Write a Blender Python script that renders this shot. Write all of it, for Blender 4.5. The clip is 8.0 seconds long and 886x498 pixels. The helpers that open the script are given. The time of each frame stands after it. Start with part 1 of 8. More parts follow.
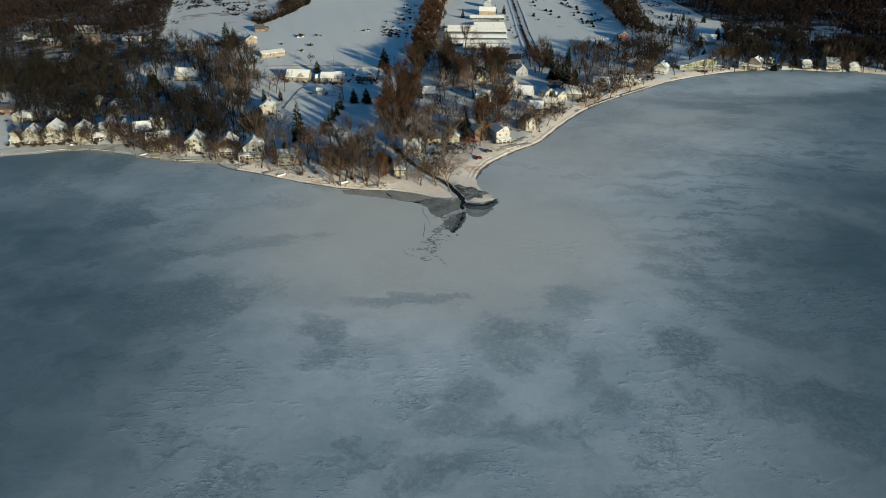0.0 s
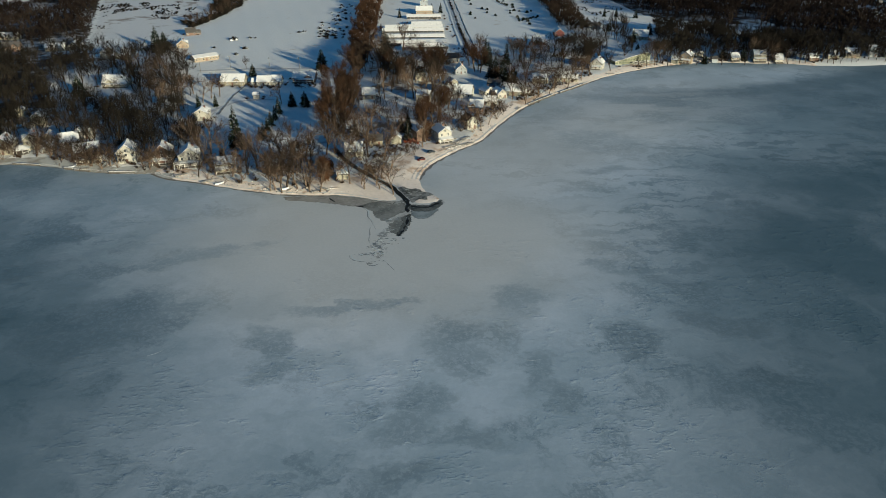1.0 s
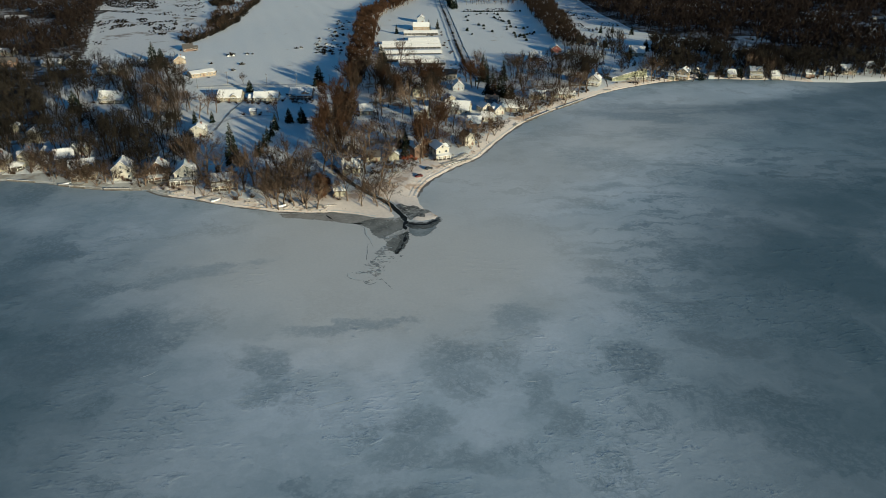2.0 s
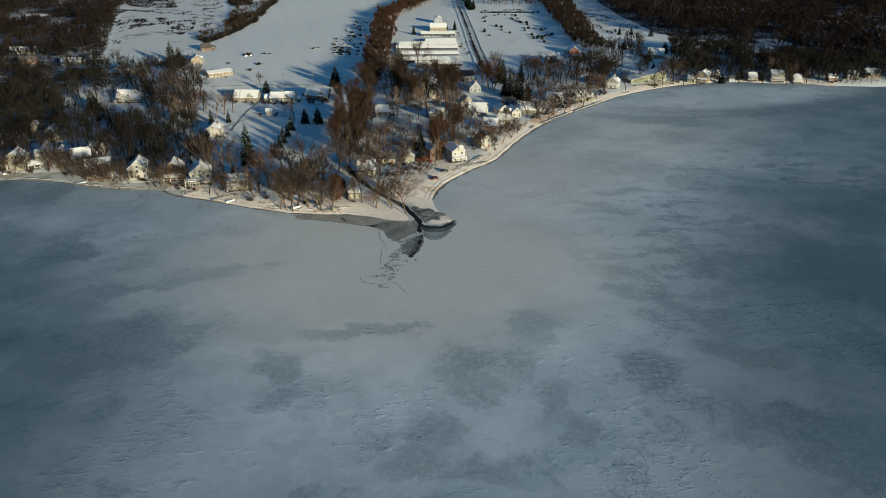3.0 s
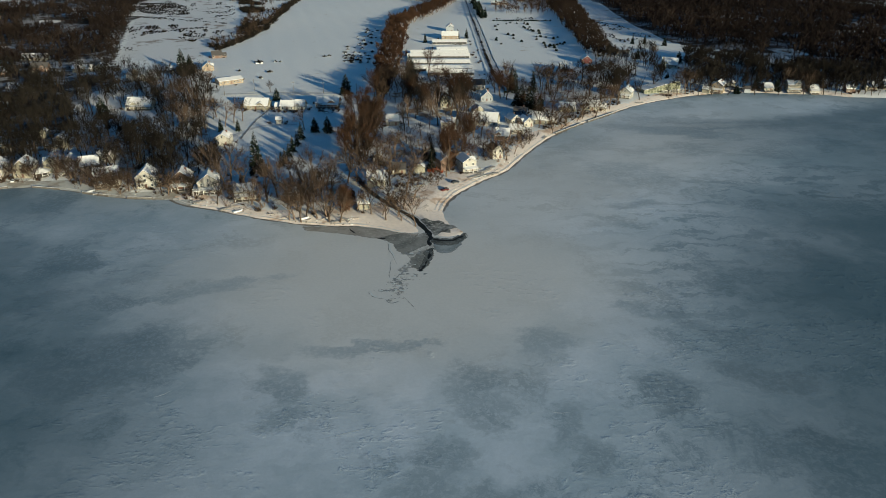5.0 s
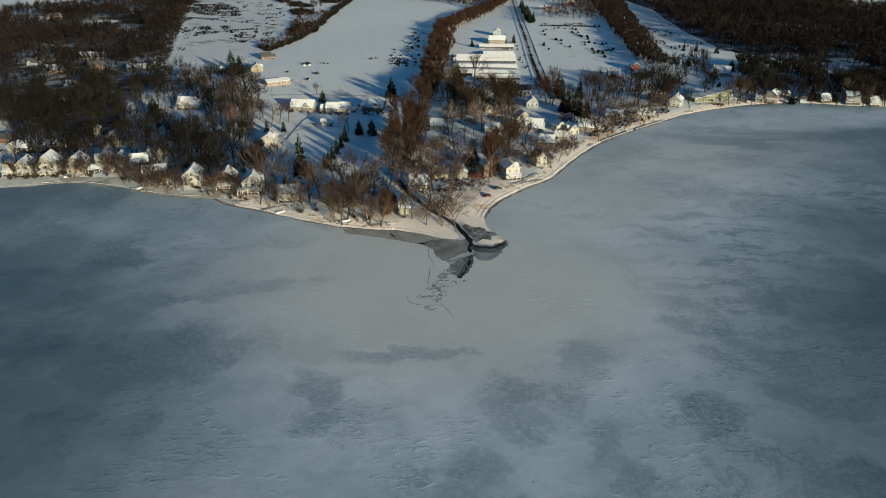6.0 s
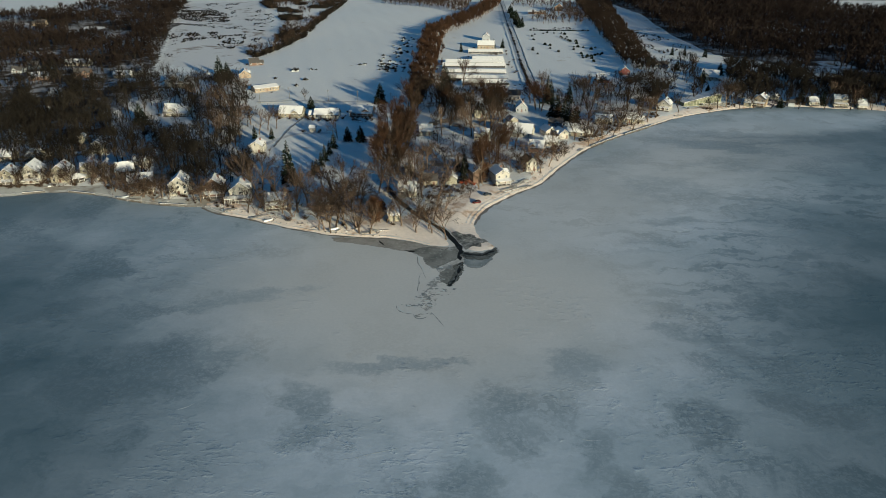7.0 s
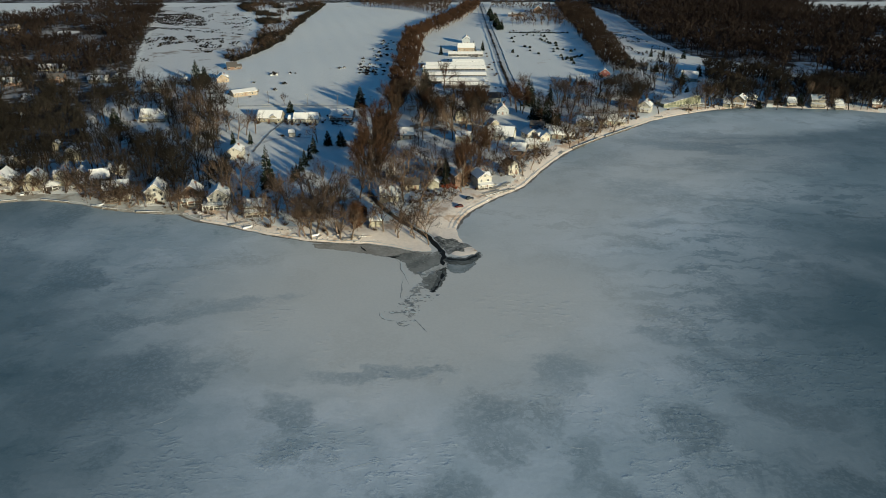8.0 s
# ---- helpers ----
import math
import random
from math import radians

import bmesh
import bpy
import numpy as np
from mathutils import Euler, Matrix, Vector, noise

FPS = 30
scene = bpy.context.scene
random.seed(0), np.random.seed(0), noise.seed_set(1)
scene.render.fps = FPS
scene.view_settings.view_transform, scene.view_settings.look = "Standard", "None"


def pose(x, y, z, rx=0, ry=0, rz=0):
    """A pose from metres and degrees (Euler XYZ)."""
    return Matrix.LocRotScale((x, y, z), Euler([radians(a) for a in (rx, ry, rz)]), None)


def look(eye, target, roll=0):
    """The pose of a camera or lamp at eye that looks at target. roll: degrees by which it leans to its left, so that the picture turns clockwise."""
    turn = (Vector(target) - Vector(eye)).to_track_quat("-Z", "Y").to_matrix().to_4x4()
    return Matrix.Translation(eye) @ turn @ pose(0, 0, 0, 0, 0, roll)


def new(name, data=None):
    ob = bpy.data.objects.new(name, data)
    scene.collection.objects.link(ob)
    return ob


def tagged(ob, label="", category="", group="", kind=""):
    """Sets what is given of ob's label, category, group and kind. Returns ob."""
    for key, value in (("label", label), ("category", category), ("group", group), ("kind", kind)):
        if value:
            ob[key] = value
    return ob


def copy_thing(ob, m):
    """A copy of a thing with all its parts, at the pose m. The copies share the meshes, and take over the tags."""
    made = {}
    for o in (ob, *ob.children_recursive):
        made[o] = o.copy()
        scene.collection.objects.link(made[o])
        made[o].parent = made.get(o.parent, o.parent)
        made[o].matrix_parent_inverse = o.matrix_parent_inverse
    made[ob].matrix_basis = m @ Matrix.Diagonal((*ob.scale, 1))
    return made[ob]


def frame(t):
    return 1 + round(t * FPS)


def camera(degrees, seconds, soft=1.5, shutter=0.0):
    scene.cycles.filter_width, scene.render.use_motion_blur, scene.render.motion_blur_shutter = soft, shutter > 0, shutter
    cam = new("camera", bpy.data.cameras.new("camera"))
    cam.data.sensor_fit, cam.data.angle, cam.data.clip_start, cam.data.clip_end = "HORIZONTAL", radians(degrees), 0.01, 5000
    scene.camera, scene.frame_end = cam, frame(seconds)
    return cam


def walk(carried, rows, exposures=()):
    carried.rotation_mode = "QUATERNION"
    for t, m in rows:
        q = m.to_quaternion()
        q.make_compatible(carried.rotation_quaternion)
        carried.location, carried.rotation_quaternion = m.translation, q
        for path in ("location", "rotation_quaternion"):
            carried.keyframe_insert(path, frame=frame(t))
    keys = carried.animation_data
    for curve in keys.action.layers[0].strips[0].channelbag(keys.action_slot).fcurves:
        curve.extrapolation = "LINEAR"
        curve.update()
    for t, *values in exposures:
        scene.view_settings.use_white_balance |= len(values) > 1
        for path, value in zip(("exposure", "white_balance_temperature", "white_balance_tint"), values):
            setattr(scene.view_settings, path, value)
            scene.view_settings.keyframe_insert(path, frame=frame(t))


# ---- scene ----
cam = camera(65.23, 8.0, soft=0.85)
# seconds, place, yaw, pitch, roll
ROWS = []
ROWS.append((0.0, 0.00, 0.00, 120.00, 0.000, -27.381, -0.058))
ROWS.append((0.2, 0.13, 0.55, 120.06, -0.037, -27.368, -0.067))
ROWS.append((0.5, 0.31, 1.37, 120.16, -0.885, -27.418, -0.081))
ROWS.append((0.6, 0.29, 1.66, 120.19, -1.721, -27.450, -0.110))
ROWS.append((0.7, 0.26, 1.95, 120.22, -2.718, -27.447, -0.140))
ROWS.append((0.8, 0.24, 2.24, 120.25, -3.766, -27.454, -0.169))
ROWS.append((0.9, 0.21, 2.53, 120.27, -4.450, -27.411, -0.199))
ROWS.append((1.0, 0.18, 2.82, 120.30, -4.953, -27.495, -0.228))
ROWS.append((1.1, 0.13, 3.12, 120.33, -5.252, -27.479, -0.223))
ROWS.append((1.2, 0.08, 3.43, 120.35, -5.267, -27.489, -0.217))
ROWS.append((1.3, 0.03, 3.74, 120.38, -5.698, -27.349, -0.211))
ROWS.append((1.4, -0.02, 4.04, 120.40, -5.975, -26.925, -0.205))
ROWS.append((1.5, -0.07, 4.35, 120.43, -6.348, -26.687, -0.199))
ROWS.append((1.7, -0.15, 4.95, 120.43, -6.431, -26.420, -0.160))
ROWS.append((2.0, -0.27, 5.84, 120.43, -5.292, -26.326, -0.101))
ROWS.append((2.2, -0.22, 6.45, 120.42, -4.690, -26.311, -0.089))
ROWS.append((3.3, 0.04, 9.81, 120.40, -3.919, -26.284, -0.019))
ROWS.append((3.5, 0.08, 10.42, 120.39, -4.029, -26.245, -0.007))
ROWS.append((3.8, 0.14, 11.37, 120.39, -3.852, -26.060, 0.008))
ROWS.append((4.0, 0.17, 12.00, 120.39, -3.877, -25.962, 0.018))
ROWS.append((4.2, 0.15, 12.64, 120.38, -3.752, -25.902, 0.042))
ROWS.append((5.3, -0.01, 16.20, 120.35, -2.120, -25.577, 0.171))
ROWS.append((5.5, -0.03, 16.85, 120.34, -0.449, -25.471, 0.194))
ROWS.append((5.7, 0.09, 17.41, 120.35, 0.275, -25.525, 0.225))
ROWS.append((6.0, 0.26, 18.26, 120.37, 0.643, -25.478, 0.271))
ROWS.append((6.5, 0.64, 19.67, 120.40, 0.476, -25.313, 0.163))
ROWS.append((7.0, 0.91, 21.13, 120.45, -0.150, -25.121, 0.127))
ROWS.append((7.5, 0.86, 22.72, 120.41, -1.739, -25.094, 0.032))
ROWS.append((8.0, 0.85, 24.25, 120.30, -1.753, -24.931, 0.075))
path = []
for t, x, y, z, yaw, pitch, roll in ROWS:
    path.append((t, pose(0, 0, 0, 0, 0, yaw) @ pose(0, 0, 0, 90 + pitch, 0, 0) @ pose(0, 0, 0, 0, 0, roll)))
    path[-1][1].translation = (x, y, z)
EXPOSURE = 0.51
SKY_STRENGTH, SUN_STRENGTH = 0.045, 5.5
walk(cam, path, [(0.0, EXPOSURE, 4380, -12), (8.0, EXPOSURE, 4430, -12)])
ICE_PATCHES = []
ICE_PATCHES.append((-88.0, 192.5, 25.0, 14.6, 20, 1))
ICE_PATCHES.append((-131.9, 197.4, 13.9, 9.2, 34, 0.6))
ICE_PATCHES.append((-128.4, 256.6, 10.9, 6.7, 27, 0.8))
ICE_PATCHES.append((-74.6, 235.8, 30.2, 5.8, 18, 0.6))
ICE_PATCHES.append((-133.0, 226.9, 23.5, 5.5, 30, 0.6))
ICE_PATCHES.append((-11.8, 196.9, 22.5, 4.0, 3, 0.75))
ICE_PATCHES.append((-36.9, 177.5, 6.3, 11.5, 12, 0.8))
ICE_PATCHES.append((-33.3, 161.4, 8.1, 4.9, 12, 0.9))
ICE_PATCHES.append((17.5, 169.0, 8.5, 17.5, 10, 0.8))
ICE_PATCHES.append((42.3, 195.2, 9.5, 9.5, -12, 0.8))
ICE_PATCHES.append((41.0, 155.6, 4.3, 9.2, -15, 0.9))
ICE_PATCHES.append((44.4, 145.9, 4.7, 6.5, -17, 0.9))
ICE_PATCHES.append((72.0, 169.6, 8.0, 10.0, -23, 1))
ICE_PATCHES.append((101.7, 174.8, 13.3, 6.5, -30, 1))
ICE_PATCHES.append((7.3, 145.4, 8.1, 7.0, -3, 0.9))
ICE_PATCHES.append((116.4, 350.0, 28.6, 19.9, -18, 0.5))
ICE_PATCHES.append((165.6, 424.5, 44.4, 10.6, -21, 0.8))
ICE_PATCHES.append((153.4, 256.8, 15.2, 12.0, -31, 0.6))
ICE_PATCHES.append((103.4, 149.4, 8.3, 5.8, -35, 0.7))
ICE_PATCHES.append((97.1, 202.0, 12.4, 7.9, -26, 0.5))
ICE_PATCHES.append((164.7, 386.9, 18.8, 14.0, -23, 0.5))
ICE_PATCHES.append((76.3, 215.0, 9.3, 4.9, -20, 0.7))
ICE_PATCHES.append((2.0, 136.0, 9.5, 5.5, 4, 0.9))
ICE_PATCHES.append((17.3, 133.0, 7.0, 4.5, -8, 0.9))
ICE_PATCHES.append((0.0, 122.5, 10.0, 5.0, 0, 0.8))
ICE_BRIGHT = []
ICE_BRIGHT.append((-22.1, 180.3, 17.7, 7.4, 7, 0.8))
ICE_BRIGHT.append((-4.1, 168.2, 9.1, 21.2, 1, 0.7))
ICE_BRIGHT.append((-38.0, 188.3, 25.0, 4.5, 11, 0.6))
ICE_BRIGHT.append((62.3, 218.4, 17.0, 10.8, -16, 0.7))
ICE_BRIGHT.append((31.3, 211.0, 14.7, 8.6, -8, 0.6))
ICE_BRIGHT.append((67.1, 195.5, 12.0, 9.0, -19, 0.5))
ICE_BRIGHT.append((48.1, 178.6, 9.6, 15.6, -15, 0.5))
ICE_BRIGHT.append((-67.4, 216.6, 15.0, 7.8, 17, 0.6))
ICE_BRIGHT.append((-83.6, 220.0, 17.1, 7.3, 21, 0.5))
ICE_BRIGHT.append((69.1, 287.0, 16.8, 8.1, -14, 0.6))
ICE_BRIGHT.append((144.0, 455.4, 43.7, 18.8, -18, 0.5))
ICE_BRIGHT.append((-15.1, 154.9, 17.0, 10.2, 6, 0.5))
ICE_BRIGHT.append((-47.6, 172.4, 9.3, 9.8, 15, 0.5))
ICE_BRIGHT.append((23.3, 143.8, 8.1, 7.3, -9, 0.4))
ICE_BRIGHT.append((112.4, 302.9, 27.6, 10.2, -20, 0.25))
ICE_BRIGHT.append((78.3, 276.0, 23.1, 9.8, -16, 0.3))
ICE_BRIGHT.append((220.0, 393.5, 19.8, 11.1, -11, 0.35))
ICE_BRIGHT.append((158.9, 346.7, 17.8, 7.2, -7, 0.35))
ICE_BRIGHT.append((109.5, 319.2, 16.6, 7.8, -1, 0.35))
ICE_BRIGHT.append((57.2, 287.2, 20.2, 7.9, 7, 0.4))
ICE_PATCHES.append((208.3, 369.2, 18.7, 8.0, -11, 0.35))
ICE_PATCHES.append((152.8, 331.1, 17.1, 6.6, -7, 0.4))
ICE_PATCHES.append((105.8, 306.4, 16.0, 5.8, -1, 0.4))
ICE_PATCHES.append((78.2, 436.7, 18.1, 8.0, 8, 0.3))
ICE_PATCHES.append((180.5, 450.0, 40.8, 9.9, -4, 0.6))
ICE_BRIGHT.append((188.9, 390.8, 103.9, 5.0, 32, 0.55))
ICE_BRIGHT.append((246.1, 421.6, 51.1, 9.0, 30, 0.4))
ICE_BRIGHT.append((309.6, 441.6, 47.0, 10.0, 0, 0.35))
ICE_BRIGHT.append((167.7, 437.0, 44.5, 9.0, 16, 0.5))
ICE_BRIGHT.append((187.1, 471.2, 26.9, 7.0, 10, 0.35))
ICE_PATCHES.append((194.1, 431.3, 51.0, 3.0, 7, 0.75))
ICE_PATCHES.append((297.4, 438.5, 55.1, 3.5, -2, 0.4))
ICE_PATCHES.append((152.5, 394.1, 37.6, 5.0, 26, 0.4))
# world, sun
SUN_TURN, SUN_HIGH = radians(34), radians(10.7)
world = bpy.data.worlds.new("world")
scene.world = world
world.use_nodes = True
wn = world.node_tree.nodes
sky = wn.new("ShaderNodeTexSky")
sky.sky_type, sky.sun_disc = "NISHITA", False
sky.sun_elevation, sky.sun_rotation = SUN_HIGH, math.pi - SUN_TURN
sky.air_density, sky.dust_density, sky.ozone_density = 1.0, 0.1, 2.0
world.node_tree.links.new(sky.outputs[0], wn["Background"].inputs[0])
wn["Background"].inputs[1].default_value = SKY_STRENGTH
sun = new("sun", bpy.data.lights.new("sun", "SUN"))
sun.data.energy, sun.data.angle, sun.data.color = SUN_STRENGTH, radians(0.6), (1.0, 0.64, 0.335)
sun_from = Vector((math.sin(SUN_TURN) * math.cos(SUN_HIGH), -math.cos(SUN_TURN) * math.cos(SUN_HIGH), math.sin(SUN_HIGH)))
sun.matrix_world = look(sun_from * 900 + Vector((0, 400, 0)), (0, 400, 0))

# ---- materials ----


class Nodes:
    """A material's node tree, with short calls to add to it."""

    def __init__(self, name, rough=0.8, metal=0.0):
        self.mat = bpy.data.materials.new(name)
        self.mat.use_nodes = True
        self.tree = self.mat.node_tree
        self.shader = self.tree.nodes["Principled BSDF"]
        self.shader.inputs["Roughness"].default_value = rough
        self.shader.inputs["Metallic"].default_value = metal
        self.coord = self.add("ShaderNodeTexCoord").outputs["Object"]

    def add(self, kind, **inputs):
        node = self.tree.nodes.new(kind)
        for key, value in inputs.items():
            self.put(node.inputs[key.replace("_", " ")], value)
        return node

    def put(self, socket, value):
        if isinstance(value, bpy.types.NodeSocket):
            self.tree.links.new(value, socket)
        else:
            socket.default_value = value

    def noise(self, scale, detail=4.0, vector=None, rough=0.55, stretch=None):
        vector = vector or self.coord
        if stretch:
            m = self.add("ShaderNodeMapping", Vector=vector, Scale=stretch)
            vector = m.outputs[0]
        return self.add("ShaderNodeTexNoise", Vector=vector, Scale=scale, Detail=detail, Roughness=rough).outputs["Fac"]

    def ramp(self, value, low, high, a=0.0, b=1.0):
        node = self.add("ShaderNodeMapRange")
        node.interpolation_type = "SMOOTHSTEP"
        for key, v in (("Value", value), ("From Min", low), ("From Max", high), ("To Min", a), ("To Max", b)):
            self.put(node.inputs[key], v)
        return node.outputs[0]

    def math(self, op, a, b=0.0):
        node = self.add("ShaderNodeMath")
        node.operation = op
        self.put(node.inputs[0], a)
        self.put(node.inputs[1], b)
        return node.outputs[0]

    def mix(self, fac, a, b):
        node = self.add("ShaderNodeMix")
        node.data_type = "RGBA"
        self.put(node.inputs[0], fac)
        self.put(node.inputs[6], (*a, 1) if isinstance(a, tuple) else a)
        self.put(node.inputs[7], (*b, 1) if isinstance(b, tuple) else b)
        return node.outputs[2]

    def random(self):
        return self.add("ShaderNodeObjectInfo").outputs["Random"]

    def colour(self, value):
        self.put(self.shader.inputs["Base Color"], (*value, 1) if isinstance(value, tuple) else value)
        return self

    def bump(self, height, strength=0.5, distance=0.1):
        node = self.add("ShaderNodeBump", Height=height, Strength=strength, Distance=distance)
        self.tree.links.new(node.outputs[0], self.shader.inputs["Normal"])
        return self


def snow_material(name, tone, grass, amount):
    n = Nodes(name, 0.75)
    big, small = n.noise(0.02, 5), n.noise(0.6, 6)
    white = n.mix(n.ramp(small, 0.3, 0.7), tuple(c * 0.9 for c in tone), tone)
    worn = n.ramp(n.math("MULTIPLY", n.noise(0.09, 8, rough=0.7), n.ramp(big, 0.3, 0.7, 0.7, 1.2)), amount, amount + 0.12)
    n.colour(n.mix(worn, white, n.mix(small, grass, tuple(c * 1.8 for c in grass))))
    n.bump(n.math("ADD", n.math("MULTIPLY", n.noise(0.15, 4), 2.0), n.noise(1.2, 5)), 0.30, 0.22)
    return n.mat


SNOW = snow_material("field snow", (0.82, 0.82, 0.80), (0.40, 0.36, 0.30), 0.66)
ROOF_SNOW = snow_material("roof snow", (0.80, 0.79, 0.77), (0.13, 0.125, 0.12), 0.54)
GLASSHOUSE_SNOW = snow_material("greenhouse roof snow", (0.90, 0.88, 0.84), (0.74, 0.72, 0.68), 0.70)
VILLAGE_SNOW = snow_material("trodden garden snow", (0.78, 0.76, 0.73), (0.20, 0.14, 0.085), 0.495)
# tree shade and edge falloff are put into these two floor colours
SHADED_LITTER = snow_material("shaded woodland floor with litter and thin snow", (0.34, 0.34, 0.35), (0.035, 0.027, 0.020), 0.38)
GLADE = snow_material("glade snow toned down for shade", (0.40, 0.40, 0.41), (0.05, 0.04, 0.03), 0.44)
# left beach: trodden patches, with edge falloff put into the grey
GREY_BEACH = snow_material("trodden shore snow greyed for falloff", (0.48, 0.48, 0.46), (0.20, 0.185, 0.16), 0.46)
BEACH = snow_material("sandy beach snow", (0.90, 0.80, 0.70), (0.40, 0.30, 0.215), 0.50)
SCRUB_FLOOR = snow_material("rough pasture snow", (0.72, 0.71, 0.70), (0.20, 0.17, 0.14), 0.55)


def ice_material():
    n = Nodes("lake ice", 0.55)
    warp = n.add("ShaderNodeVectorMath")
    warp.operation = "MULTIPLY_ADD"
    noise3 = n.add("ShaderNodeTexNoise", Vector=n.coord, Scale=0.06, Detail=5.0, Roughness=0.65)
    shift = n.add("ShaderNodeVectorMath")
    shift.operation = "SUBTRACT"
    n.put(shift.inputs[0], noise3.outputs["Color"])
    shift.inputs[1].default_value = (0.5, 0.5, 0.5)
    n.put(warp.inputs[0], shift.outputs[0])
    warp.inputs[1].default_value = (22, 22, 0)
    n.put(warp.inputs[2], n.coord)
    warped = warp.outputs[0]

    def blob(x, y, rx, ry, turn, edge=0.75):
        m = n.add("ShaderNodeMapping", Vector=warped, Location=(x, y, 0), Rotation=(0, 0, radians(turn)), Scale=(rx, ry, 1))
        m.vector_type = "TEXTURE"
        d = n.add("ShaderNodeVectorMath", Vector=m.outputs[0])
        d.operation = "LENGTH"
        return n.ramp(d.outputs["Value"], 1 - edge, 1 + edge, 1, 0)

    def union(rows):
        total = None
        for x, y, rx, ry, turn, weight in rows:
            b = n.math("MULTIPLY", blob(x, y, rx, ry, turn, 0.6), weight)
            total = b if total is None else n.math("MAXIMUM", total, b)
        return total

    # bare dark patches swept clear of snow
    bare = union(ICE_PATCHES)
    streaks = n.noise(0.018, 8, rough=0.62, vector=warped)
    broad = n.noise(0.006, 4)
    fine = n.noise(0.9, 6, rough=0.7)
    cells = n.noise(0.55, 5, rough=0.68)
    floes = n.add("ShaderNodeTexVoronoi", Vector=warped, Scale=0.55)
    floes.feature = "DISTANCE_TO_EDGE"
    cells = n.math("ADD", n.math("MULTIPLY", cells, 0.85), n.math("MULTIPLY", n.ramp(floes.outputs["Distance"], 0.0, 0.35), 0.14))
    flecks = n.ramp(n.noise(0.30, 7, rough=0.75), 0.57, 0.66)
    dusted = n.mix(n.ramp(streaks, 0.36, 0.62), ICE_DARK, ICE_LIGHT)
    dusted = n.mix(n.ramp(broad, 0.35, 0.65, 0.0, 0.5), dusted, ICE_TEAL)
    # lens falloff painted as darker ice colour at the sides, made ragged by noise
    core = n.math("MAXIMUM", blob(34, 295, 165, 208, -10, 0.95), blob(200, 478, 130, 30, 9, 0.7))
    falloff_dark_ice = n.math("MAXIMUM", blob(208, 180, 200, 112, 66, 0.42), blob(-176, 172, 155, 98, 117, 0.5))
    falloff_dark_ice = n.math("MAXIMUM", n.math("MULTIPLY", falloff_dark_ice, 0.95), n.ramp(core, 0, 0.85, 0.88, 0.0))
    # plus a zone of darker ice beyond a diagonal line
    falloff_dark_ice = n.math("MAXIMUM", falloff_dark_ice, n.math("MULTIPLY", blob(270, 348, 135, 62, 43, 0.22), 0.62))
    falloff_dark_ice = n.math("MULTIPLY", falloff_dark_ice, n.ramp(n.noise(0.02, 7, rough=0.62, vector=warped), 0.36, 0.62, 0.80, 1.0))
    # scoured blotches, broken up by small snow cells
    scour = n.ramp(n.noise(0.032, 8, rough=0.66, vector=warped), 0.50, 0.60)
    grain = n.ramp(cells, 0.36, 0.64, 1.0, 0.0)
    dusted = n.mix(n.math("MULTIPLY", scour, n.ramp(grain, 0, 1, 0.10, 0.55)), dusted, ICE_BARE)
    dusted = n.mix(n.math("MULTIPLY", flecks, 0.16), dusted, ICE_FLECK)
    dusted = n.mix(n.math("MULTIPLY", grain, 0.06), dusted, ICE_BARE)
    # long thin streaks drawn out by the wind
    drawn = n.add("ShaderNodeMapping", Vector=warped, Rotation=(0, 0, radians(-14)), Scale=(0.28, 1.0, 1)).outputs[0]
    thread = n.math("MULTIPLY", n.ramp(n.noise(0.16, 8, vector=drawn, rough=0.68), 0.505, 0.585), n.ramp(n.noise(0.014, 4, vector=warped), 0.38, 0.60, 0.08, 0.66))
    thread = n.math("MULTIPLY", thread, n.ramp(blob(150, 330, 120, 130, 0, 0.5), 0, 1, 0.28, 1.0))
    dusted = n.mix(thread, dusted, ICE_THREAD)
    # bright wind-blown dust in front of the young ice
    bright = union(ICE_BRIGHT)
    dusted = n.mix(n.math("MULTIPLY", bright, n.ramp(n.noise(0.10, 8, rough=0.7), 0.32, 0.6, 0.3, 0.8)), dusted, ICE_FLECK)
    # grey young ice off the creek mouth
    young = blob(-4, 236, 66, 56, 0, 0.6)
    dusted = n.mix(n.math("MULTIPLY", young, 0.72), dusted, ICE_YOUNG)
    # neutral grey ice along the shore, partly standing in for low-angle reflection
    near = n.math("MAXIMUM", blob(2, 256, 82, 52, 0, 0.7), n.math("MAXIMUM", blob(70, 330, 95, 40, 52, 0.8), blob(135, 385, 120, 42, 42, 0.9)))
    dusted = n.mix(n.math("MULTIPLY", near, 0.62), dusted, ICE_SHORE)
    torn = n.math("MULTIPLY", n.math("SUBTRACT", n.noise(0.16, 9, rough=0.78, stretch=(0.6, 1.0, 1.0)), 0.5), 2.4)
    ragged = n.ramp(n.math("ADD", bare, torn), 0.12, 0.60)
    patchy = n.math("MULTIPLY", n.math("POWER", bare, 0.7), n.math("MULTIPLY", ragged, n.ramp(grain, 0, 1, 0.38, 0.68)))
    tone = n.mix(patchy, dusted, ICE_PATCH)
    tone = n.mix(n.ramp(fine, 0.3, 0.7, 0.0, 0.09), tone, ICE_BARE)
    # tone inside the painted falloff, with patches and threads darker still
    deep = n.mix(n.math("MAXIMUM", n.math("MULTIPLY", patchy, 0.8), n.math("MULTIPLY", thread, 0.5)), ICE_DARK_FALLOFF, ICE_PATCH_FALLOFF)
    n.colour(n.mix(falloff_dark_ice, tone, deep))
    n.put(n.shader.inputs["Roughness"], n.ramp(patchy, 0, 1, 0.62, 0.42))
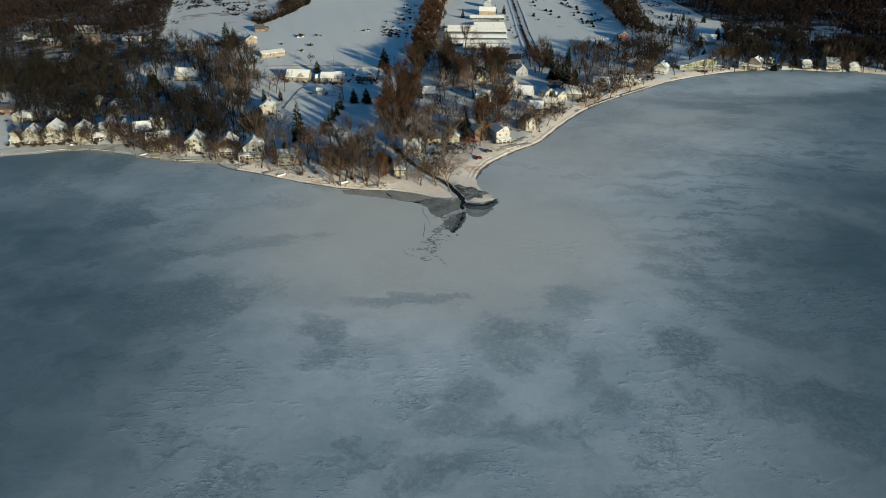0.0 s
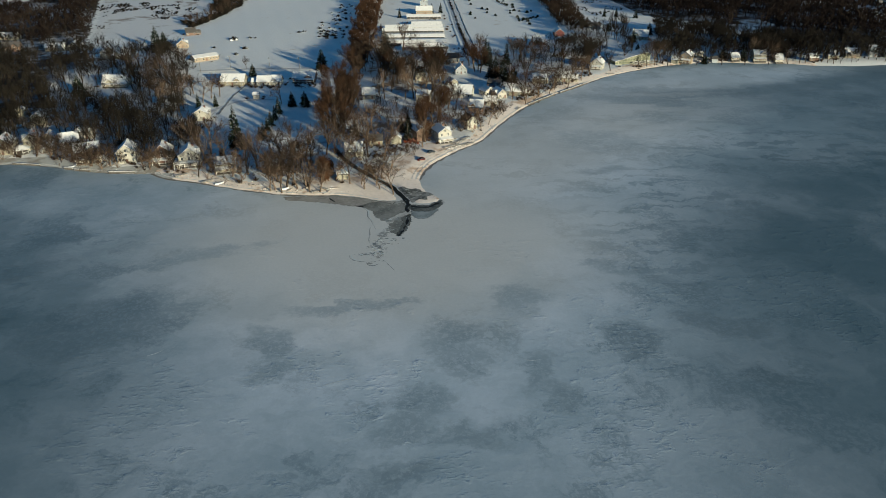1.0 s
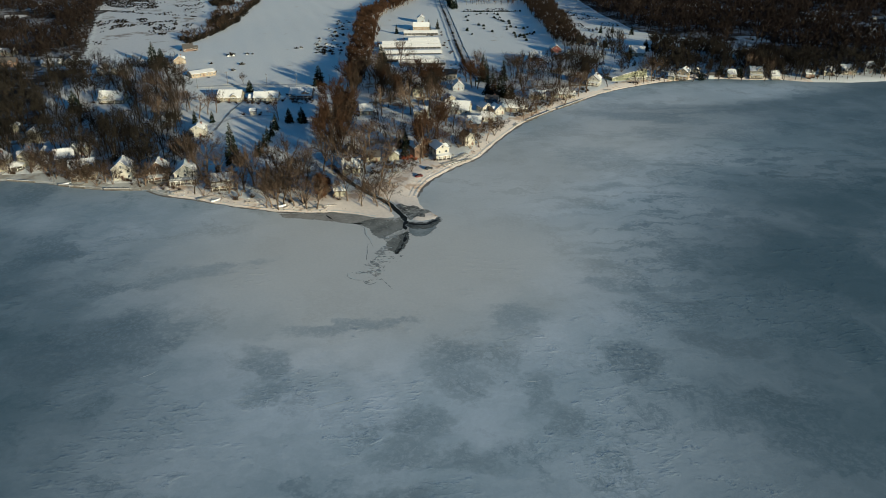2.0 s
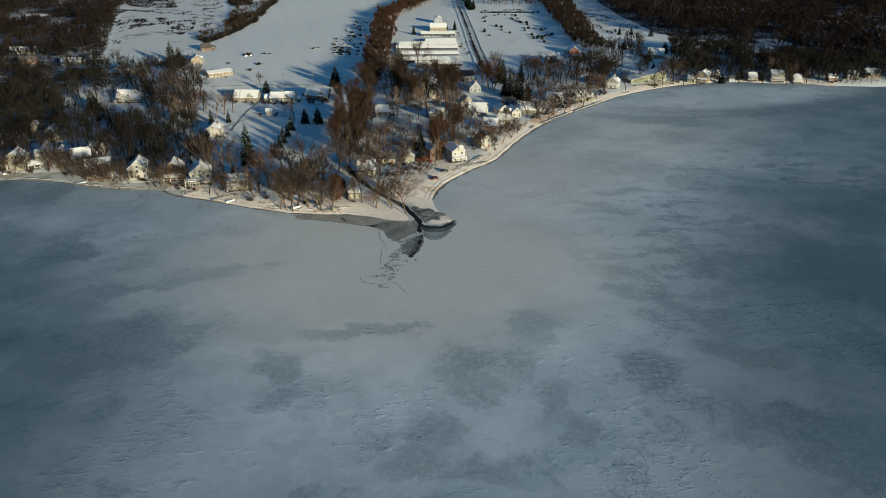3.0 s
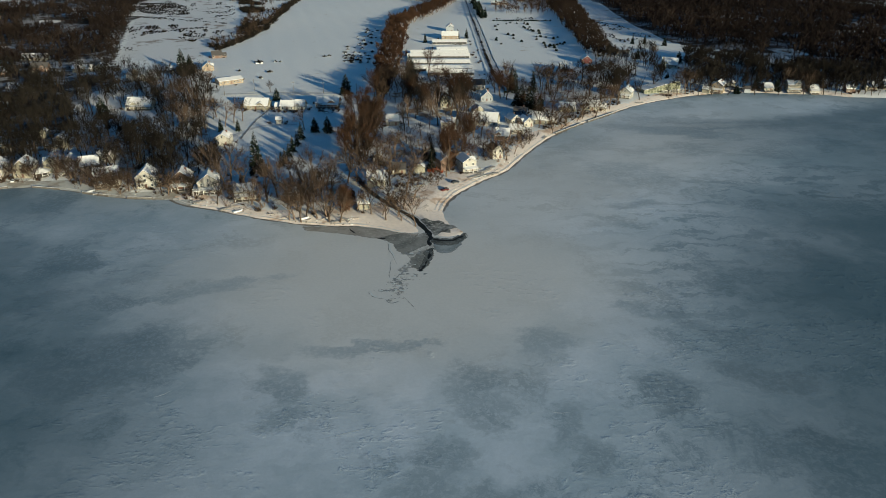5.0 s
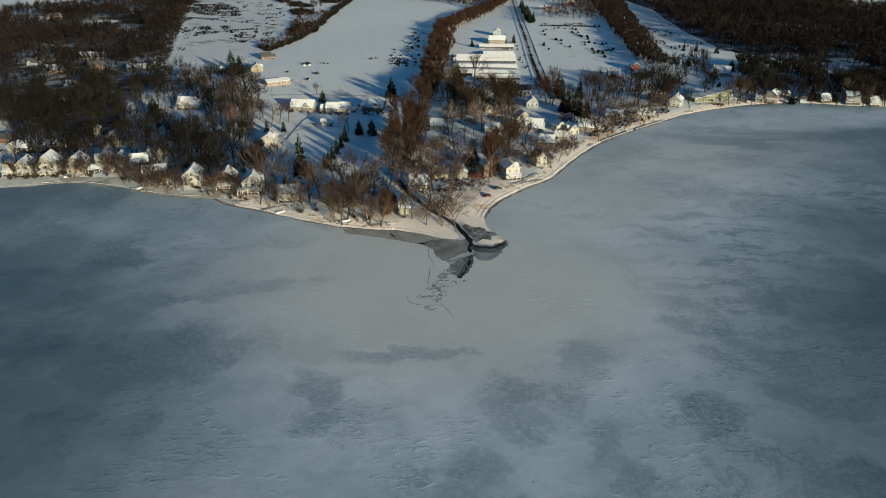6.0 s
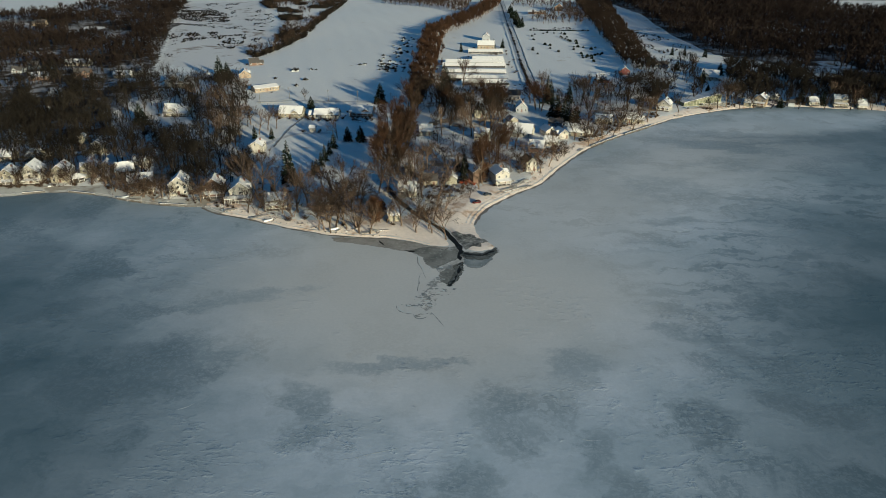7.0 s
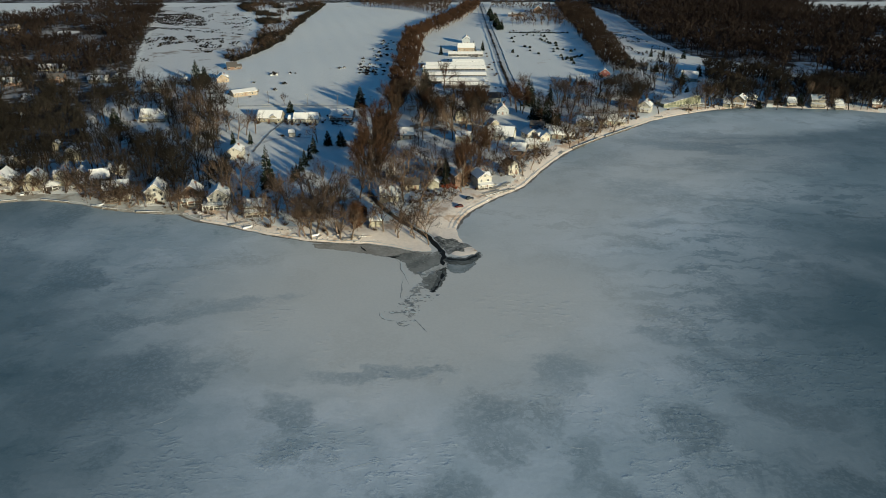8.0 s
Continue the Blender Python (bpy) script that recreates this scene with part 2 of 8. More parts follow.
    n.shader.inputs["Specular IOR Level"].default_value = 0.25
    # low wind ripples that run aslant, and small crusts
    turned = n.add("ShaderNodeMapping", Vector=warped, Rotation=(0, 0, radians(-38)), Scale=(0.16, 0.55, 1)).outputs[0]
    rough_ice = n.ramp(n.noise(0.024, 6, rough=0.62, vector=warped), 0.50, 0.60, 0.03, 1.0)
    ripple = n.math("MULTIPLY", n.noise(0.55, 3, vector=turned, rough=0.45), 0.62)
    crust = n.math("MULTIPLY", n.ramp(n.noise(0.22, 6, rough=0.62), 0.52, 0.80), 0.34)
    # broken plates and chips frozen in, thickest in the scoured places
    chips = n.math("MULTIPLY", n.ramp(n.noise(0.40, 6, rough=0.68, stretch=(0.6, 1.0, 1.0)), 0.50, 0.66), rough_ice)
    stray = n.math("MULTIPLY", n.ramp(n.noise(0.30, 7, rough=0.72, stretch=(0.7, 1.0, 1.0)), 0.62, 0.70), 0.9)
    chips = n.math("ADD", n.math("MULTIPLY", chips, 1.5), stray)
    smooth = n.add("ShaderNodeMapping", Vector=n.coord, Location=(0, 250, 0), Scale=(88, 72, 1))
    smooth.vector_type = "TEXTURE"
    away = n.add("ShaderNodeVectorMath", Vector=smooth.outputs[0])
    away.operation = "LENGTH"
    relief = n.math("ADD", n.math("ADD", ripple, crust), chips)
    n.bump(n.math("MULTIPLY", relief, n.ramp(away.outputs["Value"], 0.5, 1.1, 0.4, 1.0)), 0.19, 0.40)
    return n.mat


ICE_DARK, ICE_LIGHT, ICE_TEAL = (0.375, 0.44, 0.505), (0.605, 0.66, 0.735), (0.425, 0.51, 0.578)
ICE_YOUNG, ICE_DARK_FALLOFF, ICE_BARE, ICE_FLECK = (0.64, 0.62, 0.58), (0.078, 0.120, 0.152), (0.165, 0.215, 0.262), (0.72, 0.77, 0.86)
ICE_THREAD = (0.20, 0.265, 0.32)
ICE_SHORE = (0.66, 0.64, 0.60)
ICE_PATCH = (0.25, 0.300, 0.34)
ICE_PATCH_FALLOFF = (0.042, 0.066, 0.084)
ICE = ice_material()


def plain(name, a, b, scale=2.0, rough=0.8, vary=0.0, bump=0.0, metal=0.0, stretch=None):
    """Two tones mingled by grain; vary: how far single objects differ."""
    n = Nodes(name, rough, metal)
    grain = n.noise(scale, 6, rough=0.65, stretch=stretch)
    tone = n.mix(n.ramp(grain, 0.3, 0.7), a, b)
    if vary:
        tone = n.mix(n.math("MULTIPLY", n.random(), vary), tone, tuple(c * 0.35 for c in a))
    n.colour(tone)
    if bump:
        n.bump(grain, 0.6, bump)
    return n.mat


def siding(name, a):
    """Painted boards: fine horizontal courses, weathered."""
    n = Nodes(name, 0.6)
    wave = n.add("ShaderNodeTexWave", Vector=n.coord, Scale=2.4, Distortion=0.2)
    wave.bands_direction = "Z"
    stain = n.noise(0.7, 6)
    n.colour(n.mix(n.ramp(stain, 0.35, 0.75, 0, 0.5), a, tuple(c * 0.72 for c in a)))
    n.bump(wave.outputs["Fac"], 0.5, 0.03)
    return n.mat


WALLS = {
    "white": siding("white siding", (0.47, 0.445, 0.375)),
    "cream": siding("cream siding", (0.37, 0.345, 0.26)),
    "beige": siding("beige siding", (0.28, 0.25, 0.18)),
    "tan": siding("tan siding", (0.33, 0.265, 0.18)),
    "brown": siding("brown siding", (0.16, 0.10, 0.065)),
    "olive": siding("olive siding", (0.27, 0.27, 0.17)),
    "grey": siding("grey siding", (0.34, 0.36, 0.38)),
    "blue": siding("slate blue siding", (0.10, 0.13, 0.18)),
    "red": siding("red barn boards", (0.13, 0.022, 0.019)),
}
TRIM_OLIVE = plain("pale olive trim", (0.40, 0.40, 0.29), (0.50, 0.49, 0.37), 1.5, 0.6)
HALL_GLASS = plain("clouded green glazing", (0.13, 0.14, 0.09), (0.22, 0.23, 0.15), 0.4, 0.25)
STONE = plain("brown shore stones", (0.075, 0.06, 0.048), (0.17, 0.145, 0.12), 1.2, 0.9)
DRIFTWOOD = plain("grey driftwood", (0.24, 0.20, 0.16), (0.42, 0.37, 0.31), 2.0, 0.9, bump=0.02)
SHINGLE = plain("dark shingles", (0.05, 0.047, 0.045), (0.10, 0.09, 0.085), 3.0, 0.9, bump=0.03)
TRIM = plain("white trim", (0.72, 0.70, 0.66), (0.80, 0.78, 0.74), 1.5, 0.6)
GLASS = plain("window glass", (0.02, 0.025, 0.03), (0.035, 0.04, 0.045), 0.5, 0.08)
DOOR_PAINT = plain("door paint", (0.10, 0.05, 0.035), (0.15, 0.08, 0.05), 2.0, 0.5)
BRICK = plain("chimney brick", (0.13, 0.075, 0.058), (0.20, 0.115, 0.09), 6.0, 0.9, bump=0.02)
CONCRETE = plain("grey concrete", (0.28, 0.27, 0.25), (0.40, 0.38, 0.36), 1.2, 0.9, bump=0.03)
DARK_STRIP = plain("near black strip", (0.035, 0.036, 0.04), (0.07, 0.07, 0.075), 0.8, 0.7, bump=0.02)
TRODDEN = plain("packed snow on a drive", (0.42, 0.42, 0.43), (0.66, 0.66, 0.67), 0.5, 0.8, bump=0.05)
WATER = plain("open dark water", (0.010, 0.011, 0.010), (0.018, 0.019, 0.018), 0.3, 0.5)
WATER.node_tree.nodes["Principled BSDF"].inputs["Specular IOR Level"].default_value = 0.08


def slush_material(name, a, b, c):
    """Wet ice in three tones, that thins out towards its rim."""
    n = Nodes(name, 0.7)
    n.shader.inputs["Specular IOR Level"].default_value = 0.15
    big, small = n.noise(0.16, 6, rough=0.7), n.noise(0.7, 7, rough=0.7)
    tone = n.mix(n.ramp(big, 0.38, 0.60), a, b)
    n.colour(n.mix(n.ramp(small, 0.52, 0.66, 0.0, 0.7), tone, c))
    rim = n.add("ShaderNodeAttribute")
    rim.attribute_name = "rim"
    edge = n.math("ADD", rim.outputs["Fac"], n.math("MULTIPLY", n.math("SUBTRACT", n.noise(0.32, 8, rough=0.78), 0.5), 2.0))
    n.put(n.shader.inputs["Alpha"], n.ramp(edge, 0.05, 0.42))
    n.bump(small, 0.4, 0.06)
    return n.mat


SLUSH = slush_material("grey wet slush", (0.15, 0.155, 0.145), (0.25, 0.25, 0.235), (0.40, 0.40, 0.38))
DARK_SLUSH = slush_material("dark thin ice over water", (0.055, 0.06, 0.058), (0.14, 0.145, 0.138), (0.30, 0.30, 0.29))
SANDY_SLUSH = slush_material("sandy wet ice", (0.27, 0.255, 0.23), (0.36, 0.345, 0.315), (0.46, 0.445, 0.41))
SPIT_SLUSH = slush_material("broken dirty slush", (0.07, 0.072, 0.068), (0.26, 0.26, 0.245), (0.64, 0.63, 0.60))
PALE_SLUSH = slush_material("pale crushed ice", (0.34, 0.34, 0.325), (0.55, 0.545, 0.52), (0.72, 0.71, 0.68))
BROKEN = slush_material("broken grey ice", (0.24, 0.24, 0.23), (0.36, 0.355, 0.34), (0.52, 0.51, 0.485))
DAMP_SHADE = slush_material("damp blue grey ice with shade", (0.20, 0.225, 0.235), (0.30, 0.325, 0.335), (0.36, 0.38, 0.385))
# dark enough to carry shade at the shore edge
STRIP_GREY = plain("grey brown strip", (0.13, 0.12, 0.105), (0.27, 0.25, 0.225), 0.4, 0.45, bump=0.04)
BANK_ICE = snow_material("white heaped ice", (0.80, 0.78, 0.74), (0.24, 0.22, 0.20), 0.50)
DRIFT = plain("packed drift snow", (0.52, 0.56, 0.56), (0.62, 0.66, 0.66), 0.8, 0.8)
SLUSH_PLATE = plain("grey thin ice plate", (0.24, 0.245, 0.235), (0.36, 0.36, 0.345), 0.6, 0.6)
CRACK = plain("grey wet crack", (0.17, 0.18, 0.18), (0.25, 0.26, 0.255), 0.5, 0.4)
BARK = plain("grey brown bark", (0.09, 0.066, 0.047), (0.27, 0.20, 0.14), 1.5, 0.95, vary=0.6, stretch=(1, 1, 0.25))
TWIG = plain("brown twigs", (0.038, 0.027, 0.019), (0.098, 0.069, 0.047), 0.35, 0.95, vary=0.5)
# darker twig tone, in the west partly standing in for edge falloff
GREY_BLACK_TWIG = plain("grey black twigs", (0.010, 0.0088, 0.0072), (0.029, 0.025, 0.0195), 0.03, 0.95)
RUST_TWIG = plain("red brown twigs", (0.029, 0.0170, 0.0102), (0.073, 0.0425, 0.0245), 0.05, 0.95)
HEDGE_TWIG = plain("dark brown hedge twigs", (0.017, 0.0125, 0.0095), (0.042, 0.030, 0.022), 0.04, 0.95)
RUST_LEAF = plain("clinging brown leaves", (0.050, 0.025, 0.011), (0.12, 0.060, 0.027), 0.6, 0.9)
# far woods: lens falloff at the edges is put into this twig colour
FALLOFF_TWIG = plain("far twigs darkened for falloff", (0.0118, 0.0088, 0.0075), (0.029, 0.0215, 0.0175), 0.012, 0.95)
# darker copy of the bark, partly for the same falloff
DARK_BARK = plain("dark brown bark", (0.030, 0.023, 0.017), (0.085, 0.062, 0.043), 1.5, 0.95, vary=0.5)
RED_TWIG = plain("red dogwood twigs", (0.20, 0.05, 0.02), (0.34, 0.09, 0.04), 0.8, 0.9)


def needle_material():
    """Dark needles, some sprays of which hold snow."""
    n = Nodes("dark spruce needles", 0.9)
    green = n.mix(n.ramp(n.noise(0.8, 6), 0.3, 0.7), (0.006, 0.010, 0.007), (0.017, 0.025, 0.016))
    island = n.add("ShaderNodeNewGeometry").outputs["Random Per Island"]
    n.colour(n.mix(n.math("GREATER_THAN", island, 0.95), green, (0.55, 0.54, 0.52)))
    return n.mat


NEEDLE = needle_material()
DRY_BRUSH = plain("dry brush", (0.034, 0.024, 0.017), (0.080, 0.056, 0.038), 0.5, 0.95, vary=0.3)
GREENHOUSE_SIDE = plain("dark greenhouse glazing", (0.035, 0.035, 0.035), (0.08, 0.075, 0.07), 0.6, 0.3)
TYRE = plain("tyre rubber", (0.015, 0.015, 0.015), (0.03, 0.03, 0.03), 2.0, 0.9)
CAR_RED = plain("red car paint", (0.08, 0.011, 0.010), (0.10, 0.014, 0.012), 0.5, 0.25)
CAR_DARK = plain("dark car paint", (0.03, 0.035, 0.045), (0.045, 0.05, 0.06), 0.5, 0.25)
CAR_WHITE = plain("white car paint", (0.70, 0.70, 0.70), (0.78, 0.78, 0.78), 0.5, 0.25)
STEEL = plain("galvanised steel", (0.30, 0.30, 0.31), (0.42, 0.42, 0.43), 3.0, 0.45, metal=0.8)
WOOD = plain("weathered timber", (0.09, 0.08, 0.07), (0.16, 0.145, 0.125), 1.5, 0.9, bump=0.02)
for dull in (BARK, HEDGE_TWIG, TWIG, GREY_BLACK_TWIG, RUST_TWIG, RUST_LEAF, FALLOFF_TWIG, DARK_BARK, RED_TWIG, NEEDLE, DRY_BRUSH, SHADED_LITTER):
    dull.node_tree.nodes["Principled BSDF"].inputs["Specular IOR Level"].default_value = 0.06

# ---- building helpers ----


def mesh_from(name, verts, faces, materials, smooth=False):
    """A mesh from arrays: vertices, and faces that all have the same number of corners."""
    verts, faces = np.asarray(verts, np.float32), np.asarray(faces, np.int32)
    me = bpy.data.meshes.new(name)
    me.vertices.add(len(verts))
    me.vertices.foreach_set("co", verts.ravel())
    me.loops.add(faces.size)
    me.loops.foreach_set("vertex_index", faces.ravel())
    me.polygons.add(len(faces))
    me.polygons.foreach_set("loop_start", np.arange(0, faces.size, faces.shape[1], dtype=np.int32))
    me.polygons.foreach_set("loop_total", np.full(len(faces), faces.shape[1], np.int32))
    me.polygons.foreach_set("use_smooth", np.full(len(faces), smooth))
    for m in materials if isinstance(materials, (list, tuple)) else [materials]:
        me.materials.append(m)
    me.update(calc_edges=True)
    me.validate()
    return me


def finish(name, bm, material):
    me = bpy.data.meshes.new(name)
    bm.normal_update()
    bm.to_mesh(me)
    bm.free()
    me.materials.append(material)
    return me


def part(name, data, parent, label="", at=None):
    """One mesh object under a thing or a part; at: its pose on its parent."""
    ob = new(name, data)
    ob.parent = parent
    if at is not None:
        ob.matrix_basis = at
    if label:
        ob["label"] = label
    return ob


def box(bm, x0, x1, y0, y1, z0, z1, bevel=0.0):
    r = bmesh.ops.create_cube(bm, size=1.0)
    for v in r["verts"]:
        v.co = Vector(((x0 + x1) / 2 + v.co.x * (x1 - x0), (y0 + y1) / 2 + v.co.y * (y1 - y0), (z0 + z1) / 2 + v.co.z * (z1 - z0)))
    if bevel:
        edges = list({e for v in r["verts"] for e in v.link_edges})
        bmesh.ops.bevel(bm, geom=edges, offset=bevel, segments=1, affect="EDGES")


def box_mesh(name, dims, material, bevel=0.0):
    bm = bmesh.new()
    box(bm, *dims, bevel=bevel)
    return finish(name, bm, material)


def prism(bm, profile, y0, y1):
    """A profile in x and z, drawn along y."""
    a = [bm.verts.new((x, y0, z)) for x, z in profile]
    b = [bm.verts.new((x, y1, z)) for x, z in profile]
    bm.faces.new(a)
    bm.faces.new(b[::-1])
    for i in range(len(a)):
        j = (i + 1) % len(a)
        bm.faces.new((a[j], a[i], b[i], b[j]))


def inside(x, y, polygon):
    """Which of the places lie in the polygon."""
    x, y = np.asarray(x, float), np.asarray(y, float)
    hit = np.zeros(x.shape, bool)
    for (xa, ya), (xb, yb) in zip(polygon, polygon[1:] + polygon[:1]):
        if ya != yb:
            hit ^= ((ya > y) != (yb > y)) & (x < (xb - xa) * (y - ya) / (yb - ya) + xa)
    return hit


def line_distance(x, y, line):
    best = np.full(np.shape(x), 1e9)
    for (xa, ya), (xb, yb) in zip(line, line[1:]):
        dx, dy = xb - xa, yb - ya
        k = np.clip(((x - xa) * dx + (y - ya) * dy) / (dx * dx + dy * dy), 0, 1)
        best = np.minimum(best, np.hypot(x - xa - k * dx, y - ya - k * dy))
    return best
# ---- plan ----
SHORE = []
SHORE += [(-4000, 360.0), (-600, 355.0), (-232.9, 331.5), (-219.3, 336.4), (-206.8, 339.0), (-195.0, 343.2), (-181.3, 344.2), (-164.8, 338.9), (-156.2, 335.1), (-147.8, 331.4), (-132.2, 326.4), (-118.1, 324.4)]
SHORE += [(-111.2, 323.8), (-102.2, 316.1), (-87.8, 310.9), (-79.0, 306.3), (-67.5, 300.1), (-56.8, 295.9), (-46.5, 292.3), (-36.4, 290.1), (-21.9, 289.1), (-12.1, 285.8), (-4.8, 281.3), (2.2, 280.9)]
SHORE += [(7.4, 282.1), (9.3, 281.5), (11.0, 277.1), (13.8, 276.1), (17.5, 276.1), (21.3, 277.8), (22.8, 280.6), (21.2, 284.0), (18.1, 288.6), (16.0, 295.7), (15.3, 303.3), (17.3, 312.5)]
SHORE += [(23.2, 325.2), (29.6, 332.8), (34.0, 339.0), (40.5, 345.5), (46.8, 351.3), (52.1, 357.3), (64.0, 380.3), (74.7, 398.5), (86.0, 416.2), (108.4, 441.7), (131.2, 461.9), (157.0, 486.8)]
SHORE += [(176.5, 499.6), (205.8, 514.8), (228.9, 522.0), (251.1, 525.9), (270.3, 522.8), (288.3, 518.1), (307.9, 516.8), (325.8, 507.1), (346.1, 502.6), (369.2, 502.5), (402.9, 505.2), (436.9, 504.9)]
SHORE += [(900, 700.0), (4000, 900.0)]
CREEK = [(8.8, 279.3), (5.1, 289.0), (2.3, 296.8), (-5.4, 307.5), (-13.5, 320.3), (-21.1, 335.8), (-26.3, 351.8)]
ROAD_FARM = [(74.0, 538.0), (74.2, 598.8), (76.5, 674.0), (83.1, 827.6), (89.7, 1002.1), (97.0, 1161.1), (101.9, 1284.1)]
ROAD_SHORE = [(-136.0, 531.8), (-107.3, 536.1), (-64.2, 529.7), (-38.8, 526.7), (-11.6, 442.8), (20.1, 438.3), (37.5, 436.2)]
ROAD_EAST = [(74.0, 538.0), (84.7, 518.7), (110.6, 526.2), (132.3, 530.2), (158.4, 534.3)]
LANE = [(-121.1, 380.4), (-114.1, 401.0), (-100.7, 428.7), (-90.3, 446.5), (-68.9, 446.9)]
BRIDGE_LANE = [(-55.2, 352.4), (-43.8, 353.5), (-32.5, 357.1), (-21.1, 361.7), (-13.7, 358.3)]
DRIVE = [(-98.1, 416.9), (-96.5, 459.8), (-92.0, 497.0)]
ROADS = [(ROAD_FARM, 2.75), (ROAD_SHORE, 2.25), (ROAD_EAST, 2.25), (LANE, 1.6), (BRIDGE_LANE, 1.5), (DRIVE, 0.6)]
WOOD_EAST = [(240.7, 1299.0), (281.5, 1217.3), (295.2, 1092.9), (275.2, 885.7), (275.4, 749.9), (291.8, 717.7), (317.7, 688.3), (323.8, 645.0), (351.5, 640.6), (355.6, 611.8), (366.7, 576.3), (403.2, 576.6), (443.9, 561.5), (514.0, 562.3), (795.0, 895.4), (710.1, 925.4), (629.8, 1313.3)]
WOOD_WEST = [(-603.4, 852.1), (-450.5, 627.4), (-388.9, 623.8), (-333.0, 630.0), (-270.9, 611.9), (-251.9, 631.9), (-270.9, 697.8), (-333.1, 907.3), (-415.5, 1210.2), (-432.0, 1274.2), (-537.5, 1270.3), (-540.5, 1094.2), (-601.1, 1037.0)]
WOOD_WEST_NEAR = [(-450.5, 627.4), (-388.9, 623.8), (-333.0, 630.0), (-270.9, 611.9), (-238.7, 603.3), (-224.3, 577.0), (-232.5, 540.9), (-225.4, 489.7), (-200.7, 440.6), (-227.1, 440.1), (-287.5, 452.1), (-335.3, 458.1)]
HEDGE = [(-31.3, 356.3), (-37.7, 402.4), (-36.5, 443.6), (-27.4, 485.8), (-23.8, 545.3), (-25.6, 632.0), (-21.7, 749.3), (-18.3, 891.7), (3.8, 970.4), (46.0, 1099.0), (69.2, 1218.5), (103.8, 1246.6), (59.8, 1044.8), (3.6, 868.9), (0.4, 749.9), (-4.4, 632.5), (-10.3, 555.1), (-14.9, 493.8), (-17.7, 437.6), (-21.7, 382.2), (-22.8, 350.5)]
HEDGE_EAST = [(227.4, 1251.0), (197.9, 976.2), (184.3, 810.0), (172.2, 684.8), (179.6, 655.1), (196.0, 660.4), (211.0, 772.6), (238.1, 977.0), (276.0, 1225.3)]
SCRUB_BANK = [(-180.7, 712.4), (-197.3, 738.1), (-184.9, 812.2), (-203.4, 964.2), (-241.6, 1089.6), (-314.1, 1268.9), (-160.2, 1274.5), (-160.7, 1078.1), (-160.6, 938.2), (-158.0, 855.4), (-166.0, 781.6)]
TREELINE = [(-99.2, 1239.3), (-50.0, 1188.7), (4.2, 1142.3), (32.6, 1070.6), (52.4, 1263.3), (4.5, 1300.2), (-103.7, 1296.2)]
SAPLINGS = [(134.2, 1101.9), (207.5, 1090.0), (186.8, 964.7), (121.5, 974.0)]
TREELINE_EAST = [(118.0, 1247.1), (231.8, 1198.5), (197.9, 976.2), (182.9, 975.8), (172.3, 1163.7), (113.2, 1194.4)]
SCRUB_AREAS = [[(-262.3, 680.2), (-421.4, 1227.8), (-304.5, 1269.3), (-196.1, 863.4), (-188.3, 682.0), (-201.3, 653.8)], [(255.8, 1182.7), (289.8, 1072.0), (272.5, 876.4), (272.0, 774.4), (216.9, 791.5), (215.8, 923.1)]]
POINT_BEACH = [(-57.8, 301.4), (-28.1, 305.8), (-8.1, 313.4), (6.4, 331.6), (22.5, 351.8), (39.9, 354.6), (29.5, 332.0), (14.4, 291.4), (2.2, 278.6), (-35.9, 285.9)]
FIELD_EDGE = [(-181.5, 715.3), (-166.7, 784.7), (-158.7, 858.9), (-161.2, 942.0), (-161.4, 1082.5), (-158.5, 1260.8)]
WOOD_AREAS = [WOOD_EAST]
CLEARINGS = []
CLEARINGS.append([(-559.0, 921.2), (-575.3, 964.4), (-566.0, 988.0), (-540.2, 977.0), (-515.4, 922.5), (-525.2, 901.7), (-538.8, 891.5)])
CLEARINGS.append([(-437.8, 865.8), (-459.1, 924.1), (-465.0, 967.7), (-433.1, 946.3), (-395.4, 876.3), (-419.8, 885.1), (-422.7, 848.1)])
CLEARINGS.append([(-375.2, 815.3), (-381.5, 867.4), (-380.3, 905.9), (-349.8, 850.1), (-343.6, 800.0), (-352.4, 784.3)])
CLEARINGS.append([(-411.7, 719.5), (-409.6, 753.4), (-390.5, 746.9), (-380.7, 713.8), (-396.1, 700.9)])
CLEARINGS.append([(-349.4, 605.4), (-347.6, 624.7), (-348.1, 639.9), (-336.3, 615.2), (-335.1, 592.0)])
CLEARINGS.append([(-490.8, 1067.5), (-435.5, 1042.2), (-392.7, 969.9), (-425.6, 980.5)])
CLEARINGS.append([(-219.6, 467.3), (-221.6, 489.7), (-208.3, 471.9), (-204.6, 449.7)])
CLEARINGS.append([(-201.9, 482.4), (-187.4, 487.3), (-170.5, 483.0), (-155.6, 454.6), (-178.6, 452.8)])
CLEARINGS.append([(350.2, 700.8), (386.1, 707.6), (373.2, 672.6), (349.5, 640.5), (328.9, 645.1)])
CLEARINGS.append([(425.1, 958.5), (454.3, 931.3), (492.1, 935.9), (481.8, 895.5), (437.7, 891.2), (413.5, 912.0)])
CLEARINGS.append([(615.5, 1218.8), (774.3, 1215.9), (704.1, 1102.9), (602.6, 1104.8)])
CLEARINGS.append([(514.9, 780.4), (541.9, 790.1), (590.3, 761.6), (552.9, 710.5), (519.9, 726.3), (495.5, 749.4)])
CLEARINGS.append([(481.6, 776.3), (549.9, 836.4), (590.5, 889.0), (542.6, 873.6)])
CLEARINGS.append([(587.4, 826.3), (649.8, 843.1), (614.0, 794.0), (576.2, 799.2)])
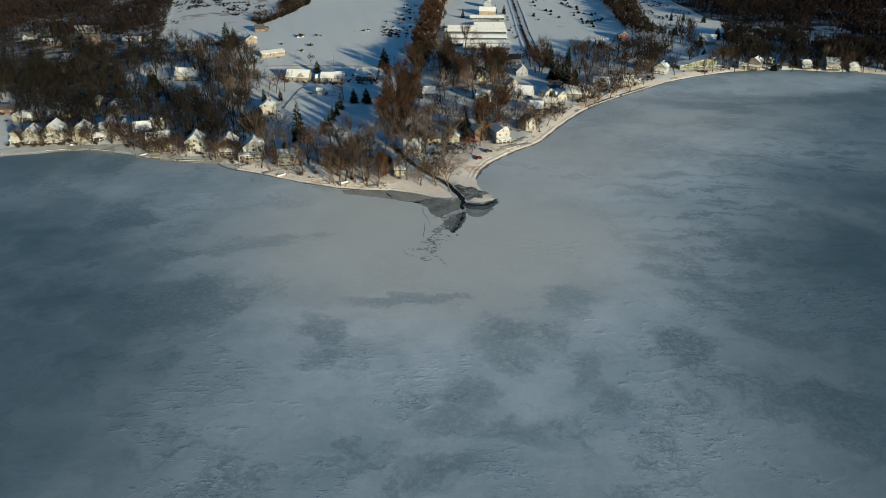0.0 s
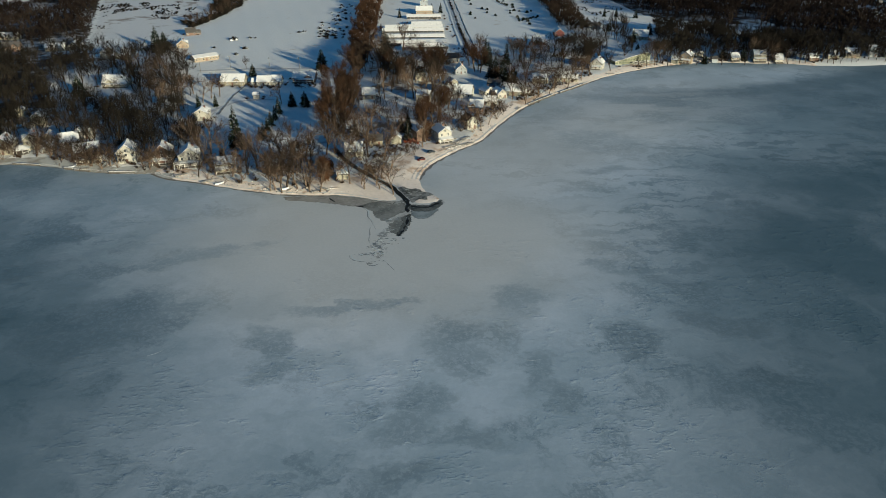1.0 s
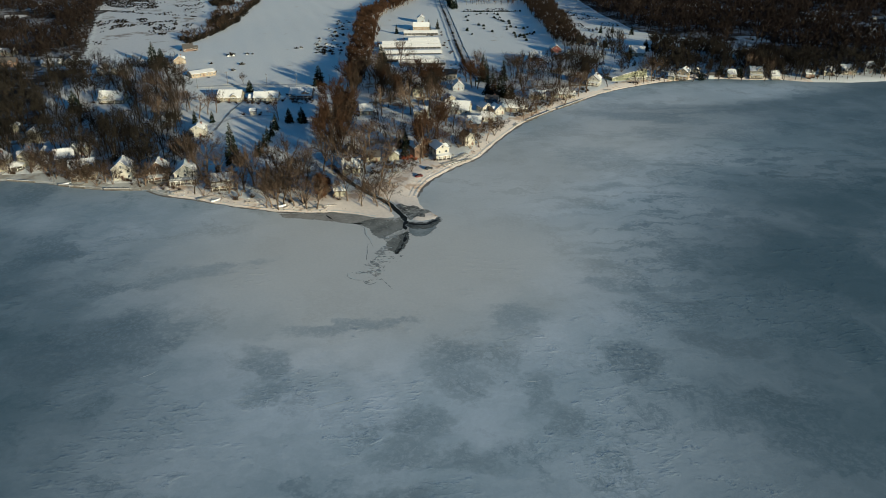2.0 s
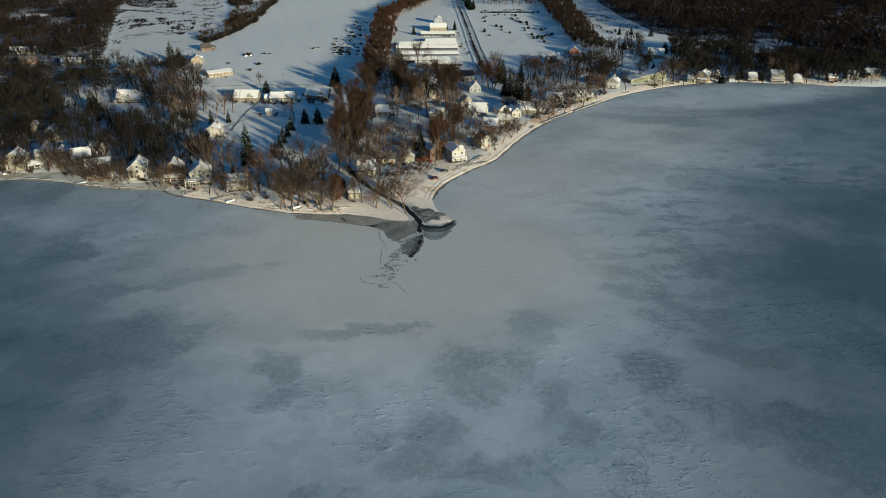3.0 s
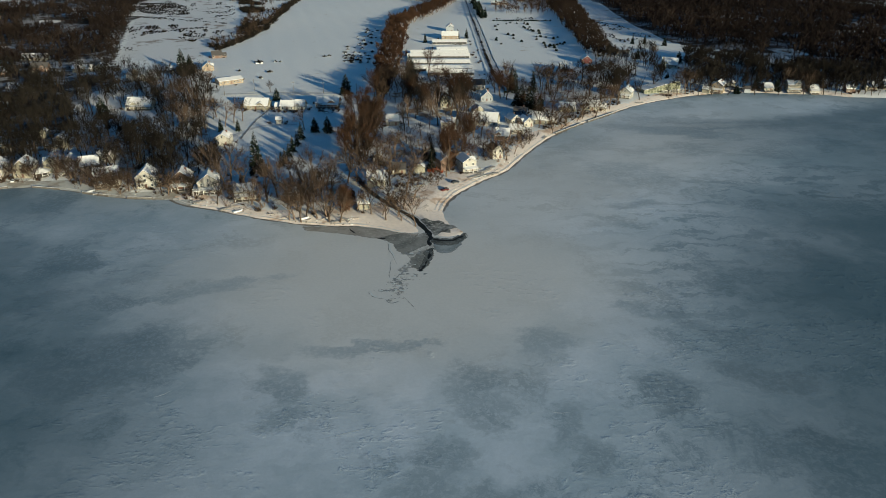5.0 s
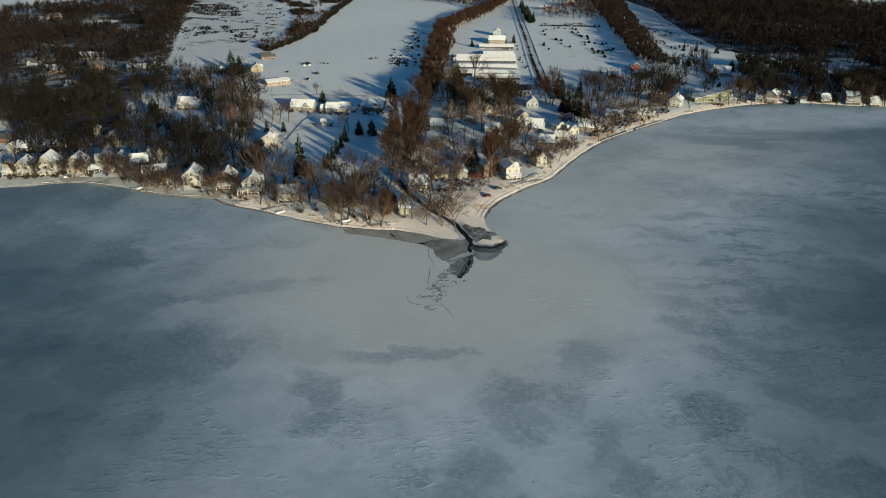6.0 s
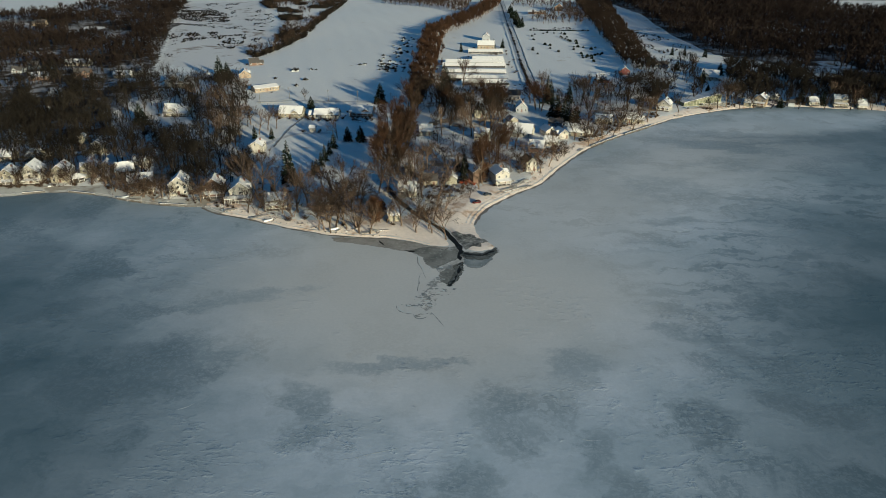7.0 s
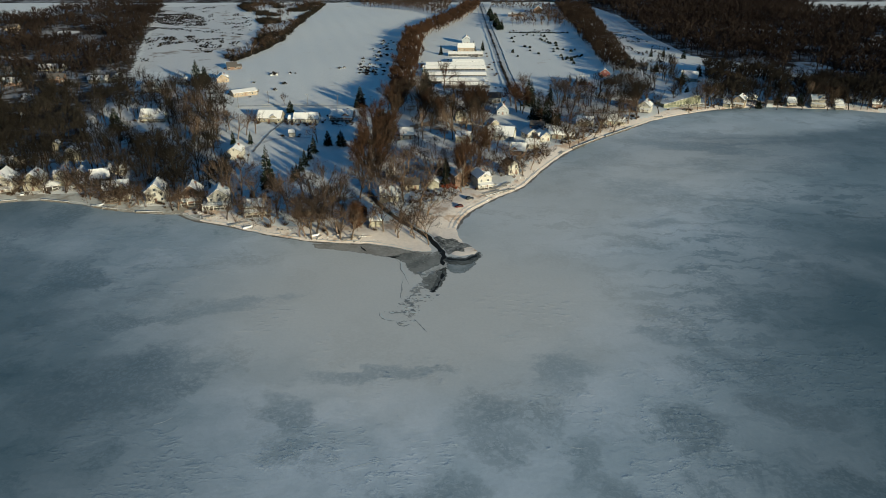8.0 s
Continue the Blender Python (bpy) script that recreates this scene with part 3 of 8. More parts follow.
CLEARINGS.append([(474.7, 706.1), (534.5, 705.4), (513.7, 676.2), (470.0, 688.9)])
SHRUB_PATCHES = []
THICKETS = [[(-392.5, 1124.0), (-344.1, 1130.4), (-306.3, 1073.0), (-285.1, 985.8), (-325.6, 992.3), (-362.0, 1022.8)], [(-312.2, 893.1), (-270.3, 892.2), (-255.3, 847.1), (-278.0, 822.8), (-290.7, 792.1), (-320.5, 865.9)], [(-260.3, 864.6), (-231.8, 872.9), (-218.9, 829.6), (-218.8, 765.2), (-238.6, 783.5)], [(-353.2, 975.9), (-325.7, 969.8), (-216.2, 905.3), (-212.9, 890.9), (-320.3, 953.4)]]
SHRUB_PATCHES.append([(-396.1, 1144.3), (-326.7, 1179.1), (-274.4, 997.0), (-347.8, 1019.3)])
SHRUB_PATCHES.append([(-311.6, 869.3), (-300.8, 898.3), (-236.4, 890.3), (-225.0, 836.1), (-232.6, 802.9), (-290.6, 817.6)])
SHRUB_PATCHES.append([(-350.3, 994.6), (-295.0, 972.8), (-224.1, 925.8), (-218.2, 900.6), (-282.2, 929.3)])
SHRUB_PATCHES.append([(-249.7, 818.6), (-230.8, 819.2), (-221.2, 772.7), (-239.2, 787.2)])
SHRUB_PATCHES.append([(-386.2, 1220.1), (-333.1, 1231.0), (-328.4, 1179.1), (-371.1, 1185.9)])
SHRUB_PATCHES.append([(-279.9, 736.0), (-272.6, 743.0), (-255.8, 695.2), (-267.7, 704.1)])
SHRUB_PATCHES.append([(-302.0, 1163.5), (-245.7, 1089.4), (-206.5, 910.9), (-222.9, 920.6), (-270.1, 1021.7)])
SHRUB_PATCHES.append([(-224.5, 819.3), (-209.4, 863.0), (-196.2, 780.8), (-199.0, 744.8)])
SHRUB_PATCHES.append([(229.0, 949.6), (247.4, 977.7), (240.8, 944.6), (224.3, 923.3)])
SHRUB_PATCHES.append([(115.4, 940.9), (178.6, 932.3), (175.8, 916.9), (113.6, 925.2)])
SHRUB_PATCHES.append([(222.0, 925.0), (252.0, 915.0), (268.0, 783.0), (272.0, 737.0), (226.0, 748.0), (218.0, 845.0)])
SHORE_BRUSH = []
SHORE_BRUSH.append([(-92.9, 320.7), (-83.3, 313.8), (-57.5, 299.7), (-46.8, 294.9), (-27.2, 295.2), (-27.6, 300.1), (-53.5, 306.2), (-83.5, 325.9)])
SHORE_BRUSH.append([(-168.3, 347.2), (-134.2, 331.8), (-136.4, 338.0), (-172.5, 356.5)])
SHORE_BRUSH.append([(-122.3, 329.0), (-94.8, 317.8), (-97.5, 327.9), (-122.7, 334.3)])
SHORE_BRUSH.append([(-223.1, 343.0), (-191.8, 348.5), (-195.2, 355.2), (-227.9, 351.3)])
SHORE_BRUSH.append([(41.8, 373.7), (71.1, 406.5), (70.1, 421.1), (46.3, 388.3)])
SHORE_BRUSH.append([(84.6, 427.3), (149.5, 487.8), (151.0, 500.2), (86.8, 439.6)])
SHORE_BRUSH.append([(176.0, 510.5), (320.8, 527.0), (326.9, 537.7), (180.3, 524.1)])
SHORE_BRUSH.append([(-9.0, 346.6), (16.9, 355.4), (16.4, 342.9), (-5.8, 330.9)])
SHORE_BRUSH.append([(-100.9, 362.1), (-68.5, 362.7), (-59.0, 308.8), (-85.3, 322.2)])
SHORE_BRUSH.append([(-115.3, 495.0), (-70.4, 483.5), (-68.4, 474.6), (-112.6, 482.7)])
SHORE_BRUSH.append([(-61.1, 489.8), (-45.4, 488.5), (-44.2, 475.1), (-57.8, 474.8)])
VILLAGE_EASTEND = [(325.8, 596.8), (366.7, 576.3), (403.2, 576.6), (443.9, 561.5), (481.6, 561.5), (439.5, 508.3), (405.3, 508.6), (349.2, 507.7), (286.5, 519.7)]
VILLAGE_WEST = [(-358.3, 529.1), (-222.2, 482.0), (-200.2, 439.3), (-123.3, 435.7), (-101.7, 371.2), (-89.9, 341.2), (-112.6, 333.0), (-141.8, 352.7), (-178.4, 369.9), (-235.6, 364.3), (-249.5, 357.8)]
VILLAGE_MID = [(-251.3, 559.9), (-156.6, 562.0), (-126.3, 491.6), (-123.3, 435.7), (-200.2, 439.3)]
VILLAGE_POINT = [(-64.8, 341.6), (-31.2, 342.1), (-22.9, 304.1), (-29.6, 295.1), (-51.0, 298.5)]
VILLAGE_CREEKSIDE = [(-25.8, 419.4), (38.1, 445.0), (26.1, 364.3), (19.6, 351.2), (2.4, 363.9), (-15.2, 359.1)]
VILLAGE_BEHIND = [(-13.9, 527.2), (49.6, 566.3), (41.5, 451.6), (-4.6, 448.1)]
VILLAGE_EAST = [(77.6, 511.8), (184.7, 612.6), (160.8, 513.5), (95.1, 446.1), (77.8, 473.1)]
VILLAGE_EAST2 = [(173.1, 662.5), (239.2, 692.2), (201.5, 550.0), (163.2, 522.0)]
VILLAGE_FARSHORE = [(261.1, 664.6), (321.4, 639.9), (346.7, 572.6), (322.8, 530.5), (212.0, 531.8)]
# ---- ground ----


def sides(x, y):
    """How far inland of the water's edge; below nought on the lake."""
    d = line_distance(x, y, SHORE)
    return np.where(inside(x, y, SHORE + [(4000, 4200), (-4000, 4200)]), d, -d)


def swell(x, y):
    return 0.5 * np.sin(x * 0.021 + 1.3) * np.sin(y * 0.017) + 0.3 * np.sin(x * 0.06 + y * 0.045) + 0.12 * np.sin(x * 0.31 - y * 0.17) * np.sin(y * 0.23)


def land_height(x, y):
    x, y = np.asarray(x, float), np.asarray(y, float)
    d = sides(x, y) + 0.4 * np.sin(x * 0.31 + 1) * np.sin(y * 0.27 + 1) + 0.2 * np.sin(x * 0.9 + y * 0.5)
    bank = np.clip(d / 10, 0, 1)
    rise = 0.5 * (1 - np.exp(-np.maximum(d, 0) / 2.0)) + 0.9 * bank * bank * (3 - 2 * bank) + swell(x, y) * np.clip(d / 60, 0, 1)
    rise *= np.clip(np.hypot(x - 8, y - 280) / 34, 0.28, 1)
    z = np.where(d > 0, rise, np.maximum(d * 0.25, -1.5))
    ditch = np.clip((line_distance(x, y, CREEK) - 1.4) / 2.2, 0, 1)
    return np.where(d > -4, z * ditch - 0.5 * (1 - ditch), z)


def height(x, y):
    return float(land_height(np.array([x]), np.array([y]))[0])


def steps(*runs):
    out = []
    for a, b, s in runs:
        out += list(np.arange(a, b - s * 0.3, s))
    return np.array(out + [runs[-1][1]])


gx = steps((-4200, -900, 300), (-900, -340, 28), (-340, -90, 2.5), (-90, 50, 1.2), (50, 330, 2.5), (330, 900, 28), (900, 4200, 300))
gy = steps((-600, 240, 60), (240, 272, 3), (272, 345, 1.2), (345, 560, 2.5), (560, 1300, 12), (1300, 4200, 290))
XX, YY = np.meshgrid(gx, gy)
ZZ = land_height(XX.ravel(), YY.ravel())
count = len(gx)
cell = (np.arange(len(gy) - 1)[:, None] * count + np.arange(count - 1)[None]).ravel()
quads = np.stack([cell, cell + 1, cell + count + 1, cell + count], 1)
ground_mesh = mesh_from("ground", np.stack([XX.ravel(), YY.ravel(), ZZ], 1), quads, [SNOW, SHADED_LITTER, SCRUB_FLOOR, BEACH, VILLAGE_SNOW, GLADE, GREY_BEACH], True)
mid_x, mid_y = XX.ravel()[quads].mean(1), YY.ravel()[quads].mean(1)
floor_kind = np.zeros(len(quads), np.int32)
for outline in SCRUB_AREAS:
    floor_kind[inside(mid_x, mid_y, outline)] = 2
for outline in (VILLAGE_WEST, VILLAGE_POINT, VILLAGE_CREEKSIDE, VILLAGE_EAST, VILLAGE_BEHIND, VILLAGE_MID):
    floor_kind[inside(mid_x, mid_y, outline)] = 4
# wood floors whose colour already holds shade
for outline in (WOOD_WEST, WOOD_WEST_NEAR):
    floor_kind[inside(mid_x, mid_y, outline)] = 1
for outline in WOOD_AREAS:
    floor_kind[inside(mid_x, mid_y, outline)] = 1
for outline in CLEARINGS:
    floor_kind[inside(mid_x, mid_y, outline)] = 4


def glade(x, y):
    """Above nought where the western wood opens."""
    return math.sin(x * 0.045 + 2.0 * math.sin(y * 0.013)) * math.sin(y * 0.021 + 1.4 * math.sin(x * 0.02)) - 0.38


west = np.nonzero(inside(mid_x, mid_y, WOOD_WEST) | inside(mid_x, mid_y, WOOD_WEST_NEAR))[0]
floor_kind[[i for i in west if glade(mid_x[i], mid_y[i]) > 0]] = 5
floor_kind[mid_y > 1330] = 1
floor_kind[(np.abs(sides(mid_x, mid_y)) < 9 + 3 * np.sin(mid_x * 0.11)) & (np.abs(mid_x) < 340)] = 3
floor_kind[(floor_kind == 3) & (mid_x < -104 + 6 * np.sin(mid_y * 0.4))] = 6
floor_kind[inside(mid_x, mid_y, POINT_BEACH)] = 3
ground_mesh.polygons.foreach_set("material_index", floor_kind)
ground = tagged(new("ground", ground_mesh), "snow-covered low ground behind a lake shore", "ground", kind="structure")

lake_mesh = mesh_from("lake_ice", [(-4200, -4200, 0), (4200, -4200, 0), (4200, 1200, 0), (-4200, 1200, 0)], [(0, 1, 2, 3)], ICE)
tagged(new("lake_ice", lake_mesh), "frozen lake with grey blue ice, painted darker at the sides", "ice", kind="structure")


def ribbon(name, line, width, material, lift, label, category, kind="structure", step=4.0, wobble=0.0, flat=None, taper=False):
    """A strip that follows the ground along a line."""
    pts = []
    for (xa, ya), (xb, yb) in zip(line, line[1:]):
        n = max(1, int(math.hypot(xb - xa, yb - ya) / step))
        pts += [(xa + (xb - xa) * k / n, ya + (yb - ya) * k / n) for k in range(n)]
    pts.append(line[-1])
    pts = np.array(pts)
    for _ in range(3):
        pts[1:-1] = (pts[:-2] + pts[1:-1] * 2 + pts[2:]) / 4
    way = np.gradient(pts, axis=0)
    way /= np.linalg.norm(way, axis=1)[:, None]
    side = np.stack([-way[:, 1], way[:, 0]], 1)
    rng = np.random.default_rng(len(pts))
    w = width / 2 * (1 + wobble * (rng.random((len(pts), 1)) - 0.5) * 2)
    if taper:
        w *= np.sin(np.linspace(0.15, math.pi - 0.15, len(pts)))[:, None] + 0.1
    rows = [pts + side * w * k for k in (-1, -0.33, 0.33, 1)]
    flatxy = np.concatenate(rows)
    z = np.full(len(flatxy), flat) if flat is not None else land_height(flatxy[:, 0], flatxy[:, 1])
    # a strip is never below the ground between its edges
    if flat is None:
        z = np.tile(z.reshape(4, -1).max(0), 4)
    verts = np.column_stack([flatxy, z + lift])
    n = len(pts)
    faces = [(r * n + i, (r + 1) * n + i, (r + 1) * n + i + 1, r * n + i + 1) for r in range(3) for i in range(n - 1)]
    me = mesh_from(name, verts, np.array(faces)[:, ::-1], material, True)
    return tagged(new(name, me), label, category, kind=kind)


def sheet(name, outline, z, material, label, category, kind="structure", jag=0.0, seed=1):
    """A flat uneven-edged sheet with a rim that goes down."""
    rng = random.Random(seed)
    pts = []
    for (xa, ya), (xb, yb) in zip(outline, outline[1:] + outline[:1]):
        n = max(1, int(math.hypot(xb - xa, yb - ya) / 1.2))
        for k in range(n):
            pts.append((xa + (xb - xa) * k / n + rng.uniform(-jag, jag), ya + (yb - ya) * k / n + rng.uniform(-jag, jag)))
    bm = bmesh.new()
    top = [bm.verts.new((x, y, z)) for x, y in pts]
    low = [bm.verts.new((x, y, z - 0.05)) for x, y in pts]
    bm.faces.new(top)
    for i in range(len(top)):
        j = (i + 1) % len(top)
        bm.faces.new((top[j], top[i], low[i], low[j]))
    bmesh.ops.recalc_face_normals(bm, faces=bm.faces)
    return tagged(new(name, finish(name, bm, material)), label, category, kind=kind)


def thin_sheet(name, outline, z, material, label, step=0.55, soft=2.2, drape=False, base=0.25, most=1.0):
    """A thin sheet of wet ice on a fine grid; rim: how far in from its edge each point lies."""
    xs, ys = [p[0] for p in outline], [p[1] for p in outline]
    ax, ay = np.arange(min(xs) - 1, max(xs) + 1, step), np.arange(min(ys) - 1, max(ys) + 1, step)
    X, Y = np.meshgrid(ax, ay)
    d = line_distance(X, Y, outline + outline[:1])
    d = np.where(inside(X, Y, outline), d, -d).ravel()
    n = len(ax)
    c = (np.arange(len(ay) - 1)[:, None] * n + np.arange(n - 1)[None]).ravel()
    q = np.stack([c, c + 1, c + n + 1, c + n], 1)
    q = q[d[q].max(1) > -0.8]
    Z = np.full(X.size, z)
    if drape:
        Z += np.maximum(land_height(X.ravel(), Y.ravel()), 0)
    me = mesh_from(name, np.stack([X.ravel(), Y.ravel(), Z], 1), q, material)
    rim = me.attributes.new("rim", "FLOAT", "POINT")
    rim.data.foreach_set("value", np.clip(base + d / soft, -1, most).astype(np.float32))
    return tagged(new(name, me), label, "ice", kind="structure")


# ---- trees ----


def tubes(segments, n):
    """Tapered tubes of n sides for rows of start, end and the two radii."""
    s = np.asarray(segments, float)
    a, b, ra, rb = s[:, 0:3], s[:, 3:6], s[:, 6], s[:, 7]
    way = b - a
    way /= np.linalg.norm(way, axis=1)[:, None] + 1e-9
    ref = np.where(np.abs(way[:, 2:3]) > 0.9, [[1.0, 0, 0]], [[0, 0, 1.0]])
    u = np.cross(way, ref)
    u /= np.linalg.norm(u, axis=1)[:, None]
    v = np.cross(way, u)
    verts, k = [], len(s)
    for end, rad in ((a, ra), (b, rb)):
        for i in range(n):
            t = 2 * math.pi * i / n
            verts.append(end + (u * math.cos(t) + v * math.sin(t)) * rad[:, None])
    verts = np.stack(verts, 1).reshape(-1, 3)
    base = np.arange(k)[:, None] * 2 * n
    faces = []
    for i in range(n):
        j = (i + 1) % n
        faces += [np.concatenate([base + i, base + j, base + n + j], 1), np.concatenate([base + i, base + n + j, base + n + i], 1)]
    return verts, np.concatenate(faces)


def blades(starts, ways, widths, rng):
    """Thin tapered slips, one triangle each."""
    side = np.cross(ways, rng.normal(size=ways.shape))
    side /= np.linalg.norm(side, axis=1)[:, None] + 1e-9
    side *= np.asarray(widths)[:, None] / 2
    verts = np.stack([starts - side, starts + side, starts + ways], 1).reshape(-1, 3)
    return verts, np.arange(len(verts)).reshape(-1, 3)


def join(*meshes):
    verts, faces, n = [], [], 0
    for v, f in meshes:
        verts.append(v)
        faces.append(f + n)
        n += len(v)
    return np.concatenate(verts), np.concatenate(faces)


def lump(x, y, z, size, rng, flat=0.6):
    """A small uneven heap, low and rounded."""
    turn = np.arange(7) * 2 * math.pi / 7
    rows = []
    for r, h in ((1.0, -0.3), (0.85, 0.35), (0.45, 0.8)):
        k = r * rng.uniform(0.75, 1.25, 7)
        rows.append(np.stack([np.cos(turn) * k, np.sin(turn) * k * 0.8, np.full(7, h) * rng.uniform(0.8, 1.2, 7)], 1))
    v = np.concatenate(rows + [np.array([[0.0, 0.0, 0.95]])]) * (size, size, size * flat) + (x, y, z)
    f = []
    for r in (0, 7):
        for i in range(7):
            j = (i + 1) % 7
            f += [(r + i, r + j, r + 7 + j), (r + i, r + 7 + j, r + 7 + i)]
    f += [(14 + i, 14 + (i + 1) % 7, 21) for i in range(7)]
    return v, np.array(f)


def unit(v):
    return v / (np.linalg.norm(v) + 1e-9)


def bare_tree(seed, tall, forks, twigs, twig_wide, stems=1, spread=0.5, bole=0.26, twig_long=0.13, joints=(2, 1, 1), bend=0.10):
    """A leafless broadleaf tree: trunk and main limbs, finer branches, and the twigs of its crown, as arrays."""
    rng = np.random.default_rng(seed)
    trunk, wood, starts, ways = [], [], [], []
    tops = []

    def limb(p, way, long, radius, level, pieces):
        rows = trunk if level < 2 else wood
        points = [p]
        for k in range(pieces):
            q = p + way * long / pieces
            r = radius * (1 - 0.42 / pieces)
            rows.append([*p, *q, radius, r])
            p, radius = q, r
            points.append(p)
            way = unit(way + rng.normal(0, bend, 3) + (0, 0, 0.05))
        tops.append(p[2])
        if level == len(forks):
            for _ in range(twigs):
                k = rng.uniform(0.1, 1)
                starts.append(points[0] + (points[-1] - points[0]) * k)
                ways.append(unit(way * 0.75 + rng.normal(0, 0.42, 3) + (0, 0, 0.15)) * tall * twig_long * rng.uniform(0.5, 1.1))
            return
        n = forks[level]
        turn = rng.uniform(0, 6.3)
        side = unit(np.cross(way, (0.3, 0.2, 1) if abs(way[2]) < 0.9 else (1, 0, 0)))
        other = np.cross(way, side)
        for i in range(n):
            f = 1.0 if i == 0 else 1 - 0.6 * (i / n) * rng.uniform(0.6, 1.2)
            k = min(max(f, 0.25), 1.0) * (len(points) - 1)
            j = min(int(k), len(points) - 2)
            at = points[j] + (points[j + 1] - points[j]) * (k - j)
            angle = turn + i * 2.4
            lean = (0.25 if i == 0 else 1.0) * spread * rng.uniform(0.75, 1.35) * (1.3 if level == 0 else 1.15)
            out = unit(way + (side * math.cos(angle) + other * math.sin(angle)) * lean + (0, 0, 0.10))
            limb(at, out, long * rng.uniform(0.62, 0.86) * (1.0 if level else 1.05), radius * (0.84 if i == 0 else 0.70), level + 1, joints[min(level, 2)])

    for stem in range(stems):
        way = unit(np.array([*rng.normal(0, 0.04 if stems == 1 else 0.30, 2), 1.0]))
        limb(np.array([0.0, 0.0, -0.4]), way, tall * bole * rng.uniform(0.9, 1.1), tall * 0.022 / stems ** 0.45, 0, 3)
    starts, ways = np.array(starts), np.array(ways)
    crown = blades(starts, ways, twig_wide * rng.uniform(0.6, 1.3, len(starts)), rng)
    # to the height asked for
    k = tall / max(crown[0][:, 2].max(), 1)
    trunk, wood = np.array(trunk), np.array(wood)
    trunk[:, :6] *= k
    wood[:, :6] *= k
    return trunk, wood, (crown[0] * k, crown[1])


def spruce(seed, tall, wide, boughs, needles):
    rng = np.random.default_rng(seed)
    starts, ways, widths = [], [], []
    for i in range(boughs):
        f = (i + rng.random()) / boughs
        z = tall * (0.06 + 0.92 * f)
        reach = wide * (1 - f) ** 0.85 * rng.uniform(0.7, 1.1) + 0.12
        turn = i * 2.39996 + rng.normal(0, 0.3)
        out = np.array([math.cos(turn), math.sin(turn), -0.28 + 0.5 * f])
        for _ in range(needles):
            k = rng.uniform(0.15, 1)
            starts.append(np.array([0, 0, z]) + out * reach * k * 0.85)
            ways.append((unit(out + rng.normal(0, 0.5, 3) + (0, 0, -0.15))) * reach * rng.uniform(0.25, 0.5) + 0.1)
            widths.append(reach * rng.uniform(0.14, 0.26) + 0.05)
    return blades(np.array(starts), np.array(ways), np.array(widths), rng)


TREE_KINDS = []
for seed, tall, stems, spread, bole in ((1, 15, 1, 0.52, 0.38), (2, 17, 1, 0.42, 0.48), (3, 13, 3, 0.42, 0.34), (4, 16, 1, 0.60, 0.32), (5, 11, 5, 0.40, 0.36), (6, 19, 1, 0.34, 0.56)):
    forks = (4, 5, 4) if stems == 1 else (3, 4, 3)
    trunk, wood, crown = bare_tree(seed, tall, forks, 9, 0.070, stems, spread, bole, 0.15, (3, 2, 2), 0.17)
    body = mesh_from("trunk", *tubes(trunk, 5), BARK, True)
    limb = tubes(wood, 3)
    crown_v, crown_f = join(limb, crown)
    crown_me = mesh_from("crown", crown_v, crown_f, [BARK, TWIG])
    crown_me.polygons.foreach_set("material_index", np.r_[np.zeros(len(limb[1]), np.int32), np.ones(len(crown[1]), np.int32)])
    TREE_KINDS.append((tall, body, crown_me))

for seed, tall, spread in ((7, 17, 0.40), (8, 16, 0.48)):
    trunk, wood, crown = bare_tree(seed, tall, (4, 5, 4), 15, 0.078, 1, spread, 0.34, 0.13, (3, 2, 1), 0.15)
    body = mesh_from("trunk", *tubes(trunk, 5), BARK, True)
    TREE_KINDS.append((tall, body, mesh_from("crown", *join(tubes(wood, 3), crown), RUST_TWIG)))

# darker-toned copies of two kinds
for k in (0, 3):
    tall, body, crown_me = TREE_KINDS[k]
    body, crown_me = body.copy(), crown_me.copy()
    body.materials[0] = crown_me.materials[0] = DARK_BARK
    crown_me.materials[1] = GREY_BLACK_TWIG
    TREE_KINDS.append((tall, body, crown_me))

tree_masters = {}
TAKEN = []


def make_tree(kind, label):
    key = (kind, label)
    if key not in tree_masters:
        tall, body, crown_me = TREE_KINDS[kind]
        root = tagged(new("bare_tree"), label, "tree", "leafless trees by the shore")
        part("trunk", body, root)
        part("crown", crown_me, root, "fine bare twigs")
        tree_masters[key] = [root, False]
    return tree_masters[key]


def tree(x, y, kind=0, tall=15.0, turn=None, label="leafless broadleaf tree standing in snow"):
    entry = make_tree(kind, label)
    turn = (x * 37 + y * 91) % 360 if turn is None else turn
    scale = tall / TREE_KINDS[kind][0]
    lean_x, lean_y = (x * 13.7) % 14 - 7, (y * 17.3) % 14 - 7
    if entry[1]:
        ob = copy_thing(entry[0], pose(x, y, height(x, y), lean_x, lean_y, turn))
        ob.scale = (scale,) * 3
    else:
        entry[0].matrix_basis = pose(x, y, height(x, y), lean_x, lean_y, turn)
        entry[0].scale = (scale,) * 3
        entry[1] = True


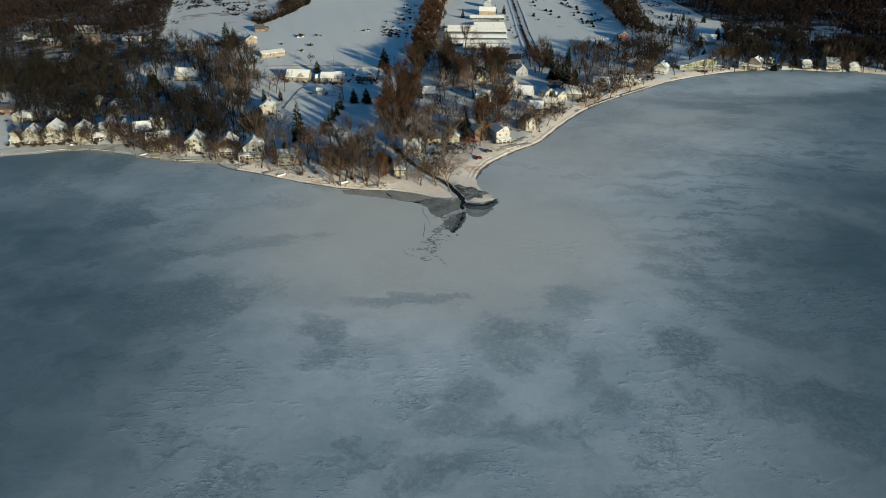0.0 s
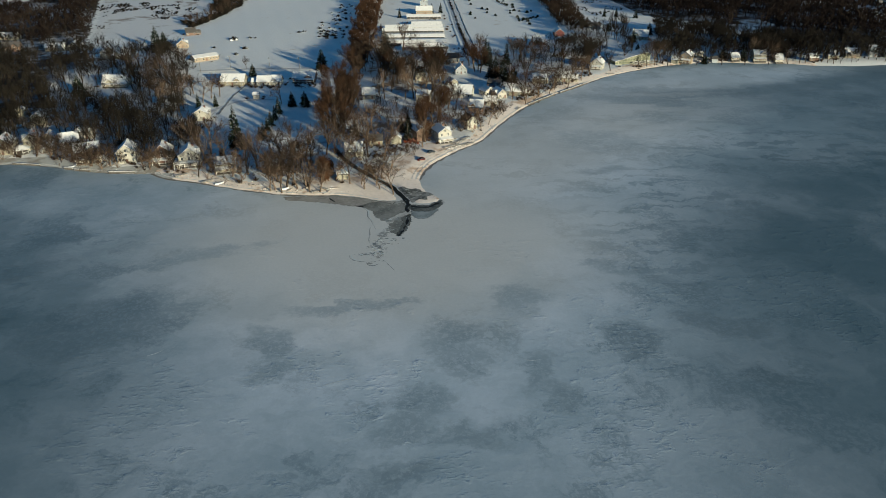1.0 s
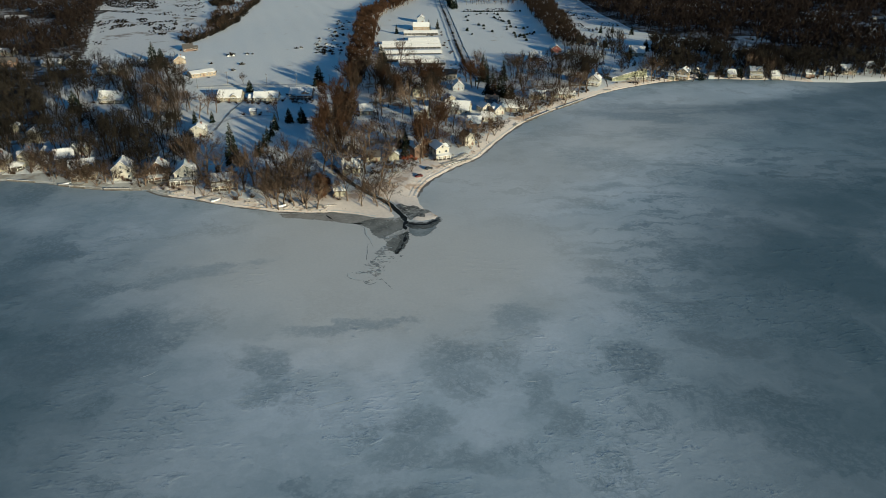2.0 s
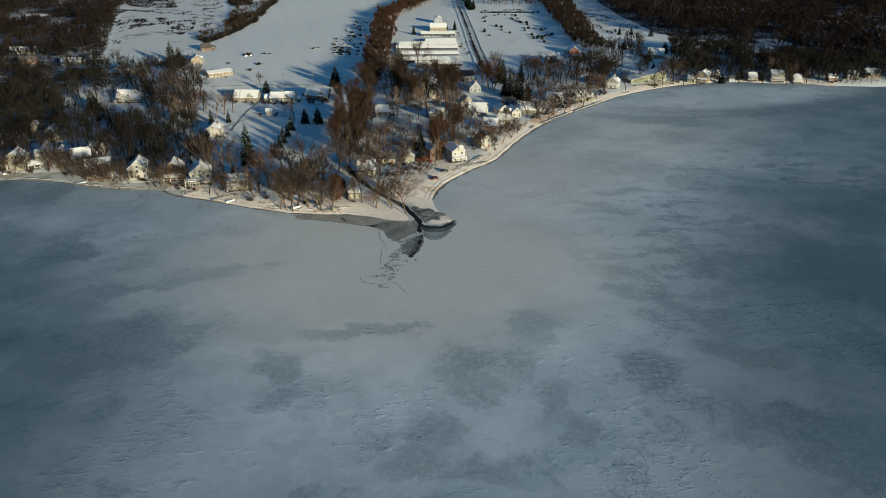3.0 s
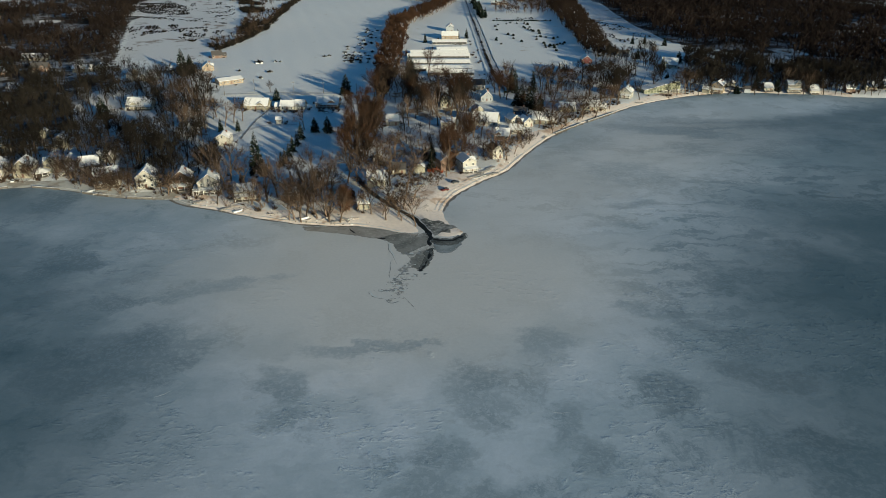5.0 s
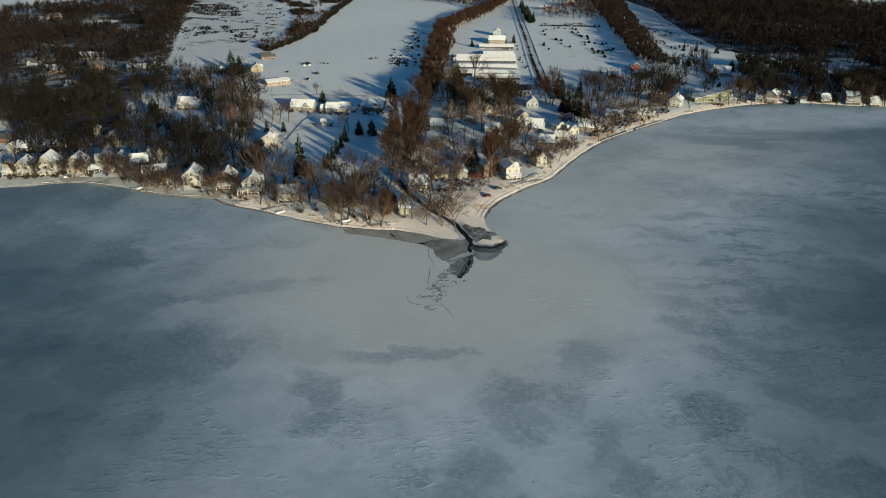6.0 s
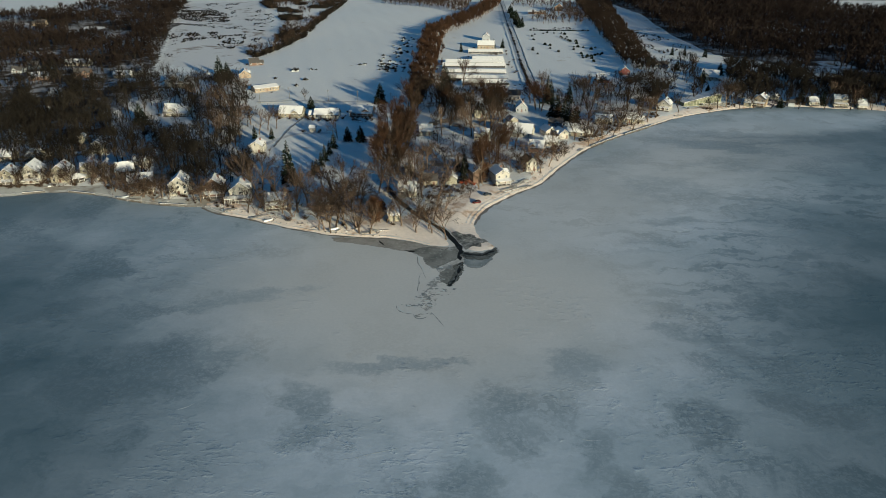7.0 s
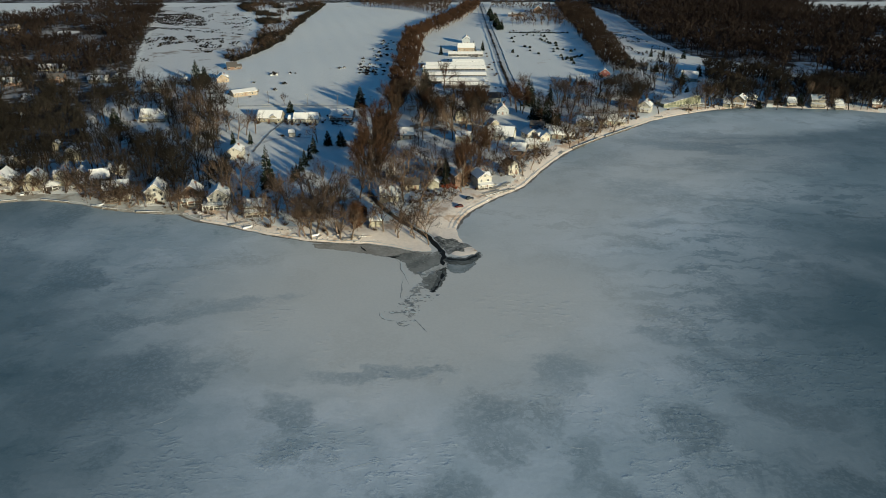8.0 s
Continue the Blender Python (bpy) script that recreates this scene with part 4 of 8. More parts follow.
def scatter(outline, gap, seed, clear=5.0, margin=2.0):
    """Places at least gap apart in the polygon, clear of houses, roads and water."""
    rng = random.Random(seed)
    xs, ys = [p[0] for p in outline], [p[1] for p in outline]
    area = (max(xs) - min(xs)) * (max(ys) - min(ys))
    want = int(area / (gap * gap) * 2.2)
    px = np.array([rng.uniform(min(xs), max(xs)) for _ in range(want)])
    py = np.array([rng.uniform(min(ys), max(ys)) for _ in range(want)])
    ok = inside(px, py, outline) & (sides(px, py) > margin) & (line_distance(px, py, CREEK) > 4)
    for line, half in ROADS:
        ok &= line_distance(px, py, line) > half + 1.5
    for hole in CLEARINGS:
        ok &= ~inside(px, py, hole)
    for hx, hy, hr in TAKEN:
        ok &= np.hypot(px - hx, py - hy) > hr + clear * 0.3
        if hx < -185 and hy > 380:
            # trees kept off the south side so the camera sees the house
            ok &= (np.abs(px - hx) > hr + 1) | (py > hy) | (py < hy - 20)
    px, py = px[ok], py[ok]
    kept, cells = [], {}
    for x, y in zip(px, py):
        c = (int(x // gap), int(y // gap))
        if all(math.hypot(x - a, y - b) >= gap * 0.8 for i in (-1, 0, 1) for j in (-1, 0, 1) for a, b in cells.get((c[0] + i, c[1] + j), ())):
            cells.setdefault(c, []).append((x, y))
            kept.append((float(x), float(y)))
    return kept


def stand(name, places, templates, material, low, high, seed, label, category, bark=BARK):
    """Many trees past counting, joined into one mesh."""
    rng = np.random.default_rng(seed)
    vs, fs, ms, n = [], [], [], 0
    if not places:
        return
    zs = land_height(np.array([p[0] for p in places]), np.array([p[1] for p in places]))
    for (x, y), z in zip(places, zs):
        v, f, tall, stem = templates[rng.integers(len(templates))]
        t, s = rng.uniform(0, 2 * math.pi), rng.uniform(low, high) / tall
        c, d = math.cos(t) * s * rng.uniform(0.85, 1.2), math.sin(t) * s
        vs.append(np.stack([v[:, 0] * c - v[:, 1] * d + x, v[:, 0] * d + v[:, 1] * c + y, v[:, 2] * s + z], 1))
        fs.append(f + n)
        ms.append((np.arange(len(f)) < stem).astype(np.int32))
        n += len(v)
    me = mesh_from(name, np.concatenate(vs), np.concatenate(fs), [material, bark])
    me.polygons.foreach_set("material_index", np.concatenate(ms))
    return tagged(new(name, me), label, category, kind="stuff")


def light_tree(seed, tall, forks, twigs, wide, spread=0.45, stems=1, bole=0.3, slip=2.4):
    """A far tree: trunk and limbs, with finer branches and twigs as slips."""
    trunk, wood, crown = bare_tree(seed, tall, forks, twigs, wide, stems, spread, bole, 0.15)
    rng = np.random.default_rng(seed)
    slips = blades(wood[:, :3], wood[:, 3:6] - wood[:, :3], wood[:, 6] * slip, rng)
    stem = tubes(trunk, 3)
    v, f = join(stem, slips, crown)
    return v, f, tall, len(stem[1])


MID_TREES = [light_tree(21, 15, (4, 4), 13, 0.17, 0.50), light_tree(22, 14, (3, 4), 12, 0.17, 0.42, 2), light_tree(23, 17, (4, 4), 13, 0.16, 0.34, 1, 0.38), light_tree(24, 16, (5, 4), 12, 0.16, 0.58, 1, 0.26)]
NEAR_TREES = [light_tree(25, 15, (4, 4, 3), 8, 0.105, 0.52, 1, 0.36), light_tree(26, 17, (4, 4, 3), 8, 0.105, 0.40, 1, 0.46), light_tree(27, 16, (4, 5, 3), 7, 0.105, 0.58, 1, 0.32), light_tree(28, 18, (4, 4, 3), 8, 0.105, 0.34, 1, 0.52)]
WEST_TREES = [light_tree(35, 16, (4, 4, 3), 9, 0.15, 0.46, 1, 0.40), light_tree(36, 18, (4, 4, 3), 9, 0.15, 0.36, 1, 0.48), light_tree(37, 15, (3, 4, 3), 10, 0.15, 0.52, 2, 0.34), light_tree(38, 17, (4, 5, 3), 8, 0.15, 0.42, 1, 0.42)]
FAR_TREES = [light_tree(31, 15, (3, 3), 8, 0.46, 0.40), light_tree(32, 14, (3, 3), 8, 0.46, 0.48), light_tree(33, 17, (4, 2), 9, 0.44, 0.32)]
FAR_HEDGE = [light_tree(45, 13, (4, 3), 10, 0.34, 0.34, 2), light_tree(46, 14, (4, 3), 10, 0.34, 0.28)]
HEDGE_TREES = [light_tree(41, 14, (4, 5), 14, 0.12, 0.24, 2), light_tree(42, 15, (5, 5), 13, 0.12, 0.20), light_tree(43, 13, (4, 5), 14, 0.12, 0.28, 2)]


def shrub(seed, n, wide):
    rng = np.random.default_rng(seed)
    turn = rng.uniform(0, 2 * math.pi, n)
    tilt = rng.uniform(0.1, 0.9, n)
    ways = np.stack([np.cos(turn) * tilt, np.sin(turn) * tilt, rng.uniform(0.6, 1.0, n)], 1)
    starts = np.stack([np.cos(turn) * tilt * 0.5, np.sin(turn) * tilt * 0.5, rng.uniform(-0.1, 0.35, n)], 1)
    v, f = blades(starts, ways, np.full(n, wide), rng)
    return v, f, 1.3, 0


PASTURE_SHRUBS = [shrub(54, 60, 0.20), shrub(55, 50, 0.24)]
SHRUBS = [shrub(51, 60, 0.10), shrub(52, 70, 0.10), shrub(53, 50, 0.12)]
SPRUCES = [mesh_from("crown", *spruce(60 + i, 12, w, 110, 18), NEEDLE) for i, w in enumerate((3.6, 3.0, 4.4))]
SPRUCE_TRUNK = mesh_from("trunk", *tubes([[0, 0, -0.3, 0, 0, 4, 0.2, 0.14], [0, 0, 4, 0, 0, 11, 0.14, 0.03]], 6), BARK, True)
spruce_masters = []
for me in SPRUCES:
    root = tagged(new("spruce_tree"), "dark green spruce tree standing in snow", "conifer", "evergreens")
    part("trunk", SPRUCE_TRUNK, root)
    part("crown", me, root, "dense dark needles")
    spruce_masters.append([root, False])


def evergreen(x, y, tall, kind=0, squat=1.0):
    entry = spruce_masters[kind]
    s = tall / 12
    m = pose(x, y, height(x, y), 0, 0, (x * 53 + y * 17) % 360)
    if entry[1]:
        ob = copy_thing(entry[0], m)
    else:
        ob, entry[1] = entry[0], True
        ob.matrix_basis = m
    ob.scale = (s * squat, s * squat, s)


def leafy_mesh():
    rng = np.random.default_rng(77)
    way = rng.normal(size=(900, 3))
    way /= np.linalg.norm(way, axis=1)[:, None]
    at = way * (rng.uniform(0.35, 1.0, (900, 1)) ** 0.6) * (1, 1, 1.7) * (1 + 0.25 * np.sin(way[:, :1] * 9 + way[:, 2:] * 7)) + (0, 0, 1.9)
    return mesh_from("crown", *blades(at, rng.normal(0, 0.22, (900, 3)) + way * 0.12, np.full(900, 0.2), rng), RUST_LEAF)


LEAFY_CROWN = leafy_mesh()
LEAFY_TRUNK = mesh_from("trunk", *tubes([[0, 0, -0.3, 0, 0, 2.4, 0.12, 0.06]], 6), BARK, True)


def leafy_tree(x, y, tall):
    """A young beech that keeps its brown leaves."""
    root = tagged(new("beech_tree"), "young beech with clinging brown leaves on snow", "tree", "brown-leaved beeches")
    root.matrix_basis = pose(x, y, height(x, y), 0, 0, (x * 33) % 360)
    part("trunk", LEAFY_TRUNK, root)
    part("crown", LEAFY_CROWN, root, "dense russet leaves")
    root.scale = (tall / 3.8 * 0.8, tall / 3.8 * 0.8, tall / 3.8)


# ---- houses ----


def window_meshes():
    bm = bmesh.new()
    for dims in ((-0.6, -0.5, -0.06, 0.0, 0, 1.5), (0.5, 0.6, -0.06, 0.0, 0, 1.5), (-0.5, 0.5, -0.06, 0.0, 0, 0.1), (-0.5, 0.5, -0.06, 0.0, 1.4, 1.5), (-0.5, 0.5, -0.05, 0.0, 0.72, 0.78)):
        box(bm, *dims)
    return finish("window", bm, TRIM), box_mesh("pane", (-0.5, 0.5, -0.02, 0.01, 0.1, 1.4), GLASS)


WINDOW_FRAME, PANE = window_meshes()
DOOR = box_mesh("door", (-0.5, 0.5, -0.07, 0.0, 0, 2.05), DOOR_PAINT, 0.02)
POST = box_mesh("post", (-0.09, 0.09, -0.09, 0.09, 0, 2.5), TRIM)
bm = bmesh.new()
box(bm, -0.4, 0.4, -0.4, 0.4, 0, 2.3)
box(bm, -0.47, 0.47, -0.47, 0.47, 2.3, 2.5)
CHIMNEY = finish("chimney", bm, BRICK)


def add_window(root, m, wide=1.0):
    w = part("window", WINDOW_FRAME, root, at=m @ Matrix.Diagonal((wide, 1, 1, 1)))
    part("pane", PANE, w)


def gable_meshes(w, d, h, peak, wall, over=0.45):
    """Walls up to the gables with the ridge along y, and a pair of roof slopes with snow on them."""
    bm = bmesh.new()
    prism(bm, [(-w / 2, -0.6), (w / 2, -0.6), (w / 2, h), (0, h + peak), (-w / 2, h)], -d / 2, d / 2)
    bmesh.ops.recalc_face_normals(bm, faces=bm.faces)
    body = finish("wall", bm, wall)
    k = over * peak / (w / 2)
    layers = []
    for low, high, material, trim in ((0.0, 0.16, SHINGLE, 0.0), (0.16, 0.42, ROOF_SNOW, 0.12)):
        bm = bmesh.new()
        e = w / 2 + over - trim
        ez = h - k * (e - w / 2) / over
        prism(bm, [(-e, ez + low), (0, h + peak + low), (e, ez + low), (e, ez + high), (0, h + peak + high), (-e, ez + high)], -d / 2 - over + trim, d / 2 + over - trim)
        bmesh.ops.recalc_face_normals(bm, faces=bm.faces)
        layers.append(finish("roof", bm, material))
    return body, layers[0], layers[1]


def house(x, y, w=9.0, d=11.0, storeys=2, turn=0.0, wall="white", ridge="front", porch="", pitch=0.75, chimney=True, name="house", label="", bare=False, windows=True, wing=0, gable=0, balcony=False):
    """A house whose front is its -y side before it is turned. ridge: front (gable to the front) or side."""
    z = height(x, y)
    h = 2.55 * storeys + 0.3
    root = new(name)
    root.matrix_basis = pose(x, y, z, 0, 0, turn)
    TAKEN.append((x, y, max(w, d) / 2))
    gw, gd = (w, d) if ridge == "front" else (d, w)
    peak = gw / 2 * pitch
    body, roof, snow = gable_meshes(gw, gd, h, peak, WALLS[wall])
    spin = Matrix.Identity(4) if ridge == "front" else Matrix.Rotation(math.pi / 2, 4, "Z")
    wall_ob = part("wall", body, root, f"{wall} painted boards", at=spin)
    roof_ob = part("roof", roof, root, "dark shingle roof", at=spin)
    if not bare:
        part("snow_cover", snow, roof_ob, "white snow lying on the slopes")
    if windows:
        for storey in range(int(storeys)):
            zz = 0.85 + 2.55 * storey
            n = max(2, int(w / 2.7))
            for i in range(n):
                px = (i + 0.5) / n * w - w / 2
                if storey == 0 and i == n // 2:
                    part("door", DOOR, root, at=pose(px, -d / 2, 0.05))
                else:
                    add_window(root, pose(px, -d / 2, zz))
            n = max(2, int(d / 3.4))
            for i in range(n):
                py = (i + 0.5) / n * d - d / 2
                add_window(root, pose(w / 2, py, zz, 0, 0, 90))
                add_window(root, pose(-w / 2, py, zz, 0, 0, -90))
        if ridge == "front" and peak > 2.2:
            add_window(root, pose(0, -d / 2, h + 0.25), 0.8)
    if wing:
        ww, wd = w * 0.45, d * 0.62
        wb, wr, ws = gable_meshes(wd, ww, h * 0.72, wd / 2 * pitch, WALLS[wall])
        at = pose(wing * (w / 2 + ww / 2 - 0.05), d * 0.12, 0, 0, 0, 90)
        w_ob = part("wing", wb, root, f"lower {wall} side wing", at=at)
        part("wing_roof", wr, w_ob)
        if not bare:
            part("snow_cover", ws, w_ob)
        for i in (-1, 1):
            add_window(root, pose(wing * (w / 2 + ww / 2) + i * ww * 0.22, d * 0.12 - wd / 2, 0.9))
    if gable and storeys <= 2:
        # a cross gable or dormer that breaks the main slope
        gwid = min(w, d) * 0.42
        if ridge == "side":
            deep_, gh = d * 0.52, h + (0.9 if storeys >= 2 else 0.6)
            at = pose(gable * w * 0.20, -d / 2 + deep_ / 2 - 0.25, 0)
        else:
            deep_, gh = w * 0.52, h + 0.5
            at = pose(gable * (w / 2 - deep_ / 2 + 0.2), -d * 0.08, 0, 0, 0, 90 * gable)
        gb, gr, gs = gable_meshes(gwid, deep_, gh, gwid / 2 * pitch * 0.95, WALLS[wall], 0.3)
        g_ob = part("gable", gb, root, f"{wall} cross gable", at=at)
        part("gable_roof", gr, g_ob)
        if not bare:
            part("snow_cover", gs, g_ob)
        add_window(root, at @ pose(0, -deep_ / 2, gh - 1.6), 0.9)
    if chimney:
        top = h + peak * 0.62
        part("chimney", CHIMNEY, root, "brick stack", at=pose(*((gw * 0.19, gd * 0.2, top - 1.0) if ridge == "front" else (w * 0.22, d * 0.17, top - 1.0))))
    if porch:
        deep, wide = 2.3, w * (1.0 if porch == "front" else 1.0)
        front = -d / 2
        part("deck", box_mesh("deck", (-wide / 2, wide / 2, front - deep, front - 0.01, -0.4, 0.25), WOOD), root)
        bm = bmesh.new()
        prism(bm, [(0, 2.75), (deep + 0.3, 2.45), (deep + 0.3, 2.58), (0, 3.25)], -wide / 2 - 0.2, wide / 2 + 0.2)
        bmesh.ops.recalc_face_normals(bm, faces=bm.faces)
        part("porch_roof", finish("porch_roof", bm, ROOF_SNOW), root, "snow-covered lean-to roof", at=pose(0, front - 0.02, 0, 0, 0, -90))
        n = max(3, int(wide / 2.4) + 1)
        for i in range(n):
            part("post", POST, root, at=pose(-wide / 2 + 0.15 + (wide - 0.3) * i / (n - 1), front - deep + 0.12, 0.2))
        bm = bmesh.new()
        box(bm, -wide / 2 + 0.1, wide / 2 - 0.1, front - deep + 0.08, front - deep + 0.15, 1.05, 1.15)
        part("railing", finish("railing", bm, TRIM), root)
    if balcony:
        # a deck on posts at the first floor that wraps the front
        front = -d / 2
        part("balcony", box_mesh("balcony", (-w / 2 - 2.2, w / 2 + 0.6, front - 3.6, front - 2.35, 2.6, 2.78), TRIM), root, "white balcony deck")
        for i in range(9):
            px_ = -w / 2 - 2.1 + (w + 2.6) * i / 8
            part("baluster", box_mesh("baluster", (px_ - 0.06, px_ + 0.06, front - 3.58, front - 3.46, -0.4, 3.7), TRIM), root)
        part("railing", box_mesh("railing", (-w / 2 - 2.2, w / 2 + 0.6, front - 3.6, front - 3.44, 3.7, 3.82), TRIM), root)
        part("side_porch", box_mesh("side_porch", (-w / 2 - 2.2, -w / 2 - 0.02, front - 2.3, d / 2 - 3, 2.5, 2.75), ROOF_SNOW), root, "snowy flat side porch roof")
        for py in (front - 2.1, front + 1.2, d / 2 - 3.2):
            part("post", box_mesh("post", (-w / 2 - 2.15, -w / 2 - 1.97, py, py + 0.18, -0.4, 2.5), TRIM), root)
    text = label or f"{'snow-roofed' if not bare else 'dark-roofed'} {wall} timber {name} {'with a porch ' if porch else ''}among bare trees"
    return tagged(root, text, "barn" if name == "barn" else "shed" if name == "shed" else "house")


def gazebo(x, y, reach, turn):
    """An open eight-sided summer house: floor, posts, rail and a snowy pointed roof."""
    root = tagged(new("gazebo"), "open white summer house with a snowy pointed roof", "gazebo")
    root.matrix_basis = pose(x, y, height(x, y), 0, 0, turn)
    TAKEN.append((x, y, reach))
    ring = [(math.cos(math.pi * (k + 0.5) / 4) * reach, math.sin(math.pi * (k + 0.5) / 4) * reach) for k in range(8)]

    def plate(name, spread, low, high, material, label=""):
        bm = bmesh.new()
        a = [bm.verts.new((px_ * spread, py_ * spread, low)) for px_, py_ in ring]
        b = [bm.verts.new((px_ * spread, py_ * spread, high)) for px_, py_ in ring]
        bm.faces.new(a[::-1]), bm.faces.new(b)
        for i in range(8):
            bm.faces.new((a[i], a[(i + 1) % 8], b[(i + 1) % 8], b[i]))
        part(name, finish(name, bm, material), root, label)

    plate("floor", 1.0, -0.5, 0.35, WOOD, "timber floor")
    plate("beam", 0.98, 2.5, 2.75, TRIM)
    bm = bmesh.new()
    rim = [bm.verts.new((px_ * 1.18, py_ * 1.18, 2.7)) for px_, py_ in ring]
    low = [bm.verts.new((px_ * 1.18, py_ * 1.18, 2.55)) for px_, py_ in ring]
    tip, under = bm.verts.new((0, 0, 4.6)), bm.verts.new((0, 0, 4.2))
    for i in range(8):
        j = (i + 1) % 8
        bm.faces.new((rim[i], rim[j], tip)), bm.faces.new((low[j], low[i], under)), bm.faces.new((low[i], low[j], rim[j], rim[i]))
    part("roof", finish("roof", bm, ROOF_SNOW), root, "snow-covered pointed roof")
    for k, (px_, py_) in enumerate(ring):
        part("post", POST, root, at=pose(px_ * 0.95, py_ * 0.95, 0.1))
        if k != 5:
            qx, qy = ring[(k + 1) % 8]
            long = math.hypot(qx - px_, qy - py_) * 0.92
            part("railing", box_mesh("railing", (-long / 2, long / 2, -0.05, 0.05, 0.95, 1.1), TRIM), root, at=pose((px_ + qx) * 0.475, (py_ + qy) * 0.475, 0.1, 0, 0, math.degrees(math.atan2(qy - py_, qx - px_))))


def pavilion(x, y, turn):
    """A boat hall whose glazed front rises from a low end to a tall one under a single long slope."""
    root = tagged(new("pavilion"), "olive glazed lakeside boat hall with a sloping roof", "pavilion")
    root.matrix_basis = pose(x, y, height(x, y), 0, 0, turn)
    TAKEN.append((x - 8, y, 9)), TAKEN.append((x + 8, y, 9))

    def top(px):
        return 2.6 + 5.0 * (px + 15) / 27 if px < 12 else 7.6 - 1.1 * (px - 12) / 3

    bm = bmesh.new()
    prism(bm, [(-15, -0.6), (15, -0.6), (15, top(15)), (12, top(12)), (-15, top(-15))], 0, 10)
    bmesh.ops.recalc_face_normals(bm, faces=bm.faces)
    part("wall", finish("wall", bm, WALLS["olive"]), root, "olive boards behind glazing")
    for name, low, high, material in (("roof", 0.0, 0.2, SHINGLE), ("snow_cover", 0.2, 0.45, ROOF_SNOW)):
        bm = bmesh.new()
        prism(bm, [(-15.6, top(-15.6) + low), (12, top(12) + low), (15.5, top(15.5) + low), (15.5, top(15.5) + high), (12, top(12) + high), (-15.6, top(-15.6) + high)], -0.7, 10.6)
        bmesh.ops.recalc_face_normals(bm, faces=bm.faces)
        part(name, finish(name, bm, material), root)
    for i in range(12):
        x0, x1 = -15 + 2.5 * i, -15 + 2.5 * (i + 1)
        part("mullion", box_mesh("mullion", (x0 - 0.12, x0 + 0.12, -0.14, 0.02, 0, top(x0) - 0.1), TRIM_OLIVE), root)
        low = 0.5
        while low + 1.3 < min(top(x0), top(x1)) - 0.2:
            part("pane", box_mesh("pane", (x0 + 0.3, x1 - 0.3, -0.05, 0.03, low, low + 1.25), HALL_GLASS), root)
            low += 1.75
    part("mullion", box_mesh("mullion", (14.8, 15.05, -0.14, 0.02, 0, 6.4), TRIM_OLIVE), root)
    part("deck", box_mesh("deck", (-2, 17, -4.0, -0.16, 1.0, 1.25), WOOD), root)
    part("snow_cover", box_mesh("snow_cover", (-1.9, 16.9, -3.9, -0.2, 1.25, 1.45), BANK_ICE, 0.05), root, "snow on the deck")
    for i in range(8):
        px = -1.9 + 18.7 * i / 7
        part("post", box_mesh("post", (px - 0.08, px + 0.08, -3.95, -3.8, -1.2, 2.3), TRIM_OLIVE), root)
    part("railing", box_mesh("railing", (-1.9, 16.9, -3.98, -3.78, 2.3, 2.42), TRIM), root)


def footbridge(x, y, turn, long=11.0, wide=3.2):
    """A low plank bridge over the creek with a rail on each side."""
    root = tagged(new("footbridge"), "low timber bridge with a snowy deck over a creek", "bridge")
    root.matrix_basis = pose(x, y, 1.25, 0, 0, turn)
    for side in (-wide / 2, wide / 2 - 0.25):
        part("beam", box_mesh("beam", (-long / 2, long / 2, side, side + 0.25, -0.45, -0.05), WOOD), root)
    part("deck", box_mesh("deck", (-long / 2, long / 2, -wide / 2, wide / 2, -0.05, 0.08), WOOD), root)
    part("snow_cover", box_mesh("snow_cover", (-long / 2, long / 2, -wide / 2 + 0.1, wide / 2 - 0.1, 0.08, 0.24), BANK_ICE, 0.05), root, "trodden snow on the deck")
    for side in (-wide / 2 + 0.06, wide / 2 - 0.06):
        part("railing", box_mesh("railing", (-long / 2, long / 2, side - 0.05, side + 0.05, 0.95, 1.07), WOOD), root)
        for i in range(6):
            px = -long / 2 + 0.15 + (long - 0.3) * i / 5
            part("post", box_mesh("post", (px - 0.06, px + 0.06, side - 0.06, side + 0.06, -0.1, 0.97), WOOD), root)
    for px in (-long / 2 + 1.2, long / 2 - 1.2):
        part("abutment", box_mesh("abutment", (px - 0.5, px + 0.5, -wide / 2 - 0.2, wide / 2 + 0.2, -2.2, -0.44), CONCRETE), root)


def driftwood(x, y, turn, long, seed):
    """A weathered log with a broken stub, half bedded in snow."""
    rng = random.Random(seed)
    rows = [[-long / 2, 0, 0.1, 0, rng.uniform(-0.2, 0.2), 0.16, 0.19, 0.16], [0, 0, 0.16, long / 2, rng.uniform(-0.3, 0.3), 0.2, 0.16, 0.08], [long * 0.1, 0, 0.15, long * 0.25, 0.6, 0.7, 0.08, 0.03]]
    rows[1][1] = rows[0][4]
    root = tagged(new("driftwood_log", mesh_from("driftwood_log", *tubes(rows, 7), DRIFTWOOD, True)), "pale weathered log lying on the snowy shore", "log", "logs on the shore")
    root.matrix_basis = pose(x, y, height(x, y) + 0.02, 0, 0, turn)


